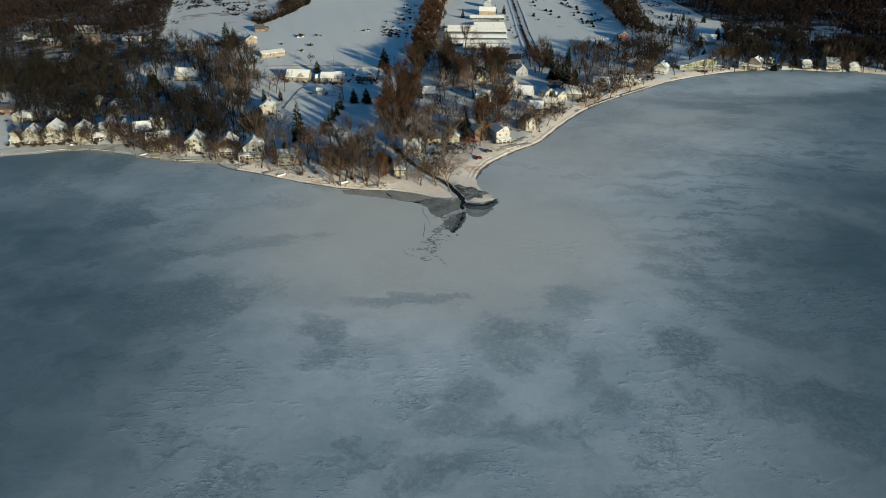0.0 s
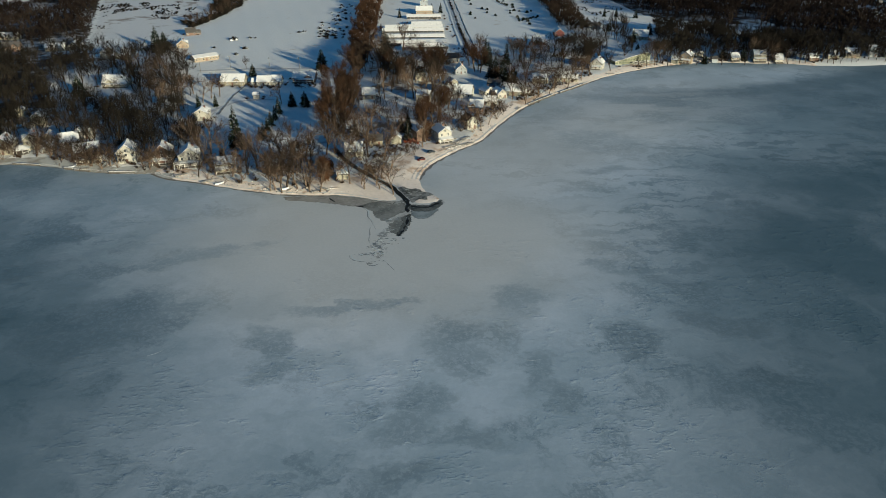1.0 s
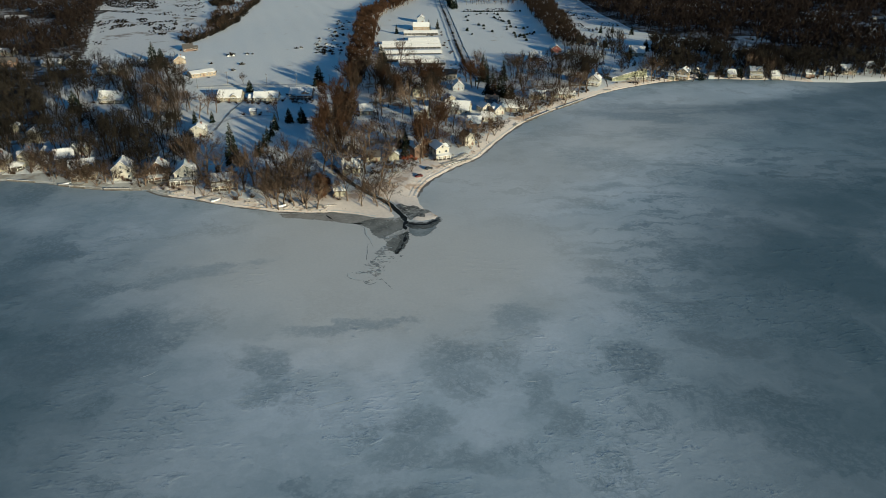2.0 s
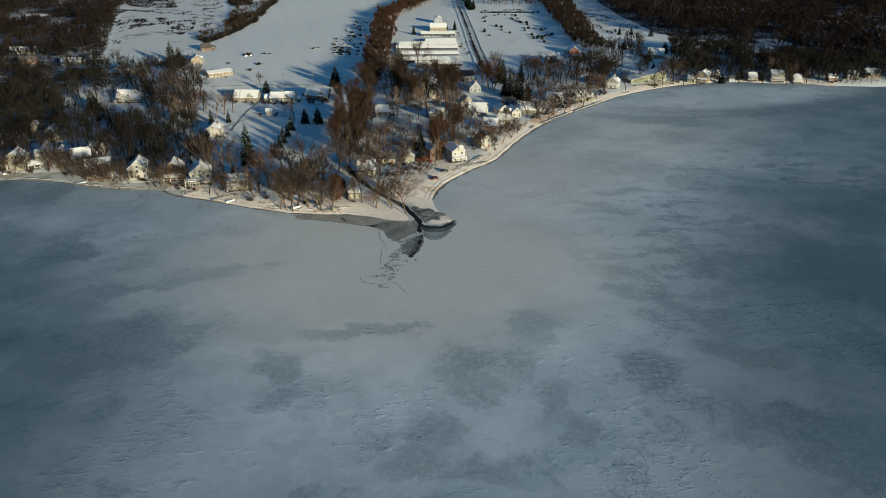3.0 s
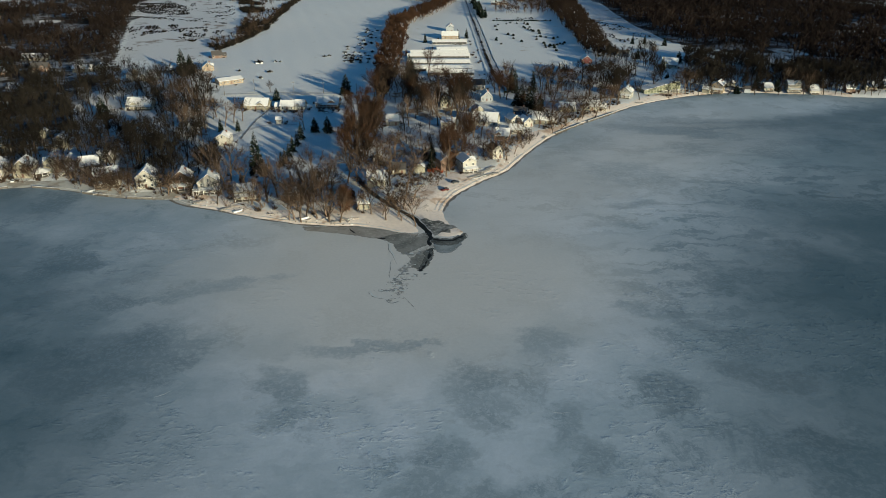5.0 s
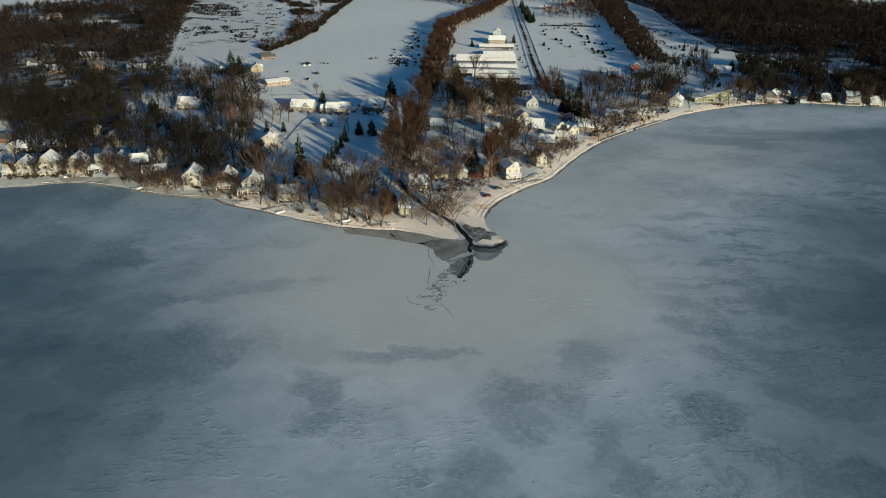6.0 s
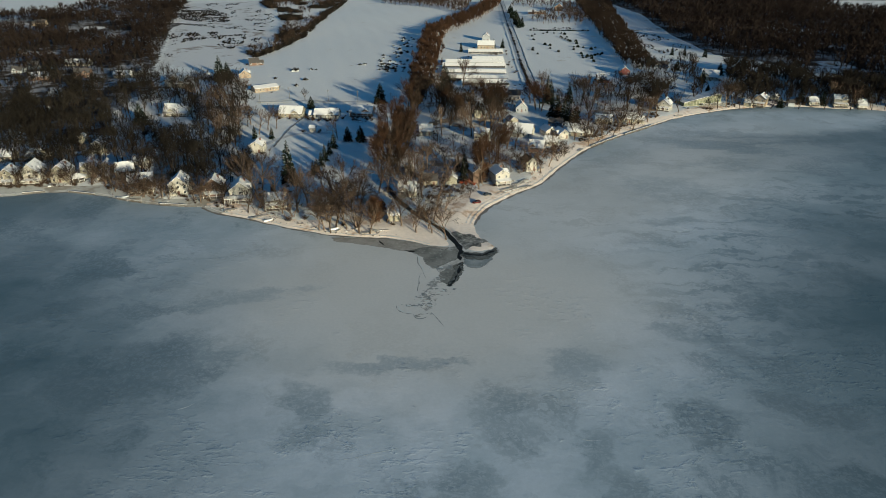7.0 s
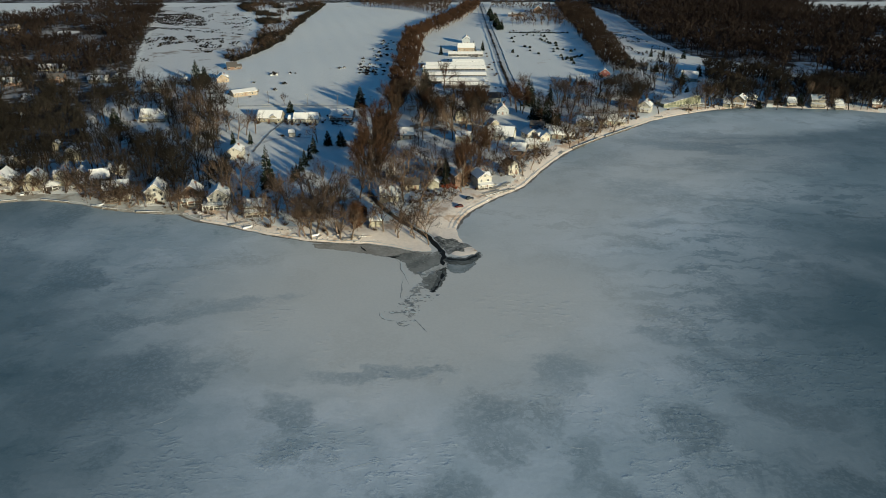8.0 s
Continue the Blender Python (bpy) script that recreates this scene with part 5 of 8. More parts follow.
def greenhouse(x, y, long, deep=9.0, turn=-3.0):
    """A long glasshouse: a dark glazed front in bays, a steep snowed-over slope and a long low slope behind."""
    z = height(x, y)
    root = tagged(new("greenhouse"), "long greenhouse with dark glazing under a snowy roof", "greenhouse", "greenhouse rows")
    root.matrix_basis = pose(x, y, z, 0, 0, turn)
    for k in range(-3, 4):
        TAKEN.append((x + long * k / 7, y + deep / 2, deep / 2 + 2))
    h = 2.3
    part("wall", box_mesh("wall", (-long / 2, long / 2, 0, deep, -0.5, h - 0.55), TRIM), root, "white painted end walls")
    n = max(4, int(long / 3.6))
    pane = box_mesh("pane", (0.14, long / n - 0.14, -0.06, 0.02, 0.15, h - 0.05), GREENHOUSE_SIDE)
    for i in range(n):
        part("pane", pane, root, at=pose(-long / 2 + long * i / n, 0, 0))
    bm = bmesh.new()
    ridge, rise = 4.6, 1.75
    prism(bm, [(-0.6, h), (ridge, h + rise), (deep + 0.3, h - 0.5), (deep + 0.3, h - 0.2), (ridge, h + rise + 0.3), (-0.6, h + 0.16)], -long / 2 - 0.4, long / 2 + 0.4)
    bmesh.ops.recalc_face_normals(bm, faces=bm.faces)
    part("roof", finish("roof", bm, GLASSHOUSE_SNOW), root, "even snow on the roof slopes", at=pose(0, 0, 0, 0, 0, 90) @ Matrix.Diagonal((1, -1, 1, 1)))
    vent = box_mesh("vent", (-0.4, 0.4, -0.25, 0.25, 0, 0.5), STEEL, 0.04)
    for i in range(3):
        part("vent", vent, root, "small grey ridge vent", at=pose(long * (i - 1) * 0.3, ridge, h + rise + 0.3))


def seawall(line):
    """A low retaining wall of timber piles with a capping beam, on the water's edge."""
    (xa, ya), (xb, yb) = line
    long, turn = math.hypot(xb - xa, yb - ya), math.degrees(math.atan2(yb - ya, xb - xa))
    root = tagged(new("seawall"), "low dark timber seawall with a snowy cap", "seawall", "walls along the beach")
    root.matrix_basis = pose(xa, ya, 0, 0, 0, turn)
    part("board", box_mesh("board", (0, long, 0.1, 0.22, -0.4, 0.85), WOOD), root)
    part("cap", box_mesh("cap", (0, long, 0.0, 0.5, 0.85, 1.0), BANK_ICE, 0.03), root, "snow on the capping beam")
    n = max(2, int(long / 2.2))
    pile = box_mesh("pile", (-0.12, 0.12, -0.1, 0.12, -0.4, 0.9), WOOD, 0.03)
    for i in range(n + 1):
        part("pile", pile, root, at=pose(0.13 + (long - 0.26) * i / n, 0, 0))


DOCK_WOOD = plain("pale frosted planks", (0.36, 0.325, 0.28), (0.56, 0.53, 0.48), 1.5, 0.85)


def dock_section(x, y, turn, long):
    """A dock section pulled ashore for the winter."""
    root = tagged(new("dock_section"), "wooden dock section pulled onto the shore", "dock", "stored docks")
    root.matrix_basis = pose(x, y, max(height(x, y), 0.0), 0, 0, turn)
    for side in (-0.65, 0.55):
        part("beam", box_mesh("beam", (-long / 2, long / 2, side, side + 0.1, 0.28, 0.5), WOOD), root)
    n = int(long / 0.5)
    plank = box_mesh("plank", (0.02, 0.46, -0.7, 0.7, 0.5, 0.56), DOCK_WOOD)
    for i in range(n):
        part("plank", plank, root, at=pose(-long / 2 + long * i / n, 0, 0))
    leg = box_mesh("leg", (-0.06, 0.06, -0.06, 0.06, -0.3, 1.1), STEEL)
    for lx in (-long / 2 + 0.3, long / 2 - 0.3):
        for ly in (-0.78, 0.78):
            part("leg", leg, root, at=pose(lx, ly, 0))
ribbon("road", ROAD_FARM, 7.0, TRODDEN, 0.16, "straight farm road with packed snow", "road")
# flat dark strip stands in for a roadside hedge and its shade
ribbon("wheel_track", [(x - 0.9, y) for x, y in ROAD_FARM], 1.7, DARK_STRIP, 0.36, "dark strip along a farm road for hedge and its shade", "road", wobble=0.7)
ribbon("ditch", [(x + 4.6, y) for x, y in ROAD_FARM], 0.6, DARK_STRIP, 0.14, "narrow dark roadside ditch", "ditch", wobble=0.6)
ribbon("road", ROAD_SHORE, 4.5, TRODDEN, 0.10, "village lane with packed grey snow", "road", wobble=0.1)
ribbon("road", ROAD_EAST, 4.5, TRODDEN, 0.10, "village lane with packed grey snow", "road", wobble=0.1)
ribbon("lane", LANE, 3.2, TRODDEN, 0.10, "village lane with packed grey snow", "road", wobble=0.1)
ribbon("road", BRIDGE_LANE, 3.0, TRODDEN, 0.10, "village lane with packed grey snow", "road", wobble=0.1)
ribbon("path", DRIVE, 1.1, STRIP_GREY, 0.22, "narrow cleared garden path", "path", wobble=0.4, step=2.0)
ribbon("snow_ridge", [(-126.5, 726.6), (-104.7, 775.7), (-93.6, 839.7), (-90.9, 904.3)], 1.1, SNOW, 0.10, "thin ridge of snow along an old field track", "snow", wobble=0.4, taper=True)
ribbon("snow_ridge", [(-119.5, 944.7), (-108.7, 1014.2), (-101.5, 1080.0)], 1.1, SNOW, 0.10, "thin ridge of snow along an old field track", "snow", wobble=0.4, taper=True)
ribbon("snow_ridge", [(-151.7, 617.0), (-137.0, 639.6), (-134.0, 650.1)], 1.1, SNOW, 0.10, "thin ridge of snow along an old field track", "snow", wobble=0.4, taper=True)
ribbon("snow_ridge", [(-82.0, 567.6), (-74.8, 621.1), (-60.3, 679.3)], 1.1, SNOW, 0.10, "thin ridge of snow along an old field track", "snow", wobble=0.4, taper=True)
ribbon("snow_ridge", [(-138.9, 562.3), (-126.4, 587.8)], 1.1, SNOW, 0.10, "thin ridge of snow along an old field track", "snow", wobble=0.4, taper=True)
ribbon("snow_ridge", [(-154.7, 855.5), (-131.1, 923.3), (-117.5, 989.8)], 1.1, SNOW, 0.10, "thin ridge of snow along an old field track", "snow", wobble=0.4, taper=True)
ribbon("snow_bank", [(x + 0, y + 3.4) for x, y in ROAD_SHORE[:4]], 1.8, SNOW, 0.38, "bank of ploughed snow along a lane", "snow", wobble=0.6, step=2.5)
ribbon("snow_bank", [(x + 0, y + -3.2) for x, y in ROAD_SHORE[:4]], 1.8, SNOW, 0.38, "bank of ploughed snow along a lane", "snow", wobble=0.6, step=2.5)
ribbon("snow_bank", [(x + -5.2, y) for x, y in ROAD_FARM], 2.0, SNOW, 0.42, "bank of ploughed snow beside a farm road", "snow", wobble=0.7, step=3.0)
ribbon("snow_bank", [(x + 6.4, y) for x, y in ROAD_FARM], 2.0, SNOW, 0.42, "bank of ploughed snow beside a farm road", "snow", wobble=0.7, step=3.0)
ribbon("snow_ridge", [(13.7, 303.6), (15.8, 313.0), (21.8, 326.0), (28.3, 333.8), (32.8, 340.0), (39.4, 346.7), (45.7, 352.4), (50.7, 358.1), (62.6, 381.1), (73.3, 399.3), (84.7, 417.2), (107.3, 442.8), (130.1, 463.1), (156.0, 488.0), (175.7, 501.0), (205.2, 516.3), (228.4, 523.5)], 0.9, BANK_ICE, 0.05, "low ridge of pushed-up ice and snow along the beach", "snow", wobble=0.7, step=2.0)
ribbon("snow_ridge", [(11.8, 304.1), (13.9, 313.7), (20.1, 327.1), (26.8, 335.0), (31.3, 341.3), (38.0, 348.1), (44.2, 353.8), (49.4, 359.7)], 0.5, BANK_ICE, 0.05, "low ridge of pushed-up ice and snow along the beach", "snow", wobble=0.7, step=2.0)
ribbon("snow_ridge", [(18.9, 328.8), (25.2, 336.3), (29.8, 342.6), (36.6, 349.5), (43.0, 355.4)], 0.5, BANK_ICE, 0.05, "low ridge of pushed-up ice and snow along the beach", "snow", wobble=0.7, step=2.0)
ribbon("snow_ridge", [(-110.2, 324.9), (-101.5, 317.4), (-87.2, 312.3), (-78.3, 307.6), (-66.9, 301.5), (-56.3, 297.3), (-46.1, 293.7), (-36.2, 291.6), (-21.6, 290.6), (-11.5, 287.2), (-4.0, 282.6)], 0.8, BANK_ICE, 0.05, "low ridge of pushed-up ice and snow along the beach", "snow", wobble=0.7, step=2.0)
ribbon("snow_ridge", [(-233.4, 332.8), (-219.7, 337.7), (-207.2, 340.3), (-195.3, 344.6), (-181.1, 345.6), (-164.3, 340.2), (-155.6, 336.4), (-147.3, 332.7), (-131.9, 327.8), (-117.9, 325.8)], 0.7, BANK_ICE, 0.05, "low ridge of pushed-up ice and snow along the beach", "snow", wobble=0.7, step=2.0)
# dark strips paint the shade of the shore edge, together with wet ice
ribbon("wet_edge", [(-111.5, 323.4), (-102.4, 315.7), (-88.0, 310.4), (-79.2, 305.9), (-67.7, 299.6), (-57.0, 295.4), (-46.6, 291.8), (-36.5, 289.6), (-21.9, 288.6)], 1.2, STRIP_GREY, 0.012, "thin dark strip of wet ice and edge shade at the waterline", "ice", flat=0.0, wobble=0.8, step=2.0)
ribbon("wet_edge", [(15.7, 303.2), (17.7, 312.4), (23.5, 325.0), (29.9, 332.6), (34.3, 338.7), (40.8, 345.2), (47.1, 351.0), (52.4, 357.1), (64.4, 380.1), (75.0, 398.3), (86.3, 416.0), (108.7, 441.4), (131.5, 461.6), (157.3, 486.5), (176.7, 499.3), (206.0, 514.4), (229.0, 521.6)], 1.7, STRIP_GREY, 0.012, "thin dark strip of wet ice and edge shade at the waterline", "ice", flat=0.0, wobble=0.8, step=2.0)
ribbon("wet_edge", [(-232.8, 331.2), (-219.2, 336.1), (-206.7, 338.7), (-194.9, 342.9), (-181.3, 343.9), (-164.9, 338.6), (-156.3, 334.8), (-147.9, 331.1), (-132.3, 326.1), (-118.1, 324.1)], 0.7, STRIP_GREY, 0.012, "thin dark strip of wet ice and edge shade at the waterline", "ice", flat=0.0, wobble=0.8, step=2.0)
seawall([(-183.7, 343.4), (-169.0, 339.6)])
seawall([(-155.9, 334.3), (-142.0, 329.2)])
seawall([(-132.2, 326.4), (-119.7, 325.1)])
seawall([(-204.9, 340.6), (-195.0, 343.2)])
seawall([(90.5, 422.0), (112.5, 444.3)])
seawall([(117.0, 448.3), (140.9, 470.4)])
seawall([(31.7, 342.1), (44.8, 351.3)])
dock_section(41.7, 349.6, 25, 11)
dock_section(34.0, 346.2, 30, 9)
dock_section(32.6, 353.4, 30, 7)
dock_section(36.0, 350.1, -15, 6)
dock_section(39.8, 353.5, 35, 8)
dock_section(43.1, 357.8, 40, 6)
dock_section(35.7, 356.0, 20, 5)
dock_section(53.6, 376.2, 45, 6)
dock_section(71.9, 411.5, 50, 6)
dock_section(82.3, 414.0, 60, 5)
dock_section(-146.4, 332.2, 20, 7)
dock_section(-195.2, 348.1, 15, 5)
dock_section(165.2, 495.0, 15, 6)
dock_section(-82.5, 310.2, 40, 6)
dock_section(-96.3, 318.3, 30, 6)
dock_section(0.2, 322.7, -40, 7)
dock_section(2.6, 318.4, -38, 6)
dock_section(-4.1, 327.0, -30, 6)
dock_section(5.6, 333.1, 20, 6)
dock_section(-31.3, 292.5, 25, 5)
dock_section(-28.1, 294.4, -30, 4)
ribbon("drift_line", [(-24.3, 154.4), (-20.8, 155.2), (-17.0, 156.7), (-9.9, 158.7)], 0.22, DRIFT, 0.02, "thin line of drifted snow on lake ice", "snow", flat=0.0, wobble=0.6, step=1.0, taper=True)
ribbon("drift_line", [(-71.5, 174.1), (-68.7, 175.1), (-67.5, 177.1)], 0.22, DRIFT, 0.02, "thin line of drifted snow on lake ice", "snow", flat=0.0, wobble=0.6, step=1.0, taper=True)
ribbon("drift_line", [(20.5, 212.5), (26.2, 215.0), (32.0, 216.5)], 0.22, DRIFT, 0.02, "thin line of drifted snow on lake ice", "snow", flat=0.0, wobble=0.6, step=1.0, taper=True)
ribbon("drift_line", [(37.2, 162.3), (39.9, 161.1), (42.3, 162.0)], 0.22, DRIFT, 0.02, "thin line of drifted snow on lake ice", "snow", flat=0.0, wobble=0.6, step=1.0, taper=True)
ribbon("creek_water", CREEK, 2.4, WATER, 0.03, "dark open water of a narrow creek", "water", flat=0.0, wobble=0.25, step=2.0)
thin_sheet("slush", [(-11.3, 276.4), (-7.1, 278.6), (-2.9, 279.7), (2.2, 277.0), (6.9, 280.4), (8.6, 271.0), (7.8, 266.4), (2.2, 262.9), (-2.1, 260.5), (-5.1, 265.6), (-6.3, 270.6)], 0.012, SLUSH, "grey wet slush over thin ice by the creek mouth", soft=2.0, base=0.4)
thin_sheet("slush", [(-46.0, 289.4), (-36.3, 288.9), (-21.8, 288.6), (-11.6, 285.2), (-3.7, 280.8), (3.6, 279.8), (2.2, 275.9), (-2.9, 276.9), (-10.5, 275.2), (-16.3, 276.7), (-23.5, 279.9), (-32.0, 282.6), (-43.0, 285.3)], 0.008, SANDY_SLUSH, "strip of wet sandy ice along the beach", soft=2.4)
thin_sheet("slush", [(1.6, 260.5), (5.1, 263.0), (9.2, 265.6), (9.0, 258.8), (6.8, 251.2), (4.1, 246.8), (1.0, 249.4), (0.4, 254.4)], 0.014, SLUSH, "thin grey ice round open water", soft=2.0, base=0.4)
thin_sheet("slush", [(6.0, 262.6), (9.4, 265.8), (9.2, 258.8), (7.0, 251.2), (4.6, 245.6), (3.0, 246.2), (4.6, 251.0), (5.8, 256.0)], 0.0155, DARK_SLUSH, "dark thin ice along an open lead", soft=2.4)
thin_sheet("slush", [(-1.6, 260.6), (3.0, 265.0), (10.3, 271.6), (9.8, 266.4), (4.4, 261.7), (0.5, 256.8)], 0.017, PALE_SLUSH, "pale crushed ice across the creek mouth", soft=1.6, base=0.15)
# sheet whose blue grey paints a shadow region as well as damp ice
thin_sheet("slush", [(10.0, 272.8), (17.6, 269.7), (22.5, 275.1), (21.1, 268.8), (16.7, 261.6), (12.3, 260.6), (9.7, 264.5)], 0.006, DAMP_SHADE, "damp ice with painted blue grey shade beside the spit", soft=2.6)
thin_sheet("slush", [(5.2, 294.7), (7.6, 294.7), (10.5, 291.7), (13.4, 292.4), (16.2, 288.8), (19.0, 287.7), (20.3, 284.8), (16.9, 283.0), (17.6, 279.7), (13.9, 280.2), (11.0, 277.9), (9.7, 281.8), (7.9, 285.2)], 0.07, SPIT_SLUSH, "dirty broken slush on the ice spit", soft=2.0, drape=True)
sheet("open_water", [(7.4, 282.6), (9.5, 280.4), (9.8, 276.0), (8.6, 271.7), (9.4, 268.6), (8.0, 267.5), (7.4, 271.7), (8.2, 276.0), (6.4, 280.4)], 0.018, WATER, "black open water in the creek mouth", "water", jag=0.4, seed=1)
sheet("open_water", [(7.9, 262.4), (8.7, 262.4), (8.2, 258.0), (6.9, 252.4), (5.2, 247.2), (4.6, 245.5), (3.4, 245.7), (4.4, 248.3), (6.2, 252.7), (7.4, 258.0)], 0.019, WATER, "narrow black open lead in the ice", "water", jag=0.5, seed=8)
# this sheet and the next paint the shelf's shadow together with dark water
sheet("open_water", [(10.0, 274.4), (13.2, 272.8), (17.3, 272.9), (22.1, 276.7), (22.3, 275.7), (17.7, 271.4), (13.1, 271.7), (10.0, 273.3)], 0.018, WATER, "thin dark water and painted shelf shadow at an ice spit", "water", jag=0.28, seed=5)
thin_sheet("slush", [(8.7, 276.0), (13.7, 274.5), (17.8, 274.5), (23.7, 279.5), (23.9, 275.1), (18.4, 268.2), (13.0, 268.1), (9.0, 270.1)], 0.009, DARK_SLUSH, "dark thin ice and painted shelf shadow along a spit", soft=3.2)
thin_sheet("slush", [(1.3, 251.8), (3.4, 245.5), (1.7, 236.9), (1.3, 226.9), (-3.3, 222.6), (-8.0, 225.6), (-9.1, 234.7), (-7.8, 243.2), (-3.2, 249.9)], 0.005, BROKEN, "field of broken grey ice off the creek", soft=12.0, base=-0.3, most=0.15)
thin_sheet("slush", [(-11.0, 271.4), (-6.8, 266.8), (-5.6, 254.5), (-6.9, 241.0), (-8.4, 236.8), (-9.5, 245.3), (-9.1, 256.8)], 0.005, BROKEN, "field of broken grey ice off the creek", soft=12.0, base=-0.3, most=0.15)
sheet("open_water", [(-25.5, 286.7), (-23.9, 284.4), (-22.2, 281.1), (-23.5, 282.2), (-24.9, 284.4)], 0.018, WATER, "small dark gap in the shore ice", "water", jag=0.08, seed=6)
sheet("open_water", [(-14.5, 276.7), (-8.9, 276.3), (-11.1, 274.6)], 0.02, WATER, "thin dark gap in the shore ice", "water", jag=0.1, seed=7)
ribbon("ice_crack", [(-10.5, 274.2), (-8.5, 270.7), (-8.4, 264.8), (-6.8, 260.8), (-6.0, 256.8), (-4.9, 252.2)], 0.26, CRACK, 0.008, "thin dark curving crack in lake ice", "crack", flat=0.0, step=0.8, wobble=0.7, taper=True)
ribbon("ice_crack", [(-7.1, 255.3), (-7.6, 251.5), (-7.2, 247.9), (-7.9, 244.0), (-7.4, 240.8)], 0.30, CRACK, 0.008, "thin dark curving crack in lake ice", "crack", flat=0.0, step=0.8, wobble=0.7, taper=True)
ribbon("ice_crack", [(-14.6, 231.7), (-14.9, 229.8), (-13.4, 227.3), (-11.5, 226.0), (-8.9, 225.9)], 0.34, CRACK, 0.008, "thin dark curving crack in lake ice", "crack", flat=0.0, step=0.8, wobble=0.7, taper=True)
ribbon("ice_crack", [(-8.6, 225.5), (-8.4, 223.4), (-6.6, 222.1), (-5.1, 222.7), (-4.0, 223.9)], 0.34, CRACK, 0.008, "thin dark curving crack in lake ice", "crack", flat=0.0, step=0.8, wobble=0.7, taper=True)
ribbon("ice_crack", [(-2.6, 227.0), (-0.7, 223.2), (1.8, 217.8)], 0.20, CRACK, 0.008, "thin dark curving crack in lake ice", "crack", flat=0.0, step=0.8, wobble=0.7, taper=True)
ribbon("ice_crack", [(-11.4, 230.6), (-8.5, 231.3), (-4.6, 232.1)], 0.30, CRACK, 0.008, "thin dark curving crack in lake ice", "crack", flat=0.0, step=0.8, wobble=0.7, taper=True)
ribbon("ice_crack", [(-7.0, 238.0), (-4.8, 241.5), (-3.0, 245.2), (-0.6, 250.0)], 0.30, CRACK, 0.008, "thin dark curving crack in lake ice", "crack", flat=0.0, step=0.8, wobble=0.7, taper=True)
ribbon("drift_line", [(-9.9, 274.4), (-7.9, 270.7), (-7.8, 264.8), (-6.2, 260.8), (-5.4, 256.8)], 0.30, DRIFT, 0.010, "thin line of drifted snow on lake ice", "snow", flat=0.0, wobble=0.6, step=1.0, taper=True)
ribbon("drift_line", [(-14.1, 231.7), (-14.4, 230.0), (-13.0, 227.8), (-11.3, 226.6), (-8.9, 226.5)], 0.30, DRIFT, 0.010, "thin line of drifted snow on lake ice", "snow", flat=0.0, wobble=0.6, step=1.0, taper=True)
house(-337.9, 612.0, 15.0, 9.0, 1, 20, "brown", "side", pitch=0.7, name="house")
house(-307.3, 624.5, 13.0, 8.0, 1.5, 8, "brown", "side", gable=1, bare=True, pitch=0.8, name="house")
house(-257.0, 628.0, 9.0, 8.0, 1, -10, "cream", "front", pitch=0.8, name="house")
house(-306.6, 515.0, 7.0, 7.5, 1, 15, "beige", "front", bare=True, pitch=0.8, name="house")
house(-268.0, 449.0, 6.5, 6.0, 1, 0, "grey", "side", chimney=False, bare=True, windows=False, name="shed")
house(-260.5, 408.0, 8.5, 7.0, 1, 5, "brown", "side", bare=True, pitch=0.6, name="house")
house(-175.8, 370.5, 6.0, 7.0, 1.5, 12, "beige", "front", pitch=0.8, chimney=False, name="house")
house(-290.0, 548.0, 10.0, 8.0, 1, -8, "grey", "side", pitch=0.7, name="house")
house(-225.9, 352.9, 4.3, 3.9, 2, 12, "cream", "front", chimney=False, windows=False, porch="front", name="shed")
house(-217.5, 354.2, 7.0, 9.0, 2, 10, "cream", "front", pitch=0.85, porch="front", name="house")
house(-206.8, 357.0, 9.8, 11.0, 2, 8, "white", "front", gable=1, pitch=0.95, porch="front", chimney=False, name="house")
house(-193.0, 358.8, 8.6, 9.5, 2, 6, "cream", "front", gable=1, pitch=0.85, name="house")
gazebo(-184.6, 356.4, 3.9, 12)
house(-182.2, 365.5, 7.4, 9.0, 2, 14, "cream", "front", pitch=0.8, gable=-1, name="house")
house(-172.5, 361.0, 5.5, 6.5, 1, 12, "beige", "side", pitch=0.7, chimney=False, porch="front", name="house")
house(-161.0, 359.5, 8.8, 8.5, 2, 20, "beige", "side", pitch=0.85, name="house")
house(-146.5, 343.4, 11.5, 9.0, 2, 16, "beige", "side", gable=1, pitch=0.7, porch="front", name="house")
house(-246.3, 391.0, 4.2, 3.8, 1, 0, "cream", "front", chimney=False, windows=False, name="shed")
house(-239.4, 391.9, 6.8, 7.5, 1, 0, "beige", "side", pitch=0.8, name="house")
house(-248.6, 424.9, 6.1, 7.5, 1, 0, "cream", "side", pitch=0.9, name="house")
house(-226.6, 396.4, 7.2, 7.5, 1, 0, "cream", "side", gable=1, pitch=0.6, porch="front", name="house")
house(-221.3, 400.5, 3.4, 3.0, 1, 0, "white", "side", chimney=False, windows=False, bare=True, name="shed")
house(-213.7, 424.7, 3.8, 3.4, 1.5, 0, "cream", "front", chimney=False, windows=False, name="shed")
house(-195.7, 406.3, 5.6, 7.0, 2, 0, "cream", "front", chimney=False, windows=False, name="house")
house(-160.9, 379.4, 7.0, 7.5, 1.5, 0, "white", "side", pitch=0.6, name="house")
house(-270.4, 491.4, 5.7, 7.5, 1, 0, "grey", "side", chimney=False, windows=False, name="house")
# white house given grey walls and a bare roof to stand in for falloff
house(-370.8, 639.5, 9.2, 7.5, 1, 0, "grey", "side", gable=-1, pitch=0.8, bare=True, name="house")
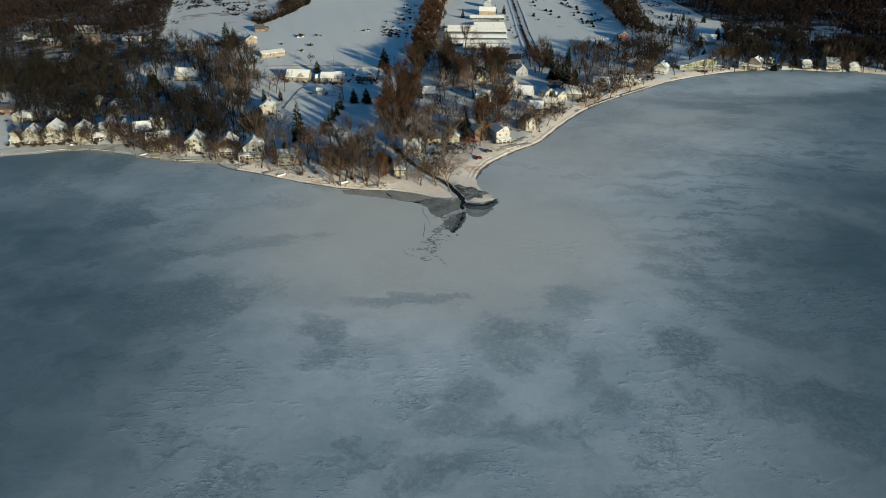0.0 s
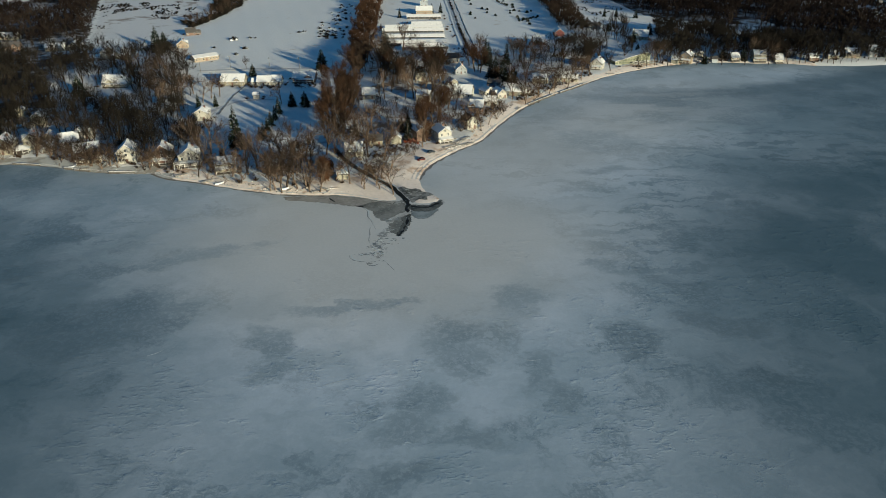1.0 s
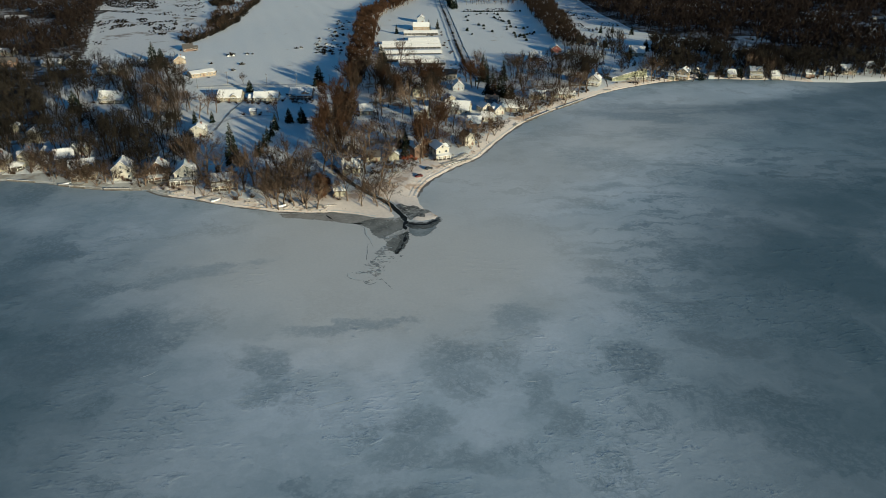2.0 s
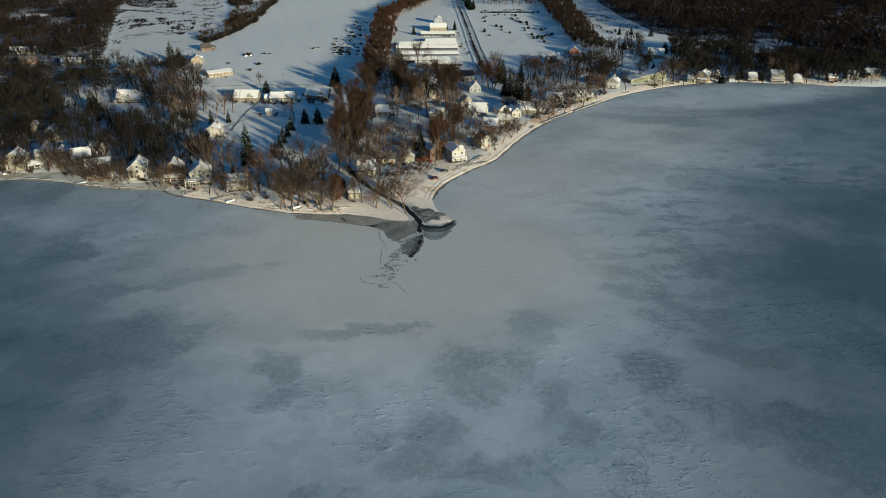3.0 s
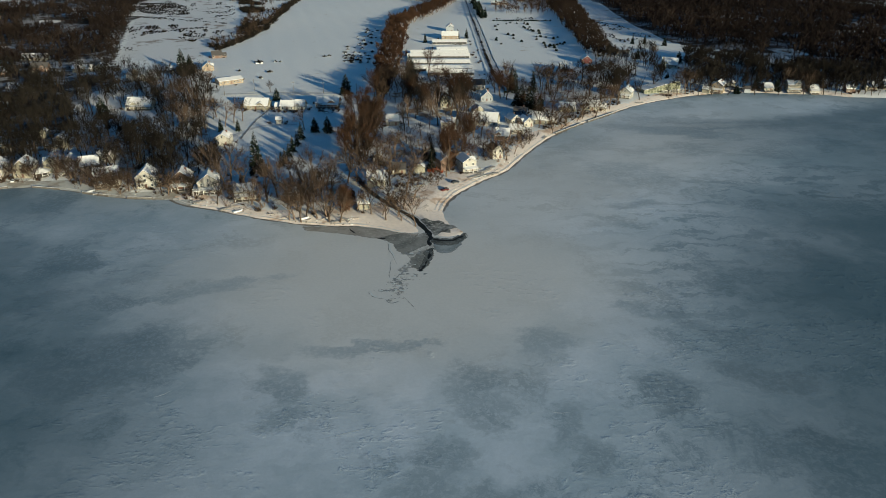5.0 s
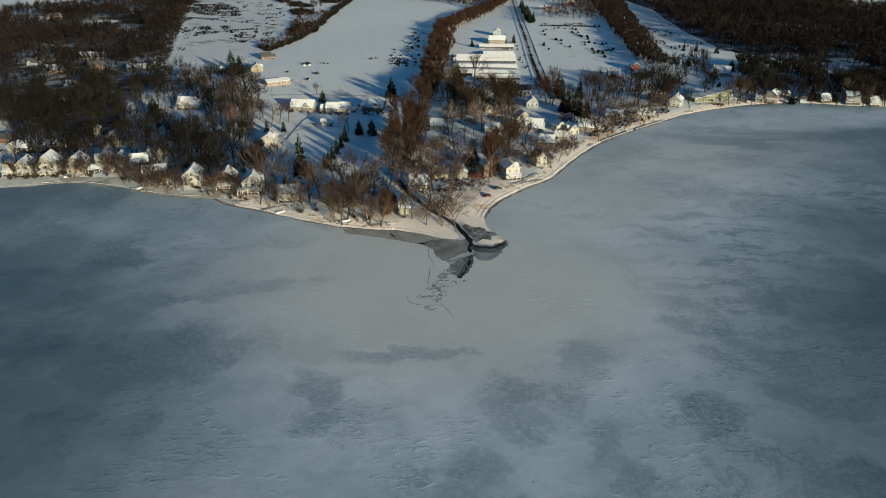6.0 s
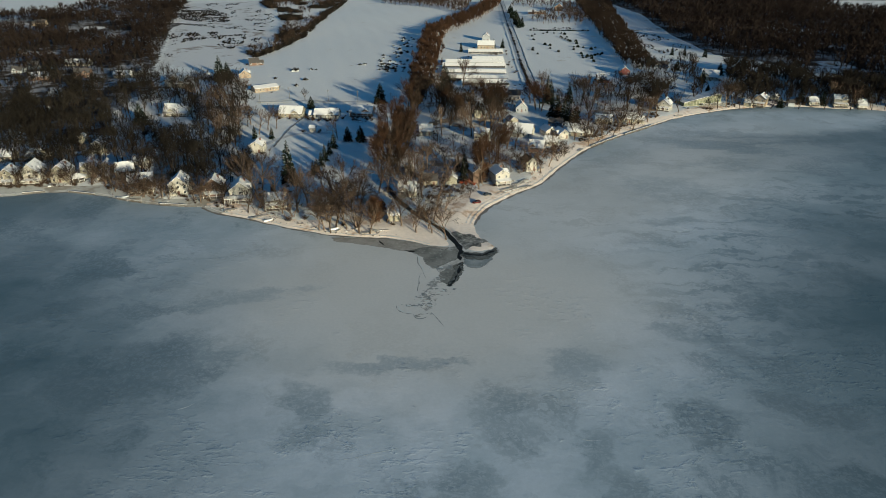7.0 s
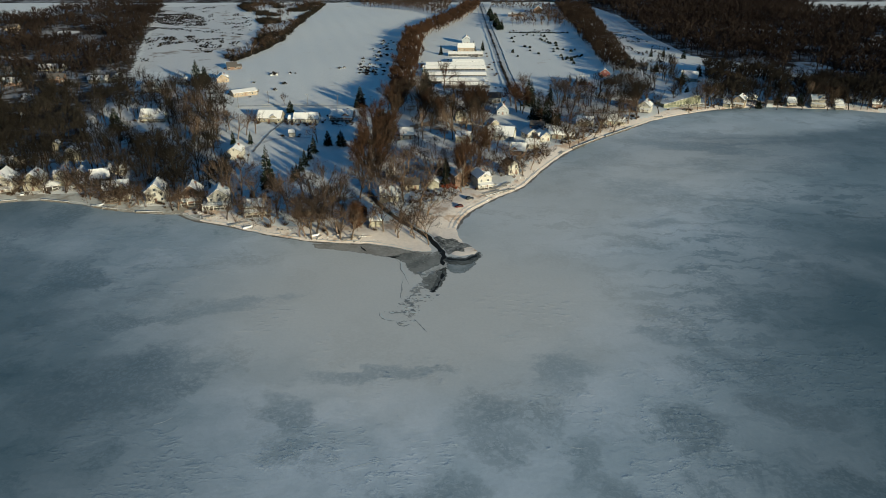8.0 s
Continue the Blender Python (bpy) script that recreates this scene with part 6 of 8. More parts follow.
house(-364.6, 658.4, 17.8, 8.0, 1, 0, "blue", "side", wing=1, pitch=0.9, bare=True, name="house")
house(-336.7, 678.6, 22.0, 9.0, 1, 0, "cream", "side", gable=1, pitch=0.6, name="house")
house(-271.9, 624.4, 16.1, 8.0, 1, 0, "beige", "side", gable=1, pitch=0.7, name="house")
house(-515.0, 953.4, 13.4, 8.0, 1.5, 0, "tan", "side", wing=-1, bare=True, pitch=0.8, name="house")
house(-126.6, 340.6, 8.8, 10.0, 2, 8, "white", "front", gable=1, pitch=0.85, chimney=False, name="house")
house(-108.8, 337.4, 9.4, 9.0, 2, 8, "brown", "front", pitch=0.8, porch="front", name="house")
house(-94.8, 332.5, 10.0, 9.5, 2, 10, "white", "front", gable=1, pitch=0.75, porch="front", balcony=True, name="house")
house(-181.6, 496.4, 16.4, 11.0, 1, 0, "cream", "side", gable=-1, pitch=0.8, porch="front", name="house")
house(-204.2, 583.9, 14.6, 11.0, 1, 0, "beige", "side", gable=-1, pitch=0.9, name="house")
house(-194.9, 611.6, 9.5, 7.6, 1, 0, "white", "side", wing=-1, pitch=0.6, name="house")
house(-168.3, 623.6, 9.5, 11.4, 1, 16, "tan", "front", gable=1, pitch=0.7, name="house")
house(-138.6, 570.7, 19.0, 10.0, 1, 32, "tan", "side", pitch=0.3, chimney=False, name="barn", label="long low tan farm barn with snow on its roof")
house(-173.1, 676.5, 8.8, 7.5, 1, 16, "brown", "side", wing=1, bare=True, pitch=0.9, name="house")
house(-106.0, 410.4, 8.1, 9.8, 1.5, 0, "white", "front", gable=1, pitch=0.6, name="house")
house(-101.7, 491.7, 16.2, 11.0, 1, -6, "beige", "side", gable=1, pitch=0.7, name="house")
house(-80.4, 487.4, 9.5, 7.6, 1, -6, "white", "side", wing=-1, pitch=0.8, name="house")
house(-71.9, 487.6, 6.5, 7.5, 1, -6, "white", "side", gable=-1, pitch=0.9, name="house")
house(-53.6, 494.2, 15.3, 11.0, 1, -6, "brown", "side", gable=1, pitch=0.6, porch="front", name="house")
house(-80.5, 449.8, 3.7, 3.4, 1, 0, "white", "side", chimney=False, windows=False, name="shed")
house(-16.1, 368.9, 4.4, 4.0, 1.5, 0, "white", "front", chimney=False, windows=False, name="shed")
house(-15.5, 337.9, 8.6, 7.5, 1, 0, "cream", "side", gable=-1, pitch=0.9, name="house")
house(-4.8, 354.2, 7.4, 7.5, 1, 0, "beige", "side", bare=True, pitch=0.6, name="house")
house(6.1, 355.9, 5.3, 7.0, 1, 0, "cream", "front", chimney=False, windows=False, name="shed")
house(18.6, 358.6, 5.3, 7.0, 2, 18, "brown", "front", chimney=False, windows=False, name="shed")
house(-8.7, 442.9, 7.9, 7.5, 1, 0, "cream", "side", pitch=0.9, name="house")
house(25.9, 432.4, 8.3, 7.5, 1.5, -18, "cream", "side", gable=1, pitch=0.6, name="house")
house(26.6, 490.0, 7.2, 8.7, 2, 0, "cream", "front", gable=1, pitch=0.7, name="house")
house(-20.1, 308.1, 5.1, 7.5, 1, 0, "cream", "side", chimney=False, windows=False, name="shed")
house(-75.8, 322.4, 9.5, 8.0, 1.5, 10, "cream", "side", pitch=0.6, porch="front", name="house")
house(-54.4, 320.4, 8.3, 7.5, 1, 0, "brown", "side", gable=-1, pitch=0.9, name="house")
house(30.4, 356.4, 7.4, 8.9, 2, 18, "white", "front", gable=1, pitch=0.6, porch="front", name="house")
house(47.7, 376.3, 6.2, 7.4, 2.0, 18, "white", "front", bare=True, pitch=0.7, name="house")
house(50.1, 443.2, 15.8, 11.0, 1, -18, "white", "side", gable=-1, pitch=0.8, name="house")
house(56.3, 409.9, 8.6, 7.5, 1, -18, "brown", "side", gable=-1, pitch=0.9, name="house")
house(66.3, 422.4, 7.6, 7.5, 1, -18, "white", "side", pitch=0.6, name="house")
house(67.6, 444.9, 7.3, 8.8, 1, 18, "white", "front", gable=1, pitch=0.7, name="house")
house(74.8, 438.7, 7.2, 8.7, 1, 18, "white", "front", gable=-1, pitch=0.8, name="house")
house(85.4, 443.9, 10.7, 8.5, 1, -18, "beige", "side", wing=1, pitch=0.9, name="house")
house(75.5, 464.2, 8.3, 7.5, 1, -18, "blue", "side", gable=1, pitch=0.6, bare=True, name="house")
house(47.2, 470.5, 5.6, 7.0, 1, 18, "cream", "front", chimney=False, windows=False, name="house")
house(55.2, 540.1, 8.8, 7.5, 1.5, 0, "white", "side", wing=-1, bare=True, pitch=0.8, name="house")
house(56.8, 503.7, 8.2, 9.8, 1, 0, "grey", "front", gable=-1, pitch=0.9, name="house")
house(108.9, 473.9, 10.8, 8.6, 1, -18, "beige", "side", gable=1, pitch=0.6, name="house")
house(125.7, 477.2, 10.9, 8.7, 1, -18, "cream", "side", wing=1, pitch=0.7, name="house")
house(160.0, 510.9, 8.7, 10.4, 1.5, -28, "white", "front", gable=-1, pitch=0.8, porch="front", name="house")
pavilion(191.0, 522.5, 14)
house(225.1, 524.3, 5.0, 4.5, 1, -34, "cream", "side", chimney=False, windows=False, name="shed")
house(235.4, 527.0, 7.8, 9.3, 2.0, -37, "tan", "front", gable=1, pitch=0.7, porch="front", name="house")
house(250.7, 538.9, 4.6, 4.1, 1, -40, "white", "front", chimney=False, windows=False, name="shed")
house(257.2, 526.5, 4.5, 4.1, 1, -3, "grey", "side", chimney=False, windows=False, bare=True, name="shed")
house(273.8, 528.5, 6.3, 7.5, 1, -6, "cream", "side", pitch=0.6, porch="front", name="house")
house(291.1, 523.8, 9.3, 7.5, 2, -9, "beige", "side", gable=1, pitch=0.7, porch="front", name="house")
house(305.6, 520.6, 5.8, 7.5, 1, -12, "white", "side", chimney=False, windows=False, porch="front", name="house")
house(331.0, 579.0, 5.2, 7.5, 1, -15, "cream", "side", chimney=False, windows=False, name="shed")
house(302.0, 591.1, 3.9, 3.5, 1, -18, "white", "side", chimney=False, windows=False, name="shed")
house(315.9, 598.4, 4.6, 4.1, 1, -21, "grey", "side", chimney=False, windows=False, name="shed")
house(319.6, 583.0, 5.8, 7.5, 1, -24, "beige", "side", chimney=False, windows=False, name="house")
house(230.3, 617.9, 13.6, 10.9, 1, -27, "cream", "side", gable=-1, pitch=0.9, name="house")
house(205.3, 671.8, 10.4, 8.3, 1, -30, "blue", "side", wing=-1, pitch=0.6, bare=True, name="house")
house(322.8, 542.0, 5.5, 7.5, 1, -33, "grey", "side", chimney=False, windows=False, name="shed")
house(135.4, 604.0, 9.9, 10.0, 1, -5, "red", "side", chimney=False, name="barn", label="red painted farm barn with a snowy roof", porch="")
house(161.2, 638.5, 8.9, 11.6, 1, -5, "red", "front", chimney=False, name="barn", label="red painted farm barn with a snowy roof", porch="")
house(164.3, 610.1, 9.1, 11.8, 1, -5, "blue", "front", chimney=False, name="barn", label="blue painted farm barn with a snowy roof", porch="")
house(140.4, 1089.3, 24.0, 9.0, 1, -5, "brown", "side", chimney=False, pitch=0.35, name="barn", label="long low brown farm shed with a snowy roof", porch="")
house(180.1, 1139.0, 14.0, 12.0, 2, -5, "brown", "front", chimney=False, name="barn", label="brown painted farm barn with a snowy roof", porch="")
house(48.0, 776.5, 17.4, 10.0, 1.4, -5, "tan", "side", chimney=False, name="barn", label="tan painted farm barn with a snowy roof", porch="")
house(-217.8, 580.7, 4.0, 5.2, 2, -5, "white", "front", chimney=False, name="barn", label="white painted farm barn with a snowy roof", porch="")
house(333.5, 585.6, 7.3, 7.3, 1, -12, "cream", "side", chimney=True, name="house")
house(347.2, 563.9, 6.2, 6.2, 1, -12, "grey", "side", chimney=False, name="house")
house(351.4, 524.3, 7.9, 7.9, 1, -12, "beige", "side", chimney=True, name="house")
house(368.8, 527.4, 11.0, 10.0, 1, -12, "beige", "side", chimney=True, name="house")
house(387.8, 529.9, 7.2, 7.2, 2, -12, "grey", "side", chimney=True, name="house")
house(400.2, 525.5, 10.3, 10.0, 1, -12, "cream", "side", chimney=True, name="house")
house(411.4, 524.8, 7.3, 7.3, 1, -12, "white", "side", chimney=True, name="house")
house(422.6, 568.0, 9.9, 9.9, 1, -12, "beige", "side", chimney=True, name="house")
house(323.7, 536.3, 7.8, 7.8, 1, -12, "grey", "side", chimney=True, name="house")
house(332.3, 518.1, 6.7, 6.7, 1, -12, "brown", "side", chimney=False, name="house")
house(483.2, 711.1, 6.7, 6.7, 1, -12, "white", "front", chimney=False, name="house")
house(492.1, 703.3, 8.0, 8.0, 1, -12, "white", "side", chimney=True, name="house")
house(507.7, 700.6, 6.7, 6.7, 1, -12, "grey", "side", chimney=False, name="house")
house(543.9, 788.1, 6.7, 6.7, 1, -12, "white", "front", chimney=False, name="house")
house(567.5, 785.0, 6.8, 6.8, 1, -12, "white", "front", chimney=False, name="house")
house(498.6, 644.6, 6.3, 6.3, 1, -12, "white", "side", chimney=False, name="house")
# grey walls stand in for the shaded side of a white house
house(51.0, 829.4, 8.0, 12.0, 1.8, -5, "grey", "front", chimney=True, name="house", label="tall white farmhouse behind the greenhouses, painted grey for shade")
house(-213.1, 581.2, 4.5, 4.5, 3, 0, "tan", "front", chimney=False, name="tower", label="tan square tower beside a barn", windows=False)
greenhouse(45.6, 743.5, 35.0, 10.0, -2)
greenhouse(45.4, 700.0, 29.2, 20.0, 1)
greenhouse(32.2, 682.5, 54.5, 13.0, -2)
greenhouse(30.6, 666.0, 57.0, 12.5, -2)
greenhouse(29.5, 637.0, 55.0, 22.0, -2)
greenhouse(32.0, 611.0, 49.5, 21.0, -1)
greenhouse(37.0, 592.0, 39.0, 15.0, 0)
tree(-44.7, 297.5, 8, 19.3)
tree(-40.1, 296.3, 3, 17.9)
tree(-35.8, 297.6, 2, 18.6)
tree(-48.2, 310.4, 3, 19.3)
tree(-43.7, 313.2, 0, 21.3)
tree(-36.6, 314.7, 8, 20.7)
tree(-65.4, 308.8, 2, 16.1)
tree(-71.3, 312.8, 0, 15.1)
tree(-11.3, 298.0, 3, 13.6)
tree(-4.6, 296.8, 0, 14.1)
tree(-9.2, 309.7, 8, 16.6)
tree(-2.3, 307.1, 3, 15.8)
tree(150.3, 509.3, 9, 22.5)
tree(133.6, 510.7, 8, 18.0)
tree(175.4, 556.9, 8, 20.4)
tree(143.0, 516.0, 8, 16.9)
tree(164.5, 524.9, 8, 21.1)
tree(165.8, 545.8, 9, 21.4)
tree(154.5, 516.8, 9, 18.2)
tree(144.5, 516.5, 8, 18.2)
tree(106.3, 505.5, 8, 21.8)
tree(155.0, 513.2, 9, 20.9)
tree(39.2, 474.6, 8, 24.0)
tree(39.9, 491.6, 9, 24.0)
tree(10.6, 476.2, 9, 23.7)
tree(41.6, 473.0, 9, 23.4)
tree(4.1, 501.0, 8, 24.0)
tree(32.6, 454.6, 8, 24.0)
tree(2.6, 489.5, 9, 22.9)
tree(14.3, 479.0, 8, 24.0)
tree(-1.6, 504.2, 9, 24.0)
tree(37.8, 508.8, 8, 24.0)
tree(35.5, 495.7, 8, 24.0)
tree(1.7, 485.4, 8, 24.0)
tree(-196.7, 543.2, 8, 24.0)
tree(-187.0, 535.9, 9, 24.0)
tree(-182.7, 549.3, 8, 24.0)
tree(-168.7, 540.1, 9, 24.0)
tree(-164.2, 549.7, 8, 24.0)
tree(-161.2, 559.6, 9, 21.6)
tree(-161.4, 580.3, 8, 17.8)
tree(-213.8, 548.6, 9, 24.0)
tree(-220.4, 579.0, 8, 22.9)
tree(43.0, 386.7, 2, 13.3)
tree(48.3, 391.8, 0, 14.8)
tree(65.3, 411.4, 0, 14.1)
tree(38.0, 372.1, 4, 12.9)
tree(81.9, 431.6, 3, 17.0)
tree(89.3, 437.9, 0, 15.0)
tree(34.1, 372.1, 2, 16.1)
tree(43.8, 411.0, 9, 17.5)
tree(-29.8, 360.1, 6, 24.0)
tree(-34.1, 382.4, 7, 24.0)
tree(-28.2, 386.5, 6, 24.0)
tree(-32.9, 407.4, 7, 24.0)
tree(-28.3, 416.5, 6, 24.0)
tree(-27.0, 440.8, 7, 24.0)
tree(-25.4, 462.1, 6, 24.0)
tree(-22.0, 485.5, 7, 24.0)
tree(-20.7, 511.1, 6, 24.0)
tree(-23.5, 371.1, 7, 22.4)
tree(-32.3, 435.6, 6, 24.0)
tree(-219.4, 346.6, 8, 14.0)
tree(-209.2, 346.8, 9, 15.2)
tree(-195.0, 350.4, 8, 15.1)
tree(-184.7, 350.6, 9, 14.9)
tree(-175.0, 350.7, 8, 15.5)
tree(-163.1, 345.9, 9, 15.8)
tree(-148.7, 339.7, 8, 16.0)
tree(-133.6, 333.6, 9, 14.4)
tree(-116.8, 329.3, 8, 15.2)
tree(-101.1, 323.6, 9, 13.1)
tree(-87.5, 315.3, 8, 15.6)
tree(167.2, 501.8, 8, 17.6)
tree(186.0, 529.1, 9, 18.5)
tree(199.8, 515.6, 8, 16.5)
tree(211.9, 526.1, 9, 20.6)
tree(216.8, 517.6, 8, 15.8)
tree(227.7, 519.5, 9, 14.1)
tree(239.3, 518.1, 8, 15.1)
tree(251.9, 523.5, 9, 17.3)
tree(259.1, 516.8, 8, 14.3)
tree(268.9, 527.3, 9, 16.6)
tree(276.6, 515.4, 8, 14.5)
tree(288.0, 524.2, 9, 17.8)
tree(294.9, 514.1, 8, 15.7)
tree(306.2, 524.6, 9, 18.0)
tree(310.4, 514.4, 8, 16.9)
tree(191.4, 508.7, 8, 11.7)
tree(2.9, 287.3, 0, 16.2)
tree(-3.1, 292.6, 3, 15.4)
tree(-9.9, 293.1, 3, 15.9)
tree(-16.6, 299.1, 0, 15.6)
tree(-22.8, 302.9, 3, 13.6)
tree(-29.6, 292.1, 0, 16.5)
tree(-34.3, 292.7, 1, 19.2)
tree(-46.6, 293.7, 0, 17.7)
tree(-49.9, 296.1, 3, 16.8)
tree(-51.9, 296.1, 1, 16.2)
tree(-44.9, 302.5, 0, 21.4)
tree(-49.4, 304.4, 3, 20.9)
tree(-29.7, 301.5, 6, 13.6)
tree(-27.8, 302.8, 7, 12.5)
tree(-29.1, 305.4, 6, 14.3)
tree(-66.9, 307.4, 2, 13.4)
tree(-79.7, 315.4, 3, 13.8)
tree(-83.0, 312.6, 4, 10.9)
tree(-64.4, 314.3, 1, 22.7)
tree(-61.2, 321.4, 3, 23.1)
tree(-87.7, 332.1, 3, 21.0)
tree(-94.1, 335.8, 5, 24.0)
tree(-77.3, 328.4, 0, 20.7)
tree(-87.7, 343.9, 0, 24.0)
tree(21.4, 354.0, 6, 23.1)
tree(24.0, 370.0, 7, 24.0)
tree(19.6, 366.3, 7, 20.9)
tree(33.4, 483.6, 6, 24.0)
tree(37.9, 499.2, 7, 24.0)
tree(30.9, 508.8, 6, 24.0)
tree(68.0, 516.3, 7, 21.6)
tree(70.4, 509.6, 6, 19.2)
tree(65.9, 526.7, 7, 22.0)
tree(18.9, 584.2, 6, 24.0)
tree(19.8, 345.7, 2, 14.5)
tree(14.6, 333.7, 4, 8.8)
tree(1.2, 438.8, 5, 20.3)
tree(7.1, 471.2, 5, 23.6)
tree(-6.7, 376.1, 1, 19.4)
tree(-9.0, 371.3, 0, 17.6)
tree(-8.6, 333.3, 0, 23.4)
tree(-0.4, 329.7, 3, 21.8)
tree(2.3, 315.3, 2, 16.8)
tree(-12.5, 329.5, 4, 20.3)
tree(6.9, 371.6, 2, 20.8)
tree(30.5, 386.5, 5, 19.9)
tree(32.5, 391.6, 1, 24.0)
tree(29.8, 404.2, 3, 24.0)
tree(30.5, 436.8, 1, 24.0)
tree(29.2, 463.2, 3, 24.0)
tree(19.3, 436.6, 5, 24.0)
tree(21.5, 446.8, 1, 22.6)
tree(89.0, 423.3, 3, 17.5)
tree(100.5, 438.1, 0, 17.0)
tree(95.7, 431.8, 2, 14.9)
tree(114.6, 453.9, 3, 15.7)
tree(122.7, 464.9, 0, 16.9)
tree(124.3, 459.5, 2, 14.3)
tree(108.9, 444.6, 1, 13.8)
tree(133.4, 473.7, 3, 16.4)
tree(138.7, 476.7, 0, 17.4)
tree(147.3, 487.3, 1, 18.6)
tree(-136.6, 331.3, 4, 12.5)
tree(-133.4, 333.6, 4, 12.5)
tree(-143.5, 335.0, 2, 14.2)
tree(-148.1, 338.1, 4, 13.4)
tree(-190.5, 348.8, 4, 10.9)
tree(-155.0, 342.8, 0, 13.6)
tree(-113.1, 327.9, 3, 13.6)
tree(-110.1, 329.4, 4, 13.3)
tree(-102.9, 328.0, 4, 12.0)
tree(-124.1, 467.3, 0, 16.2)
tree(-109.8, 453.7, 3, 17.6)
tree(-105.2, 457.8, 1, 15.7)
tree(-113.0, 444.3, 5, 17.3)
tree(-101.2, 537.7, 3, 10.0)
tree(-63.0, 435.1, 5, 16.7)
tree(-63.8, 336.3, 5, 13.5)
tree(-29.6, 357.5, 5, 14.0)
tree(-23.5, 362.0, 5, 18.8)
tree(44.6, 372.2, 0, 12.9)
tree(48.6, 367.7, 4, 14.4)
tree(53.7, 372.4, 3, 14.6)
tree(59.5, 382.0, 0, 13.9)
tree(65.7, 392.2, 4, 13.6)
tree(70.8, 400.6, 2, 12.4)
tree(-138.5, 440.0, 3, 24.0)
tree(-135.1, 453.2, 0, 24.0)
tree(-151.9, 466.8, 3, 24.0)
tree(-141.3, 489.3, 1, 24.0)
tree(-147.3, 536.8, 0, 20.7)
tree(-153.6, 505.1, 3, 24.0)
tree(-134.8, 421.6, 1, 22.4)
tree(-124.4, 440.2, 0, 21.1)
tree(-171.2, 504.8, 1, 19.9)
tree(-220.3, 348.3, 4, 9.2)
tree(-211.8, 348.4, 4, 9.8)
tree(-199.9, 350.3, 4, 10.4)
tree(-186.0, 351.4, 4, 10.2)
tree(-175.5, 352.4, 2, 10.8)
tree(-167.0, 348.4, 4, 12.0)
tree(-159.7, 341.9, 2, 11.7)
tree(-129.5, 331.4, 4, 9.3)
tree(23.5, 525.8, 1, 24.0)
tree(16.1, 484.7, 3, 24.0)
tree(2.8, 525.4, 1, 24.0)
tree(9.2, 543.8, 3, 24.0)
tree(-1.5, 553.1, 0, 24.0)
tree(81.3, 554.8, 3, 19.4)
tree(79.1, 564.7, 1, 18.8)
tree(103.7, 545.7, 3, 20.7)
tree(106.3, 536.5, 0, 22.6)
tree(109.4, 542.1, 1, 21.0)
tree(113.7, 531.2, 3, 19.8)
tree(123.4, 527.9, 0, 19.7)
tree(231.6, 661.2, 3, 14.9)
tree(207.2, 519.1, 3, 23.1)
tree(212.6, 522.7, 0, 19.6)
tree(206.9, 529.6, 1, 16.9)
tree(249.2, 589.2, 5, 15.8)
tree(260.8, 589.5, 3, 13.8)
tree(286.5, 531.2, 1, 17.9)
tree(301.8, 521.0, 4, 16.9)
tree(283.6, 579.3, 3, 12.7)
tree(36.4, 485, 6, 25.0)
tree(33, 480, 7, 23.0)
tree(6.3, 479, 7, 24.0)
tree(9.5, 476, 9, 22.0)
tree(17.2, 463, 6, 22.0)
tree(20, 466, 8, 21.0)
tree(71.2, 503, 7, 22.0)
tree(67.5, 507, 6, 21.0)
tree(39.2, 412, 7, 23.0)
tree(30.6, 388, 6, 24.0)
tree(27.5, 383, 7, 20.0)
tree(-21.5, 426, 6, 23.0)
tree(89.3, 429.5, 9, 15.0)
tree(101.3, 444, 8, 14.0)
tree(114.2, 457, 9, 15.0)
tree(126, 468.5, 8, 14.0)
tree(106.8, 541, 8, 18.0)
tree(128.5, 560, 9, 19.0)
tree(136, 552, 8, 20.0)
tree(152.4, 558, 9, 19.0)
tree(162.5, 551, 8, 18.0)
tree(145, 562, 9, 19.0)
tree(157, 572, 8, 18.0)
tree(118, 566, 8, 17.0)
tree(-44.8, 339.7, 0, 22.0)
tree(-39.1, 329.9, 3, 20.0)
tree(-29.4, 338.7, 0, 23.0)
tree(-25.5, 343.3, 3, 21.0)
tree(-18.2, 337.9, 0, 20.0)
tree(-51.4, 336.9, 3, 19.0)
tree(-14.4, 352.8, 0, 21.0)
tree(-150.2, 337.4, 4, 10.5)
tree(-146.0, 336.0, 4, 9.5)
tree(-142.4, 334.6, 4, 10.0)
tree(-168.0, 352.0, 3, 17.0)
tree(-165.5, 350.5, 0, 15.0)
tree(-152.1, 365.7, 8, 14.8)
tree(-157.3, 370.0, 9, 17.0)
tree(-164.2, 373.2, 8, 17.3)
tree(-148.8, 373.1, 9, 16.3)
tree(-170.6, 377.9, 8, 18.4)
tree(-156.7, 380.5, 9, 14.7)
tree(-163.0, 385.8, 8, 17.5)
tree(-145.5, 381.8, 9, 18.5)
tree(-176.8, 385.6, 8, 18.0)
tree(-167.5, 390.8, 9, 14.5)
tree(-153.5, 390.4, 8, 15.7)
tree(-149.4, 357.4, 9, 19.3)
evergreen(-76.2, 354.1, 23.0, 0, 0.72)
evergreen(-65.0, 370.4, 8.5, 1)
evergreen(-64.1, 379.9, 8.7, 1)
evergreen(-63.6, 388.9, 9.7, 1)
evergreen(-62.7, 400.4, 9.1, 1)
evergreen(-62.0, 413.6, 11.1, 1)
evergreen(-66.0, 365.8, 8.5, 1)
evergreen(-55.9, 429.0, 9.6, 2)
evergreen(-47.9, 428.0, 10.5, 2)
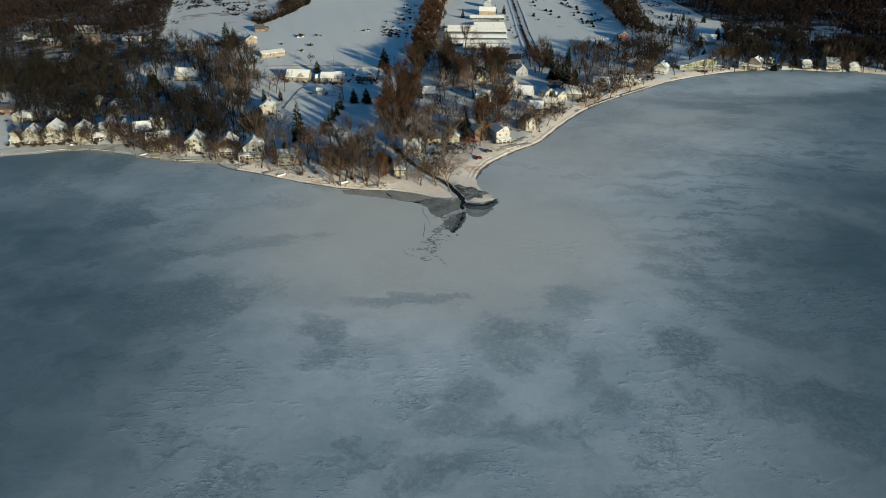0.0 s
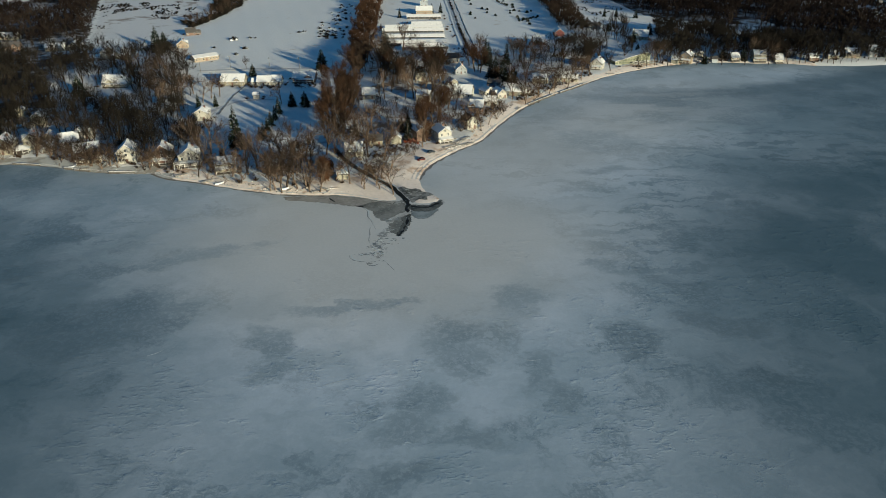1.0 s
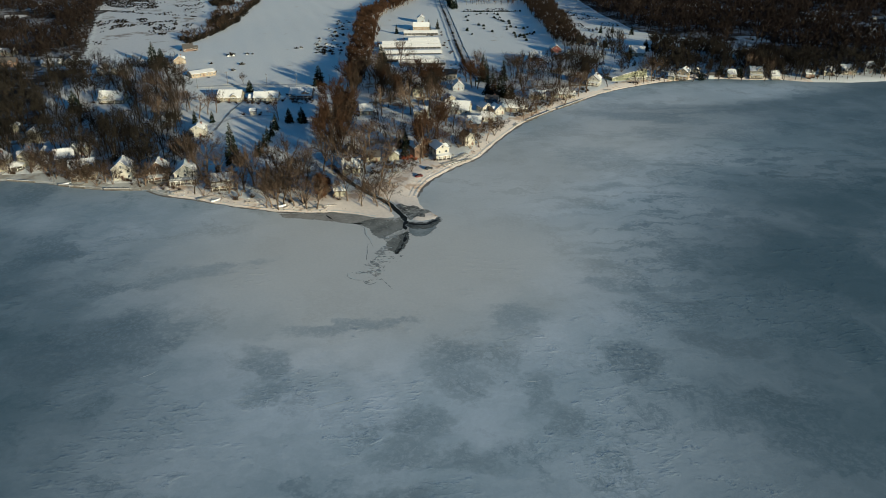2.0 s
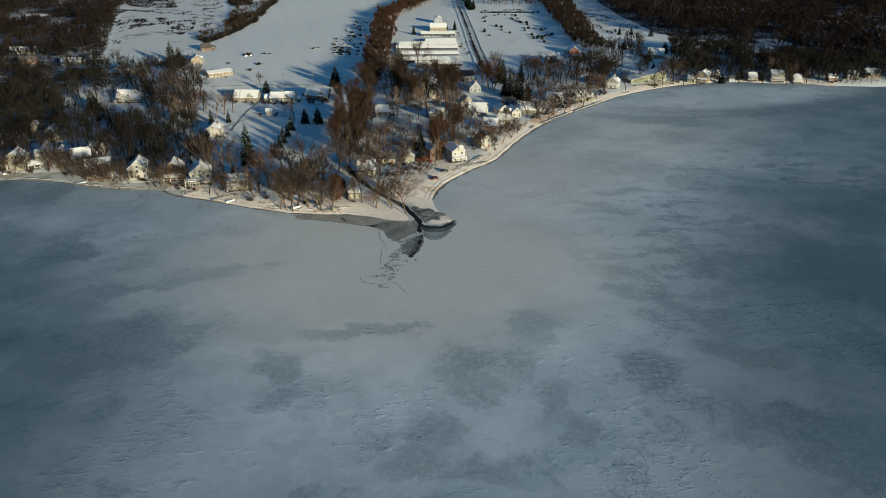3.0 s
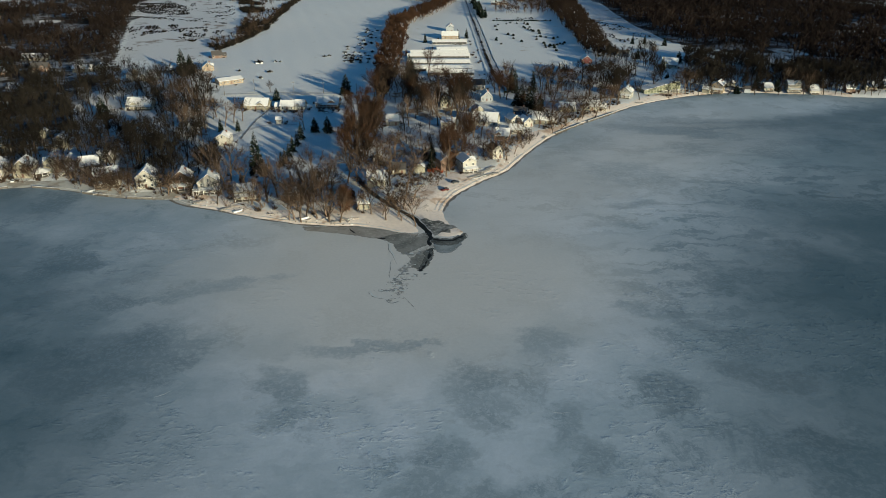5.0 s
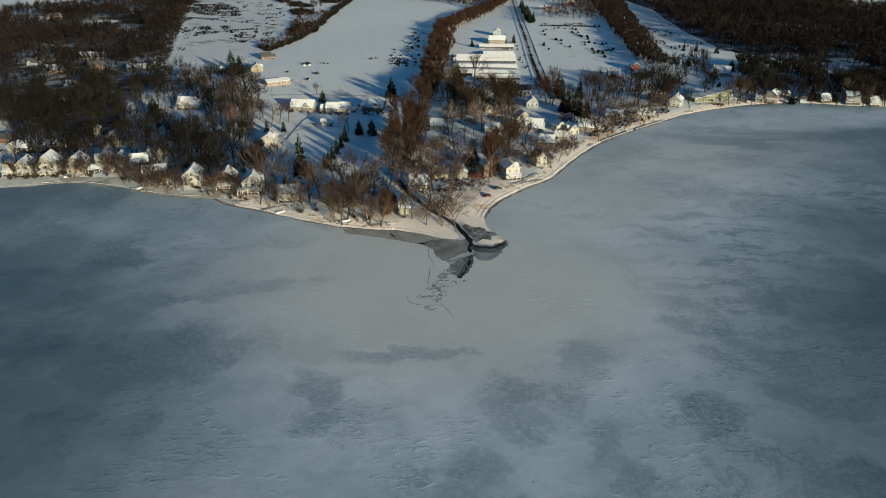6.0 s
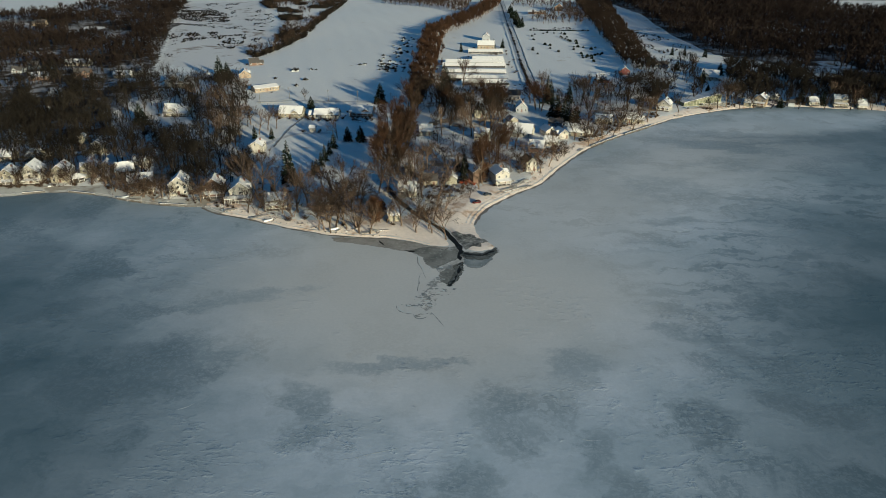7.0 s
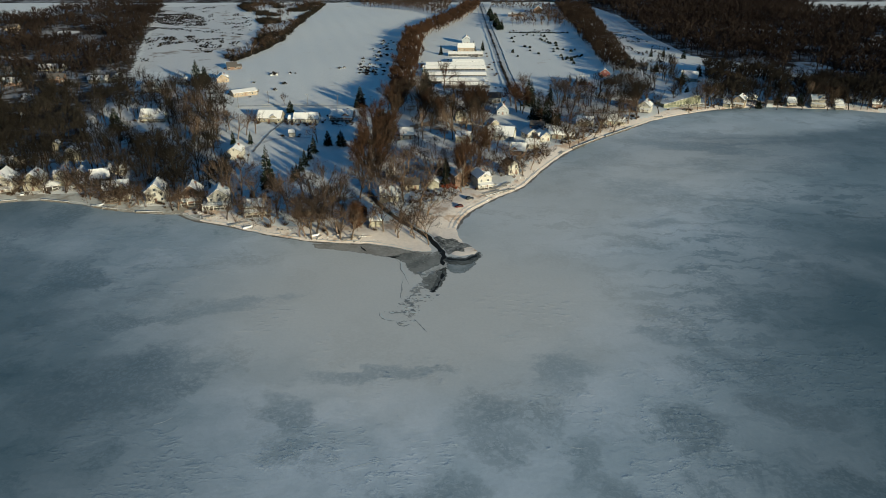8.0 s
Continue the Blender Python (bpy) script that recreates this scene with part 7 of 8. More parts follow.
evergreen(-92.3, 513.1, 9.3, 2)
evergreen(-43.6, 524.4, 15.7, 2)
evergreen(-113.4, 434.1, 9.1, 1)
evergreen(-102.9, 434.3, 8.1, 1)
evergreen(-195.3, 465.9, 15.2, 2)
evergreen(-184.2, 443.0, 8.7, 1)
evergreen(-175.6, 438.0, 7.6, 1)
evergreen(-169.7, 439.4, 7.6, 1)
evergreen(-182.7, 602.0, 22.0, 0)
evergreen(-179.9, 613.8, 15.1, 2)
evergreen(75.9, 485.9, 14.8, 1)
evergreen(80.9, 493.7, 14.0, 1)
evergreen(82.7, 475.6, 15.5, 0)
evergreen(86.2, 478.6, 13.6, 1)
evergreen(89.8, 472.8, 12.5, 2)
evergreen(78.4, 526.9, 21.2, 1)
evergreen(81.9, 534.2, 17.2, 1)
evergreen(217.3, 599.5, 12.5, 0)
evergreen(206.6, 557.5, 8.3, 2)
evergreen(233.0, 735.8, 9.6, 1)
evergreen(245.5, 736.1, 9.7, 1)
evergreen(263.3, 726.8, 9.7, 0)
evergreen(244.4, 635.6, 11.4, 2)
evergreen(254.3, 589.3, 11.7, 0)
evergreen(213.5, 655.5, 9.6, 2)
evergreen(98.2, 1029.0, 15.0, 2, 0.6)
evergreen(98.6, 955.0, 13.0, 1, 0.8)
evergreen(99.8, 985.0, 14.0, 1, 0.8)
evergreen(100.5, 1005.0, 13.0, 2, 0.6)
evergreen(101.6, 1060.0, 14.0, 1, 0.8)
evergreen(97.2, 969.3, 15.0, 2, 0.6)
evergreen(99.0, 941.9, 15.0, 2, 0.6)
for i in range(16):
    evergreen(103.6 + 2.2 * math.sin(i * 2.4), 946.0 + i * 10.5, 9.5 + 3.0 * math.sin(i * 1.7), i % 3, 1.15)
evergreen(102.6, 1096.3, 15.0, 2, 0.6)
evergreen(9.6, 371.7, 9.2, 1)
evergreen(12.2, 355.6, 12.6, 1)
evergreen(13.3, 371.7, 10.8, 0)
evergreen(65.7, 776.9, 10.7, 1)
evergreen(56.1, 776.7, 10.7, 1)
evergreen(50.1, 776.5, 9.1, 1)
evergreen(20.8, 754.2, 10.3, 1)
evergreen(2.9, 583.9, 19.6, 0)
evergreen(5.1, 563.1, 20.1, 0)
evergreen(94.8, 530.8, 16.1, 1)
evergreen(79.0, 481.4, 9.8, 2)
evergreen(38.3, 424.7, 13.0, 1)
evergreen(247.4, 521.7, 8.9, 2)
evergreen(266.4, 530.8, 10.8, 2)
evergreen(279.7, 525.8, 10.0, 2)
leafy_tree(-28.8, 302.8, 11.6)
leafy_tree(-27.5, 305.4, 9.6)
leafy_tree(-53.1, 320.1, 6.7)
leafy_tree(-55.9, 321.4, 6.2)
leafy_tree(-50.2, 318.7, 6.1)
leafy_tree(-59.0, 324.3, 5.7)
leafy_tree(23.5, 361.0, 9.3)
leafy_tree(21.5, 355.7, 7.3)
leafy_tree(-73.3, 328.5, 6.4)
leafy_tree(-80.3, 336.0, 5.9)
leafy_tree(-25.9, 310.8, 8.1)
# ---- woods and village trees ----
village = []
for outline, gap, seed in ((VILLAGE_POINT, 14.0, 101), (VILLAGE_CREEKSIDE, 12.0, 102), (VILLAGE_EAST, 7.8, 103), (VILLAGE_BEHIND, 10.0, 104)):
    village += scatter(outline, gap, seed)
pick = random.Random(7)
point_count = len(scatter(VILLAGE_POINT, 14.0, 101))
for x, y in village[:point_count]:
    tree(x, y, pick.choice((0, 3, 8, 9, 1, 5)), pick.uniform(13, 20))
stand("creekside_trees", village[point_count::2], NEAR_TREES, GREY_BLACK_TWIG, 11, 20, 13, "tall dark leafless trees among houses by a creek", "trees", DARK_BARK)
stand("garden_trees", village[point_count + 1::2], NEAR_TREES, RUST_TWIG, 8, 16, 14, "brown leafless garden trees behind the shore houses", "trees")
def clumped(places, cut, seed):
    """Those of the places that lie in clumps, with open ground between."""
    return [p for p in places if noise.noise((p[0] * 0.035, p[1] * 0.022, seed)) + 0.5 * noise.noise((p[0] * 0.09, p[1] * 0.06, seed)) > cut]


stand("village_trees", clumped(scatter(VILLAGE_WEST, 5.2, 105), -0.12, 2.0) + scatter(VILLAGE_MID, 10.0, 106), WEST_TREES, GREY_BLACK_TWIG, 10, 21, 1, "many leafless trees between village houses", "trees", DARK_BARK)
stand("hillside_trees", clumped([p for p in scatter(WOOD_WEST_NEAR, 5.8, 116) if glade(*p) < 0.05 or pick.random() < 0.3], -0.10, 4.0), MID_TREES, GREY_BLACK_TWIG, 9, 18, 15, "leafless trees on a wooded slope behind the village", "trees", DARK_BARK)
stand("far_shore_trees", clumped(scatter(VILLAGE_EAST2, 7.0, 107), -0.02, 6.0) + clumped(scatter(VILLAGE_FARSHORE, 4.6, 108, clear=-3), -0.25, 7.0) + scatter(VILLAGE_EASTEND, 5.0, 118, clear=-3), MID_TREES, GREY_BLACK_TWIG, 8, 18, 2, "leafless garden trees along the far shore", "trees", DARK_BARK)
hedge = [(x, y) for x, y in scatter(HEDGE, 4.5, 109, margin=6) if y < 610 or pick.random() < 0.85]
stand("hedgerow_trees", [p for p in hedge if p[1] > 560], HEDGE_TREES, RUST_TWIG, 9, 15, 3, "dense row of red-brown bare trees between fields", "trees")
stand("creek_hedge_trees", [p for p in hedge if p[1] <= 560 and pick.random() < 0.78 and p[0] > np.interp(p[1], (356, 402, 444, 486, 545), (-27, -30, -29, -22, -20))], HEDGE_TREES, TWIG, 14, 22, 16, "tall brown bare trees along a creek", "trees")
verge = [(x + pick.uniform(-1.2, 0.6), y) for x, y in zip(np.interp(np.arange(566, 930, 1.1), [p[1] for p in ROAD_FARM], [p[0] for p in ROAD_FARM]), np.arange(566, 930, 1.1))]
verge = [(float(x) - 0.6, float(y)) for x, y in verge if y < 690 or noise.noise((0.0, y * 0.09, 1.0)) > 0.05]
stand("roadside_brush", verge, SHRUBS, GREY_BLACK_TWIG, 0.8, 1.9, 17, "dark brush in a ditch along a farm road", "brush")
stand("east_hedgerow", scatter(HEDGE_EAST, 4.2, 110), FAR_HEDGE, HEDGE_TWIG, 6, 12, 4, "row of brown bare trees beside a field", "trees")
stand("field_bank_scrub", [(x, y) for x, y in scatter(SCRUB_BANK, 3.4, 111) if noise.noise((x * 0.03, y * 0.02, 3.0)) > 0.07 or line_distance(x, y, FIELD_EDGE) < 10], SHRUBS + SHRUBS + MID_TREES[:1], GREY_BLACK_TWIG, 2.2, 6.0, 5, "brown scrub and saplings on a field bank", "scrub")
stand("bank_trees", [p for p in scatter(SCRUB_BANK, 7.5, 119) if noise.noise((p[0] * 0.025, p[1] * 0.012, 8.0)) > 0.0], MID_TREES, TWIG, 5.0, 12.0, 12, "scattered bare trees on a scrubby field bank", "trees")
stand("back_treeline", scatter(TREELINE, 6.0, 112) + scatter(TREELINE_EAST, 8.0, 113) + scatter(SAPLINGS, 8.5, 117), FAR_TREES, TWIG, 6, 13, 6, "bare trees at the back of the fields", "trees")
stand("east_woods", scatter(WOOD_EAST, 7.0, 114), FAR_TREES, FALLOFF_TWIG, 10, 21, 7, "dark leafless wood behind the far shore", "woods", FALLOFF_TWIG)
stand("west_woods", [p for p in scatter(WOOD_WEST, 6.2, 115) if glade(*p) < 0.05 or pick.random() < 0.2], FAR_TREES + MID_TREES[:2], FALLOFF_TWIG, 6, 19, 8, "dark leafless wood with gaps of snow", "woods", GREY_BLACK_TWIG)

shrubs = []
for k, outline in enumerate(SHRUB_PATCHES):
    shrubs += [(x, y) for x, y in scatter(outline, 4.0, 130 + k) if noise.noise((x * 0.06, y * 0.035, k)) > 0.12]
for k, outline in enumerate(THICKETS):
    shrubs += [(x, y) for x, y in scatter(outline, 2.6, 150 + k) if noise.noise((x * 0.09, y * 0.05, 5 + k)) > (-0.22, 0.10, 0.08, 0.0)[k]]
stand("pasture_shrubs", shrubs, PASTURE_SHRUBS, GREY_BLACK_TWIG, 0.6, 1.9, 9, "dark low scrub poking through pasture snow", "scrub")
shore_brush = []
for k, outline in enumerate(SHORE_BRUSH):
    shore_brush += scatter(outline, (8.0 if k in (0, 8) else 3.2), 140 + k, margin=3.0)
stand("shore_brush", shore_brush, SHRUBS, DRY_BRUSH, 0.9, 2.8, 10, "dry brown brush and weeds along the shore", "brush")

garden = []
for hx, hy, hr in TAKEN:
    if pick.random() < 0.8 and hy < 800:
        for _ in range(pick.randrange(3, 7)):
            a, k = pick.uniform(0, 6.28), hr + pick.uniform(1.0, 4.5)
            gx_, gy_ = hx + math.cos(a) * k, hy + math.sin(a) * k
            if float(sides(np.array([gx_]), np.array([gy_]))[0]) > 3 and all(math.hypot(gx_ - ox, gy_ - oy) > o * 0.95 for ox, oy, o in TAKEN):
                garden.append((gx_, gy_))
stand("garden_shrubs", garden, SHRUBS, DRY_BRUSH, 1.0, 2.4, 11, "bare brown garden shrubs beside village houses", "shrubs")

# ---- small things ----


def bush(x, y, tall):
    entry = bush_master
    m = pose(x, y, height(x, y) - 0.1, 0, 0, (x * 71) % 360)
    if entry[1]:
        ob = copy_thing(entry[0], m)
    else:
        ob, entry[1] = entry[0], True
        ob.matrix_basis = m
    ob.scale = (tall * 0.95, tall * 0.95, tall)


def bush_mesh():
    rng = np.random.default_rng(8)
    ways = rng.normal(size=(420, 3))
    ways /= np.linalg.norm(ways, axis=1)[:, None]
    ways[:, 2] = np.abs(ways[:, 2]) * 1.2
    return mesh_from("shrub", *blades(ways * 0.45, ways * rng.uniform(0.45, 0.9, (420, 1)), np.full(420, 0.22), rng), NEEDLE)


bush_master = [tagged(new("shrub", bush_mesh()), "dark evergreen shrub in a snowy nursery field", "shrub", "nursery shrubs"), False]


def pile_mesh():
    rng = np.random.default_rng(9)
    n = 160
    turn, rad = rng.uniform(0, 6.3, n), rng.uniform(0, 1, n) ** 0.7
    starts = np.stack([np.cos(turn) * rad * 1.3, np.sin(turn) * rad * 0.8, rng.uniform(0, 0.6, n) * (1 - rad * 0.6)], 1)
    ways = rng.normal(0, 0.45, (n, 3))
    ways[:, 2] = np.abs(ways[:, 2]) * 0.6
    twigs = blades(starts, ways, np.full(n, 0.16), rng)
    heaps = [lump(rng.uniform(-1.2, 1.2), rng.uniform(-0.8, 0.8), 0.1, rng.uniform(0.3, 0.6), rng) for _ in range(5)]
    me = mesh_from("brush_heap", *join(twigs, *heaps), [GREY_BLACK_TWIG, SNOW])
    me.polygons.foreach_set("material_index", (np.arange(len(me.polygons)) >= n).astype(np.int32))
    return me


pile_master = [tagged(new("brush_heap", pile_mesh()), "low heap of dark brush and snow in a field", "bush", "bushes in the field"), False]


def brush_heap(x, y, size):
    m = pose(x, y, height(x, y), 0, 0, (x * 41 + y * 13) % 360)
    if pile_master[1]:
        ob = copy_thing(pile_master[0], m)
    else:
        ob, pile_master[1] = pile_master[0], True
        ob.matrix_basis = m
    ob.scale = (size * 0.8, size * 0.8, size * 1.3)


def boat_mesh():
    """An upturned rowing boat: hull with keel, pointed bow and square stern."""
    bm = bmesh.new()
    rings = []
    for k in range(9):
        f = k / 8
        w = 0.72 * math.sin(math.pi * (0.12 + 0.80 * f) ** 0.8) ** 0.6 if f < 1 else 0.03
        h = 0.55 + 0.12 * f * f
        row = [(-1, 0.0), (-0.8, 0.62), (-0.3, 0.93), (0, 1.04), (0.3, 0.93), (0.8, 0.62), (1, 0.0)]
        rings.append([bm.verts.new((-2.0 + 4.2 * f, a * w, b * h)) for a, b in row])
    for ra, rb in zip(rings, rings[1:]):
        for i in range(6):
            bm.faces.new((ra[i], ra[i + 1], rb[i + 1], rb[i]))
    bm.faces.new(rings[0])
    bmesh.ops.recalc_face_normals(bm, faces=bm.faces)
    return finish("rowing_boat", bm, CAR_WHITE)


BOAT = boat_mesh()


def rowing_boat(x, y, turn):
    root = tagged(new("rowing_boat", BOAT), "white upturned rowing boat on the snowy beach", "boat", "boats on the beach")
    root.matrix_basis = pose(x, y, height(x, y) - 0.04, 0, 0, turn)


def light_pole(x, y, tall=9.0):
    """A timber utility pole with a cross arm and insulators."""
    root = tagged(new("utility_pole"), "weathered timber utility pole with a cross arm", "pole", "utility poles")
    root.matrix_basis = pose(x, y, height(x, y), 0, 0, 8)
    part("pole", mesh_from("pole", *tubes([[0, 0, -0.5, 0, 0, tall, 0.16, 0.11]], 8), WOOD, True), root)
    part("cross_arm", box_mesh("cross_arm", (-1.1, 1.1, -0.16, -0.06, tall - 0.9, tall - 0.75), WOOD), root)
    cap = box_mesh("insulator", (-0.06, 0.06, -0.16, -0.06, 0, 0.2), TRIM, 0.02)
    for px in (-0.95, -0.4, 0.4, 0.95):
        part("insulator", cap, root, at=pose(px, 0, tall - 0.75))


def wheel_mesh():
    bm = bmesh.new()
    bmesh.ops.create_cone(bm, cap_ends=True, segments=14, radius1=0.33, radius2=0.33, depth=0.22, matrix=Matrix.Rotation(math.pi / 2, 4, "X"))
    return finish("wheel", bm, TYRE)


WHEEL = wheel_mesh()


def car(x, y, turn, paint, colour):
    root = tagged(new("car"), f"{colour} parked car on packed snow", "car", "parked cars")
    root.matrix_basis = pose(x, y, height(x, y) + 0.05, 0, 0, turn) @ Matrix.Scale(0.9, 4)
    bm = bmesh.new()
    prism(bm, [(-2.2, 0.3), (2.2, 0.3), (2.25, 0.75), (1.2, 0.95), (-2.1, 1.0), (-2.25, 0.7)], -0.88, 0.88)
    bmesh.ops.recalc_face_normals(bm, faces=bm.faces)
    bmesh.ops.bevel(bm, geom=list(bm.edges), offset=0.06, segments=1, affect="EDGES")
    part("body", finish("body", bm, paint), root)
    bm = bmesh.new()
    prism(bm, [(-1.9, 0.95), (1.0, 0.93), (0.3, 1.42), (-1.5, 1.46)], -0.76, 0.76)
    bmesh.ops.recalc_face_normals(bm, faces=bm.faces)
    cabin = part("cabin", finish("cabin", bm, GLASS), root, "dark glass cabin")
    part("roof", box_mesh("roof", (-1.48, 0.3, -0.74, 0.74, 1.44, 1.52), paint, 0.03), cabin)
    for wx in (-1.35, 1.4):
        for wy in (-0.8, 0.8):
            part("wheel", WHEEL, root, at=pose(wx, wy, 0.33))


bush(112.2, 916.1, 1.20)
bush(115.2, 915.9, 0.95)
bush(117.3, 916.1, 1.11)
bush(120.1, 916.1, 1.28)
bush(123.4, 914.7, 1.41)
bush(125.3, 914.7, 1.59)
bush(128.3, 914.6, 1.44)
bush(130.5, 914.4, 1.37)
bush(133.4, 912.6, 1.59)
bush(136.2, 913.7, 1.60)
bush(139.1, 913.8, 1.22)
bush(141.8, 912.5, 1.65)
bush(144.5, 911.5, 1.01)
bush(146.5, 912.9, 1.25)
bush(149.5, 911.3, 1.31)
bush(151.9, 911.1, 1.37)
bush(154.7, 911.9, 1.45)
bush(157.7, 911.5, 1.69)
bush(160.1, 909.8, 1.59)
bush(163.0, 911.0, 1.36)
bush(165.4, 909.3, 1.57)
bush(167.9, 909.1, 0.95)
bush(170.8, 910.2, 0.97)
bush(173.4, 908.7, 1.02)
bush(175.5, 909.2, 1.60)
bush(177.9, 908.5, 0.94)
bush(181.2, 907.7, 1.60)
bush(98.2, 739.1, 1.29)
bush(111.1, 916.3, 1.29)
bush(107.1, 863.7, 1.65)
bush(112.1, 877.6, 1.29)
bush(105.9, 837.4, 1.56)
bush(114.4, 804.9, 1.92)
bush(118.9, 797.2, 1.83)
bush(116.3, 778.2, 1.38)
bush(122.0, 756.8, 1.65)
bush(140.3, 860.1, 1.65)
bush(140.9, 851.3, 1.38)
bush(142.8, 842.7, 1.47)
bush(147.6, 860.3, 1.38)
bush(144.7, 834.2, 1.56)
bush(145.8, 825.9, 1.92)
bush(148.7, 883.3, 2.01)
bush(152.2, 826.1, 1.92)
bush(150.0, 809.8, 1.83)
bush(142.8, 786.4, 1.20)
bush(147.1, 786.5, 2.01)
bush(140.3, 771.5, 1.38)
bush(152.5, 782.9, 1.38)
bush(158.8, 772.0, 2.01)
bush(164.5, 779.5, 1.38)
bush(143.0, 743.6, 1.83)
bush(141.7, 730.3, 1.47)
bush(139.9, 717.4, 1.38)
bush(143.8, 720.6, 1.29)
bush(146.2, 727.1, 2.01)
bush(150.1, 727.2, 1.92)
bush(148.2, 714.4, 1.83)
bush(154.8, 733.9, 1.56)
bush(159.0, 740.6, 1.47)
bush(161.2, 737.3, 1.29)
bush(164.3, 744.1, 1.74)
bush(146.2, 696.0, 1.74)
bush(123.5, 887.3, 1.20)
bush(129.6, 897.1, 1.47)
bush(137.1, 892.5, 1.20)
bush(146.1, 892.7, 1.29)
bush(95.9, 763.2, 1.83)
bush(98.2, 777.8, 1.38)
# heaps of brush; the first three stand in for unidentified dark objects
brush_heap(-129.2, 646.0, 3.5)
brush_heap(-113.1, 606.9, 2.2)
brush_heap(-116.5, 584.4, 2.0)
brush_heap(-116.4, 654.2, 1.8)
brush_heap(-111.8, 654.3, 1.2)
brush_heap(-139.8, 613.3, 1.5)
brush_heap(-74.9, 677.3, 1.8)
brush_heap(-71.0, 680.3, 1.8)
brush_heap(-47.7, 653.9, 1.01)
brush_heap(-42.2, 825.8, 0.90)
brush_heap(-47.9, 746.4, 0.95)
brush_heap(-40.5, 657.3, 1.30)
brush_heap(-33.5, 654.3, 0.92)
brush_heap(-54.1, 655.5, 0.90)
brush_heap(-34.9, 666.9, 0.93)
brush_heap(-31.7, 704.9, 1.81)
brush_heap(-36.7, 804.2, 2.16)
brush_heap(-54.0, 685.5, 0.93)
brush_heap(-55.4, 653.9, 1.32)
brush_heap(-56.3, 716.2, 1.53)
brush_heap(-49.6, 774.9, 0.90)
brush_heap(-52.5, 682.5, 1.95)
brush_heap(-38.1, 695.4, 1.65)
brush_heap(-42.1, 724.9, 1.53)
brush_heap(-30.7, 784.9, 1.22)
brush_heap(-48.6, 653.9, 1.74)
brush_heap(-30.8, 834.8, 1.81)
brush_heap(-43.8, 699.9, 1.01)
brush_heap(-40.5, 750.2, 0.98)
brush_heap(-46.6, 658.6, 2.21)
brush_heap(-36.1, 829.2, 1.22)
brush_heap(-44.5, 685.7, 1.12)
brush_heap(-48.7, 663.1, 2.08)
brush_heap(-41.8, 838.0, 1.60)
brush_heap(-57.1, 699.4, 1.65)
brush_heap(-48.7, 698.8, 1.77)
brush_heap(-54.3, 666.5, 1.84)
brush_heap(-34.1, 682.6, 1.53)
brush_heap(-40.6, 745.7, 2.23)
brush_heap(-49.6, 654.6, 1.74)
brush_heap(-57.2, 732.0, 1.83)
brush_heap(-33.1, 664.0, 1.83)
brush_heap(-42.2, 680.2, 0.90)
brush_heap(-35.8, 782.4, 2.22)
brush_heap(-57.3, 693.2, 1.69)
brush_heap(-32.1, 701.2, 0.92)
brush_heap(-44.4, 739.8, 1.60)
brush_heap(-39.6, 793.6, 1.58)
brush_heap(-37.9, 806.4, 1.23)
brush_heap(-55.1, 655.9, 1.02)
brush_heap(-52.2, 658.1, 1.29)
brush_heap(-37.8, 757.1, 0.93)
brush_heap(-57.5, 673.8, 1.11)
brush_heap(-40.7, 669.8, 1.42)
brush_heap(-55.8, 680.7, 1.59)
brush_heap(-50.9, 789.4, 1.30)
brush_heap(-48.6, 680.2, 1.97)
brush_heap(-39.8, 646.1, 1.98)
brush_heap(-34.6, 751.1, 2.03)
brush_heap(-43.1, 664.2, 1.38)
brush_heap(-50.5, 727.1, 0.99)
brush_heap(-59.9, 700.1, 0.90)
brush_heap(-43.1, 771.0, 1.35)
brush_heap(-43.7, 671.9, 1.26)
brush_heap(-59.1, 705.9, 0.90)
brush_heap(-40.1, 799.8, 0.93)
brush_heap(-43.2, 764.8, 2.16)
brush_heap(-47.4, 647.4, 1.67)
brush_heap(-40.2, 741.3, 2.01)
brush_heap(-43.6, 721.3, 1.03)
brush_heap(-43.2, 790.6, 1.16)
brush_heap(-53.8, 677.9, 1.36)
brush_heap(-33.5, 646.7, 1.12)
brush_heap(-52.1, 685.2, 0.90)
brush_heap(-47.5, 655.4, 1.20)
brush_heap(-45.8, 750.4, 1.50)
brush_heap(-33.7, 850.5, 1.08)
brush_heap(-43.0, 822.6, 2.06)
brush_heap(-42.9, 846.7, 2.07)
brush_heap(-47.8, 678.0, 0.90)
brush_heap(-36.8, 684.3, 1.14)
brush_heap(-33.8, 746.5, 1.40)
brush_heap(-41.1, 681.9, 1.12)
brush_heap(-49.6, 667.5, 2.19)
brush_heap(-39.8, 835.8, 1.02)
brush_heap(-42.1, 659.1, 2.00)
car(17.6, 327.0, 200, CAR_RED, "red")
car(23.3, 337.0, 20, CAR_DARK, "dark")
car(102.7, 523.9, 80, CAR_DARK, "dark")
car(-26.5, 409.8, 70, CAR_WHITE, "white")
car(-13.1, 403.4, 70, CAR_WHITE, "white")
car(-195.1, 349.6, 100, CAR_WHITE, "white")
car(-53.2, 474.4, 10, CAR_WHITE, "white")
car(-57.5, 478.8, 10, CAR_DARK, "dark")
rowing_boat(-45.8, 296.5, 20)
rowing_boat(-76.5, 306.9, 30)
rowing_boat(-152.3, 335.9, 30)
light_pole(-113.5, 542.0)
light_pole(-60.6, 528.4)
light_pole(-82.8, 531.6)
light_pole(-35.9, 521.9)
light_pole(33.2, 437.5)
light_pole(74.7, 632.7)
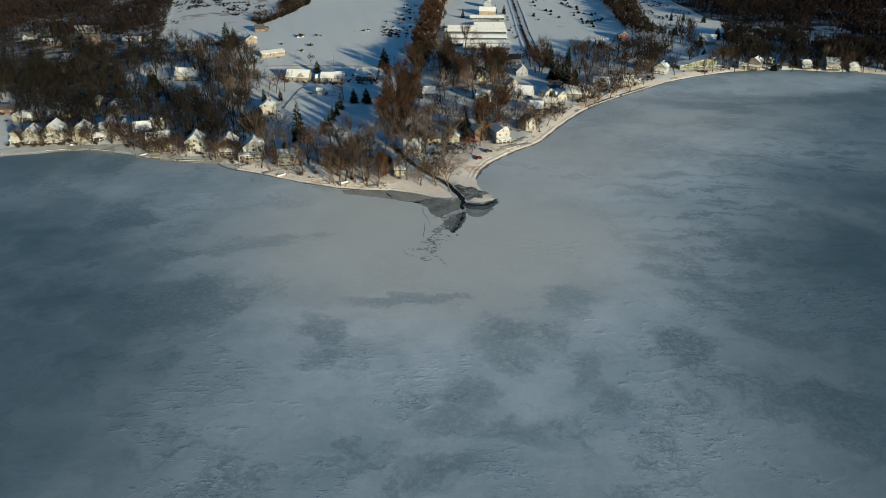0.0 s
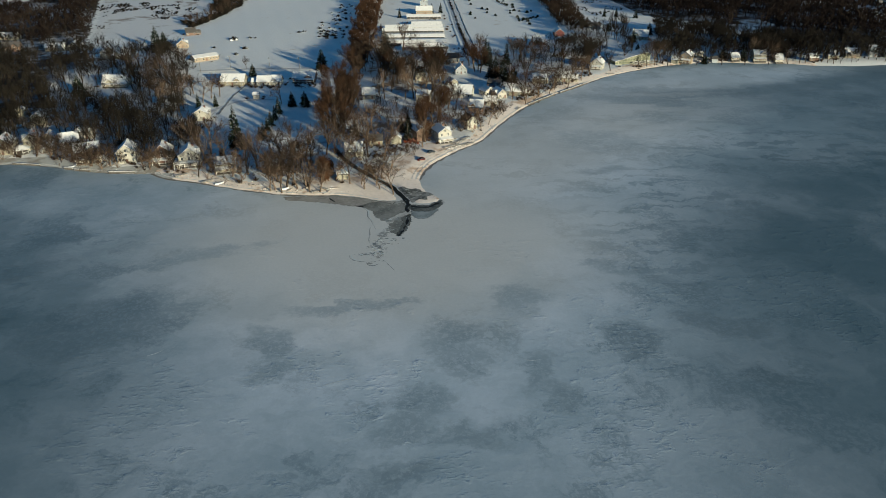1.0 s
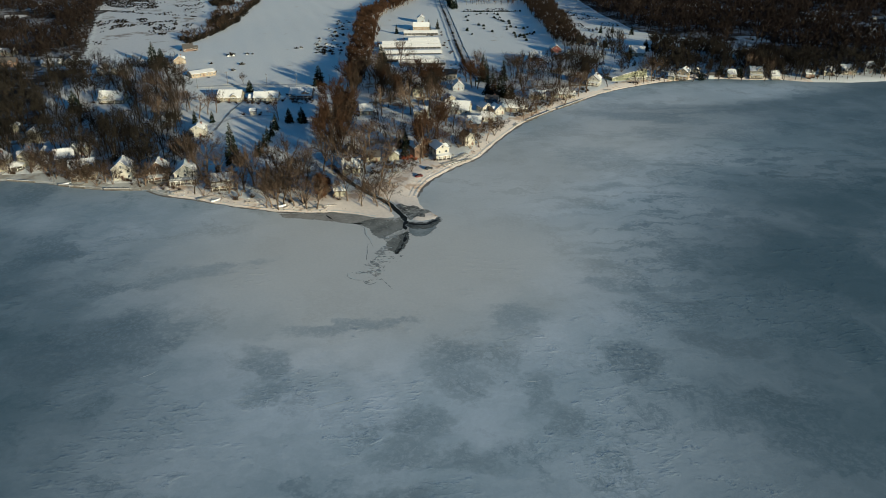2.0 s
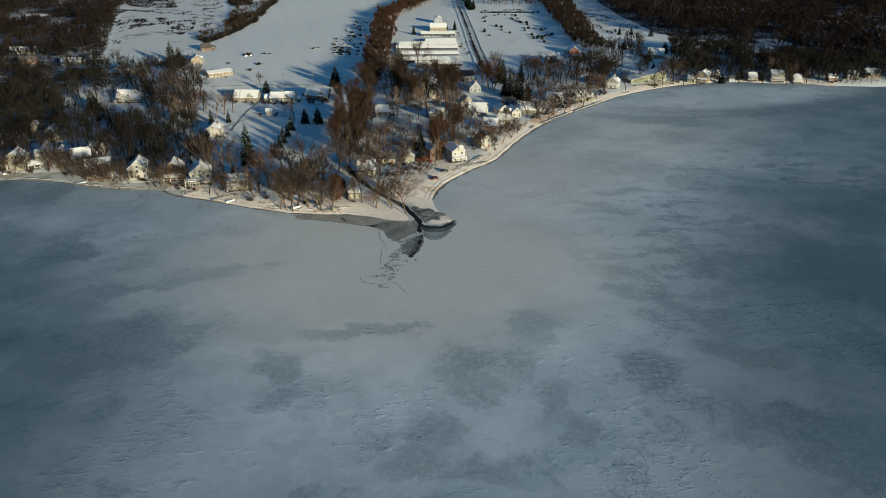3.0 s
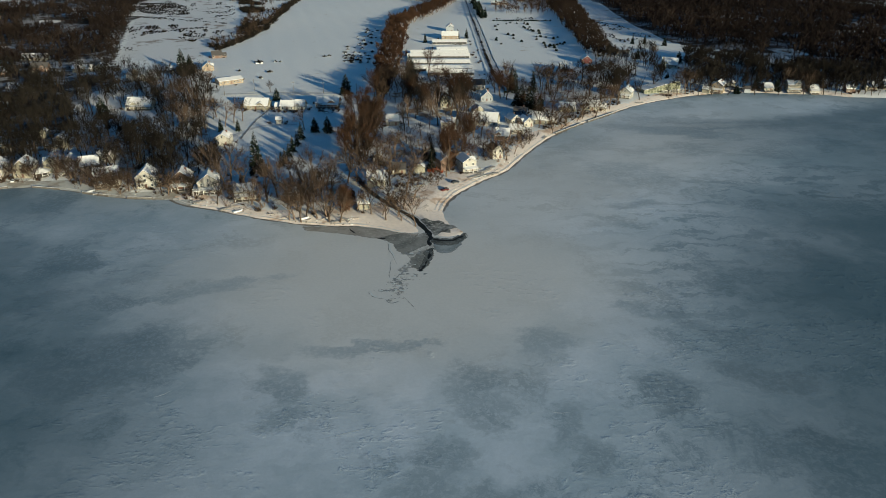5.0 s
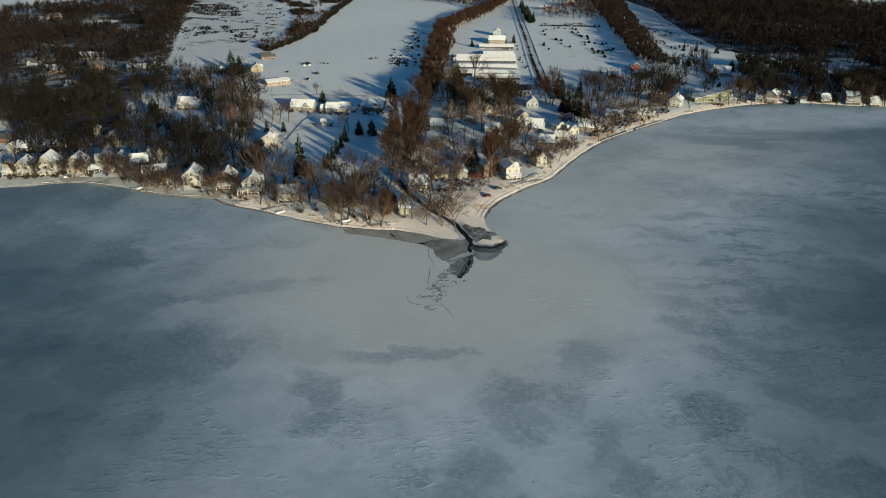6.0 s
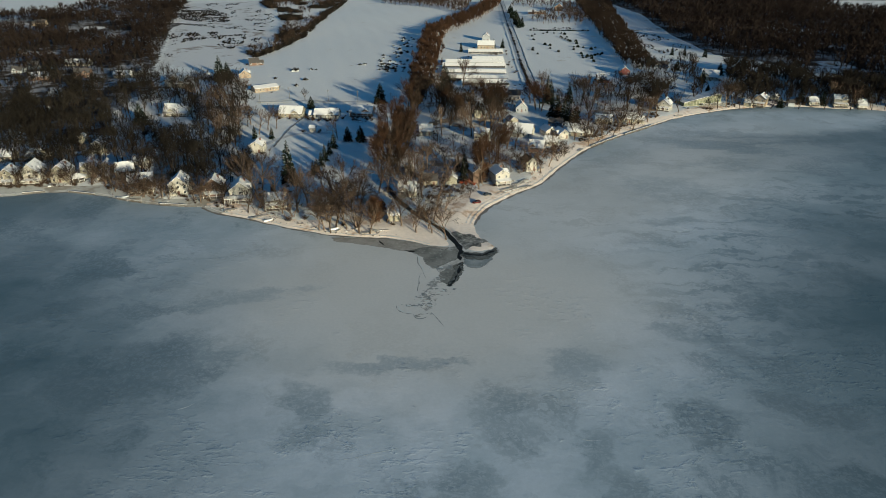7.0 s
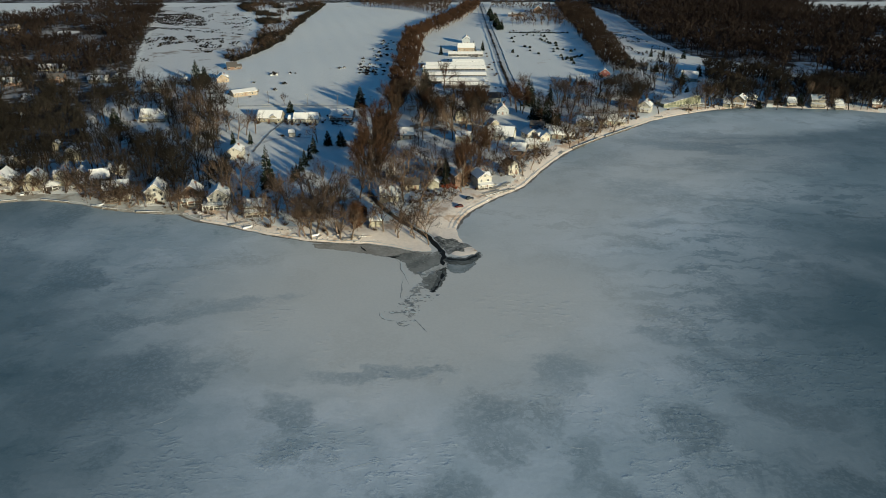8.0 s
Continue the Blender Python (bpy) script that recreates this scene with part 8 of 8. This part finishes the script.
light_pole(83.6, 805.3)
light_pole(89.6, 970.5)
light_pole(19.2, 437.2)
light_pole(-1.9, 439.3)
light_pole(95.8, 521.1)
light_pole(-132.2, 527.0)
footbridge(-26.6, 357.0, 8)
driftwood(-47.5, 296.2, -10, 2.9, 0)
driftwood(-43.2, 295.4, 52, 3.2, 1)
driftwood(-38.4, 294.2, -21, 2.4, 2)
driftwood(-33.0, 293.5, -38, 3.2, 3)
driftwood(-29.5, 293.0, -3, 4.1, 4)
driftwood(-25.8, 292.6, 57, 2.3, 5)
driftwood(-54.0, 298.6, 26, 3.5, 6)
driftwood(-60.5, 301.8, -5, 4.1, 7)
driftwood(-66.5, 304.8, -27, 2.8, 8)
driftwood(-71.8, 308.0, -37, 4.2, 9)
driftwood(-78.6, 311.6, -7, 4.1, 10)
driftwood(-90.2, 317.5, -16, 2.6, 11)
driftwood(-23.0, 294.8, -3, 3.7, 12)
driftwood(-36.0, 296.8, 53, 4.5, 13)
# snow-covered stones and heaved ice along the shore
rubble_rng = np.random.default_rng(31)
heaps = []
for (xa, ya), (xb, yb), n, reach in (((-52, 297), (-20, 291.5), 90, 2.2), ((-112, 326), (-52, 297.5), 150, 2.4), ((-232, 335), (-112, 326), 150, 2.0), ((17, 316), (62, 380), 150, 3.0), ((62, 380), (160, 490), 200, 2.2), ((160, 490), (320, 514), 160, 2.0)):
    for _ in range(n):
        k = rubble_rng.random()
        x, y = xa + (xb - xa) * k + rubble_rng.normal(0, reach), ya + (yb - ya) * k + rubble_rng.normal(0, reach)
        if float(sides(np.array([x]), np.array([y]))[0]) > 0.6 and line_distance(np.array([x]), np.array([y]), CREEK)[0] > 3:
            heaps.append(lump(x, y, height(x, y), 0.14 + 0.36 * rubble_rng.random() ** 3, rubble_rng, rubble_rng.uniform(0.4, 0.8)))
rubble_mesh = mesh_from("shore_rubble", *join(*heaps), [BANK_ICE, STONE], True)
rubble_mesh.polygons.foreach_set("material_index", np.repeat((np.arange(len(heaps)) % 2 == 0).astype(np.int32), len(heaps[0][1])))
tagged(new("shore_rubble", rubble_mesh), "snow-capped stones and heaved ice along the shore", "rubble", kind="stuff")
# broken plates of thin ice that drifted out of the creek
plate_rng = np.random.default_rng(12)
plates = []
for (xa, ya), (xb, yb), n, reach in (((0.6, 253.0), (-7.3, 234.8), 110, 1.5), ((-12, 231.0), (-0.5, 232.2), 34, 0.8), ((-7.5, 225.5), (-4, 226.5), 8, 1.0), ((2.5, 243.0), (-2, 238.5), 26, 1.4), ((-3, 260.5), (6, 262), 30, 1.2), ((-4, 276), (7, 279), 20, 0.9)):
    for _ in range(n):
        k = plate_rng.random()
        x, y = xa + (xb - xa) * k + plate_rng.normal(0, reach * 0.8), ya + (yb - ya) * k + plate_rng.normal(0, reach)
        size = 0.12 + 0.62 * plate_rng.random() ** 2.2
        turn = np.sort(plate_rng.uniform(0, 2 * math.pi, 7))
        k = plate_rng.uniform(0.6, 1.2, 7)
        rim = np.stack([x + np.cos(turn) * k * size * 1.7, y + np.sin(turn) * k * size * 1.2, np.full(7, 0.030)], 1)
        v = np.concatenate([rim, rim - (0, 0, 0.022), [[x, y, 0.034]]])
        f = [(i, (i + 1) % 7, 14) for i in range(7)] + [(7 + i, 7 + (i + 1) % 7, i) for i in range(7)] + [(7 + (i + 1) % 7, (i + 1) % 7, i) for i in range(7)]
        plates.append((v, np.array(f)))
plate_mesh = mesh_from("ice_fragments", *join(*plates), [CRACK, DRIFT, SLUSH_PLATE])
plate_mesh.polygons.foreach_set("material_index", np.repeat(plate_rng.choice([0, 0, 1, 2, 2], len(plates)).astype(np.int32), 21))
tagged(new("ice_fragments", plate_mesh), "broken plates of thin grey ice off the creek", "ice", kind="stuff")


def red_shrub(x, y, tall, seed):
    """A dogwood: many upright red stems from one root."""
    rng = np.random.default_rng(seed)
    n = 150
    turn, tilt = rng.uniform(0, 2 * math.pi, n), rng.uniform(0.05, 0.7, n)
    ways = np.stack([np.cos(turn) * tilt, np.sin(turn) * tilt, rng.uniform(0.7, 1.0, n)], 1) * tall
    starts = np.stack([np.cos(turn) * tilt * 0.6, np.sin(turn) * tilt * 0.6, rng.uniform(-0.1, 0.3, n)], 1)
    me = mesh_from("dogwood_shrub", *blades(starts, ways, np.full(n, 0.09), rng), RED_TWIG)
    ob = tagged(new("dogwood_shrub", me), "red-stemmed dogwood shrub beside a beach house", "shrub", "red shrubs")
    ob.matrix_basis = pose(x, y, height(x, y), 0, 0, seed * 40)


red_shrub(13.3, 352.2, 2.6, 1)
red_shrub(15.7, 353.7, 2.2, 2)
red_shrub(11.1, 353.2, 2.0, 3)
red_shrub(17.3, 351.7, 1.8, 4)
red_shrub(14.3, 355.7, 2.4, 5)
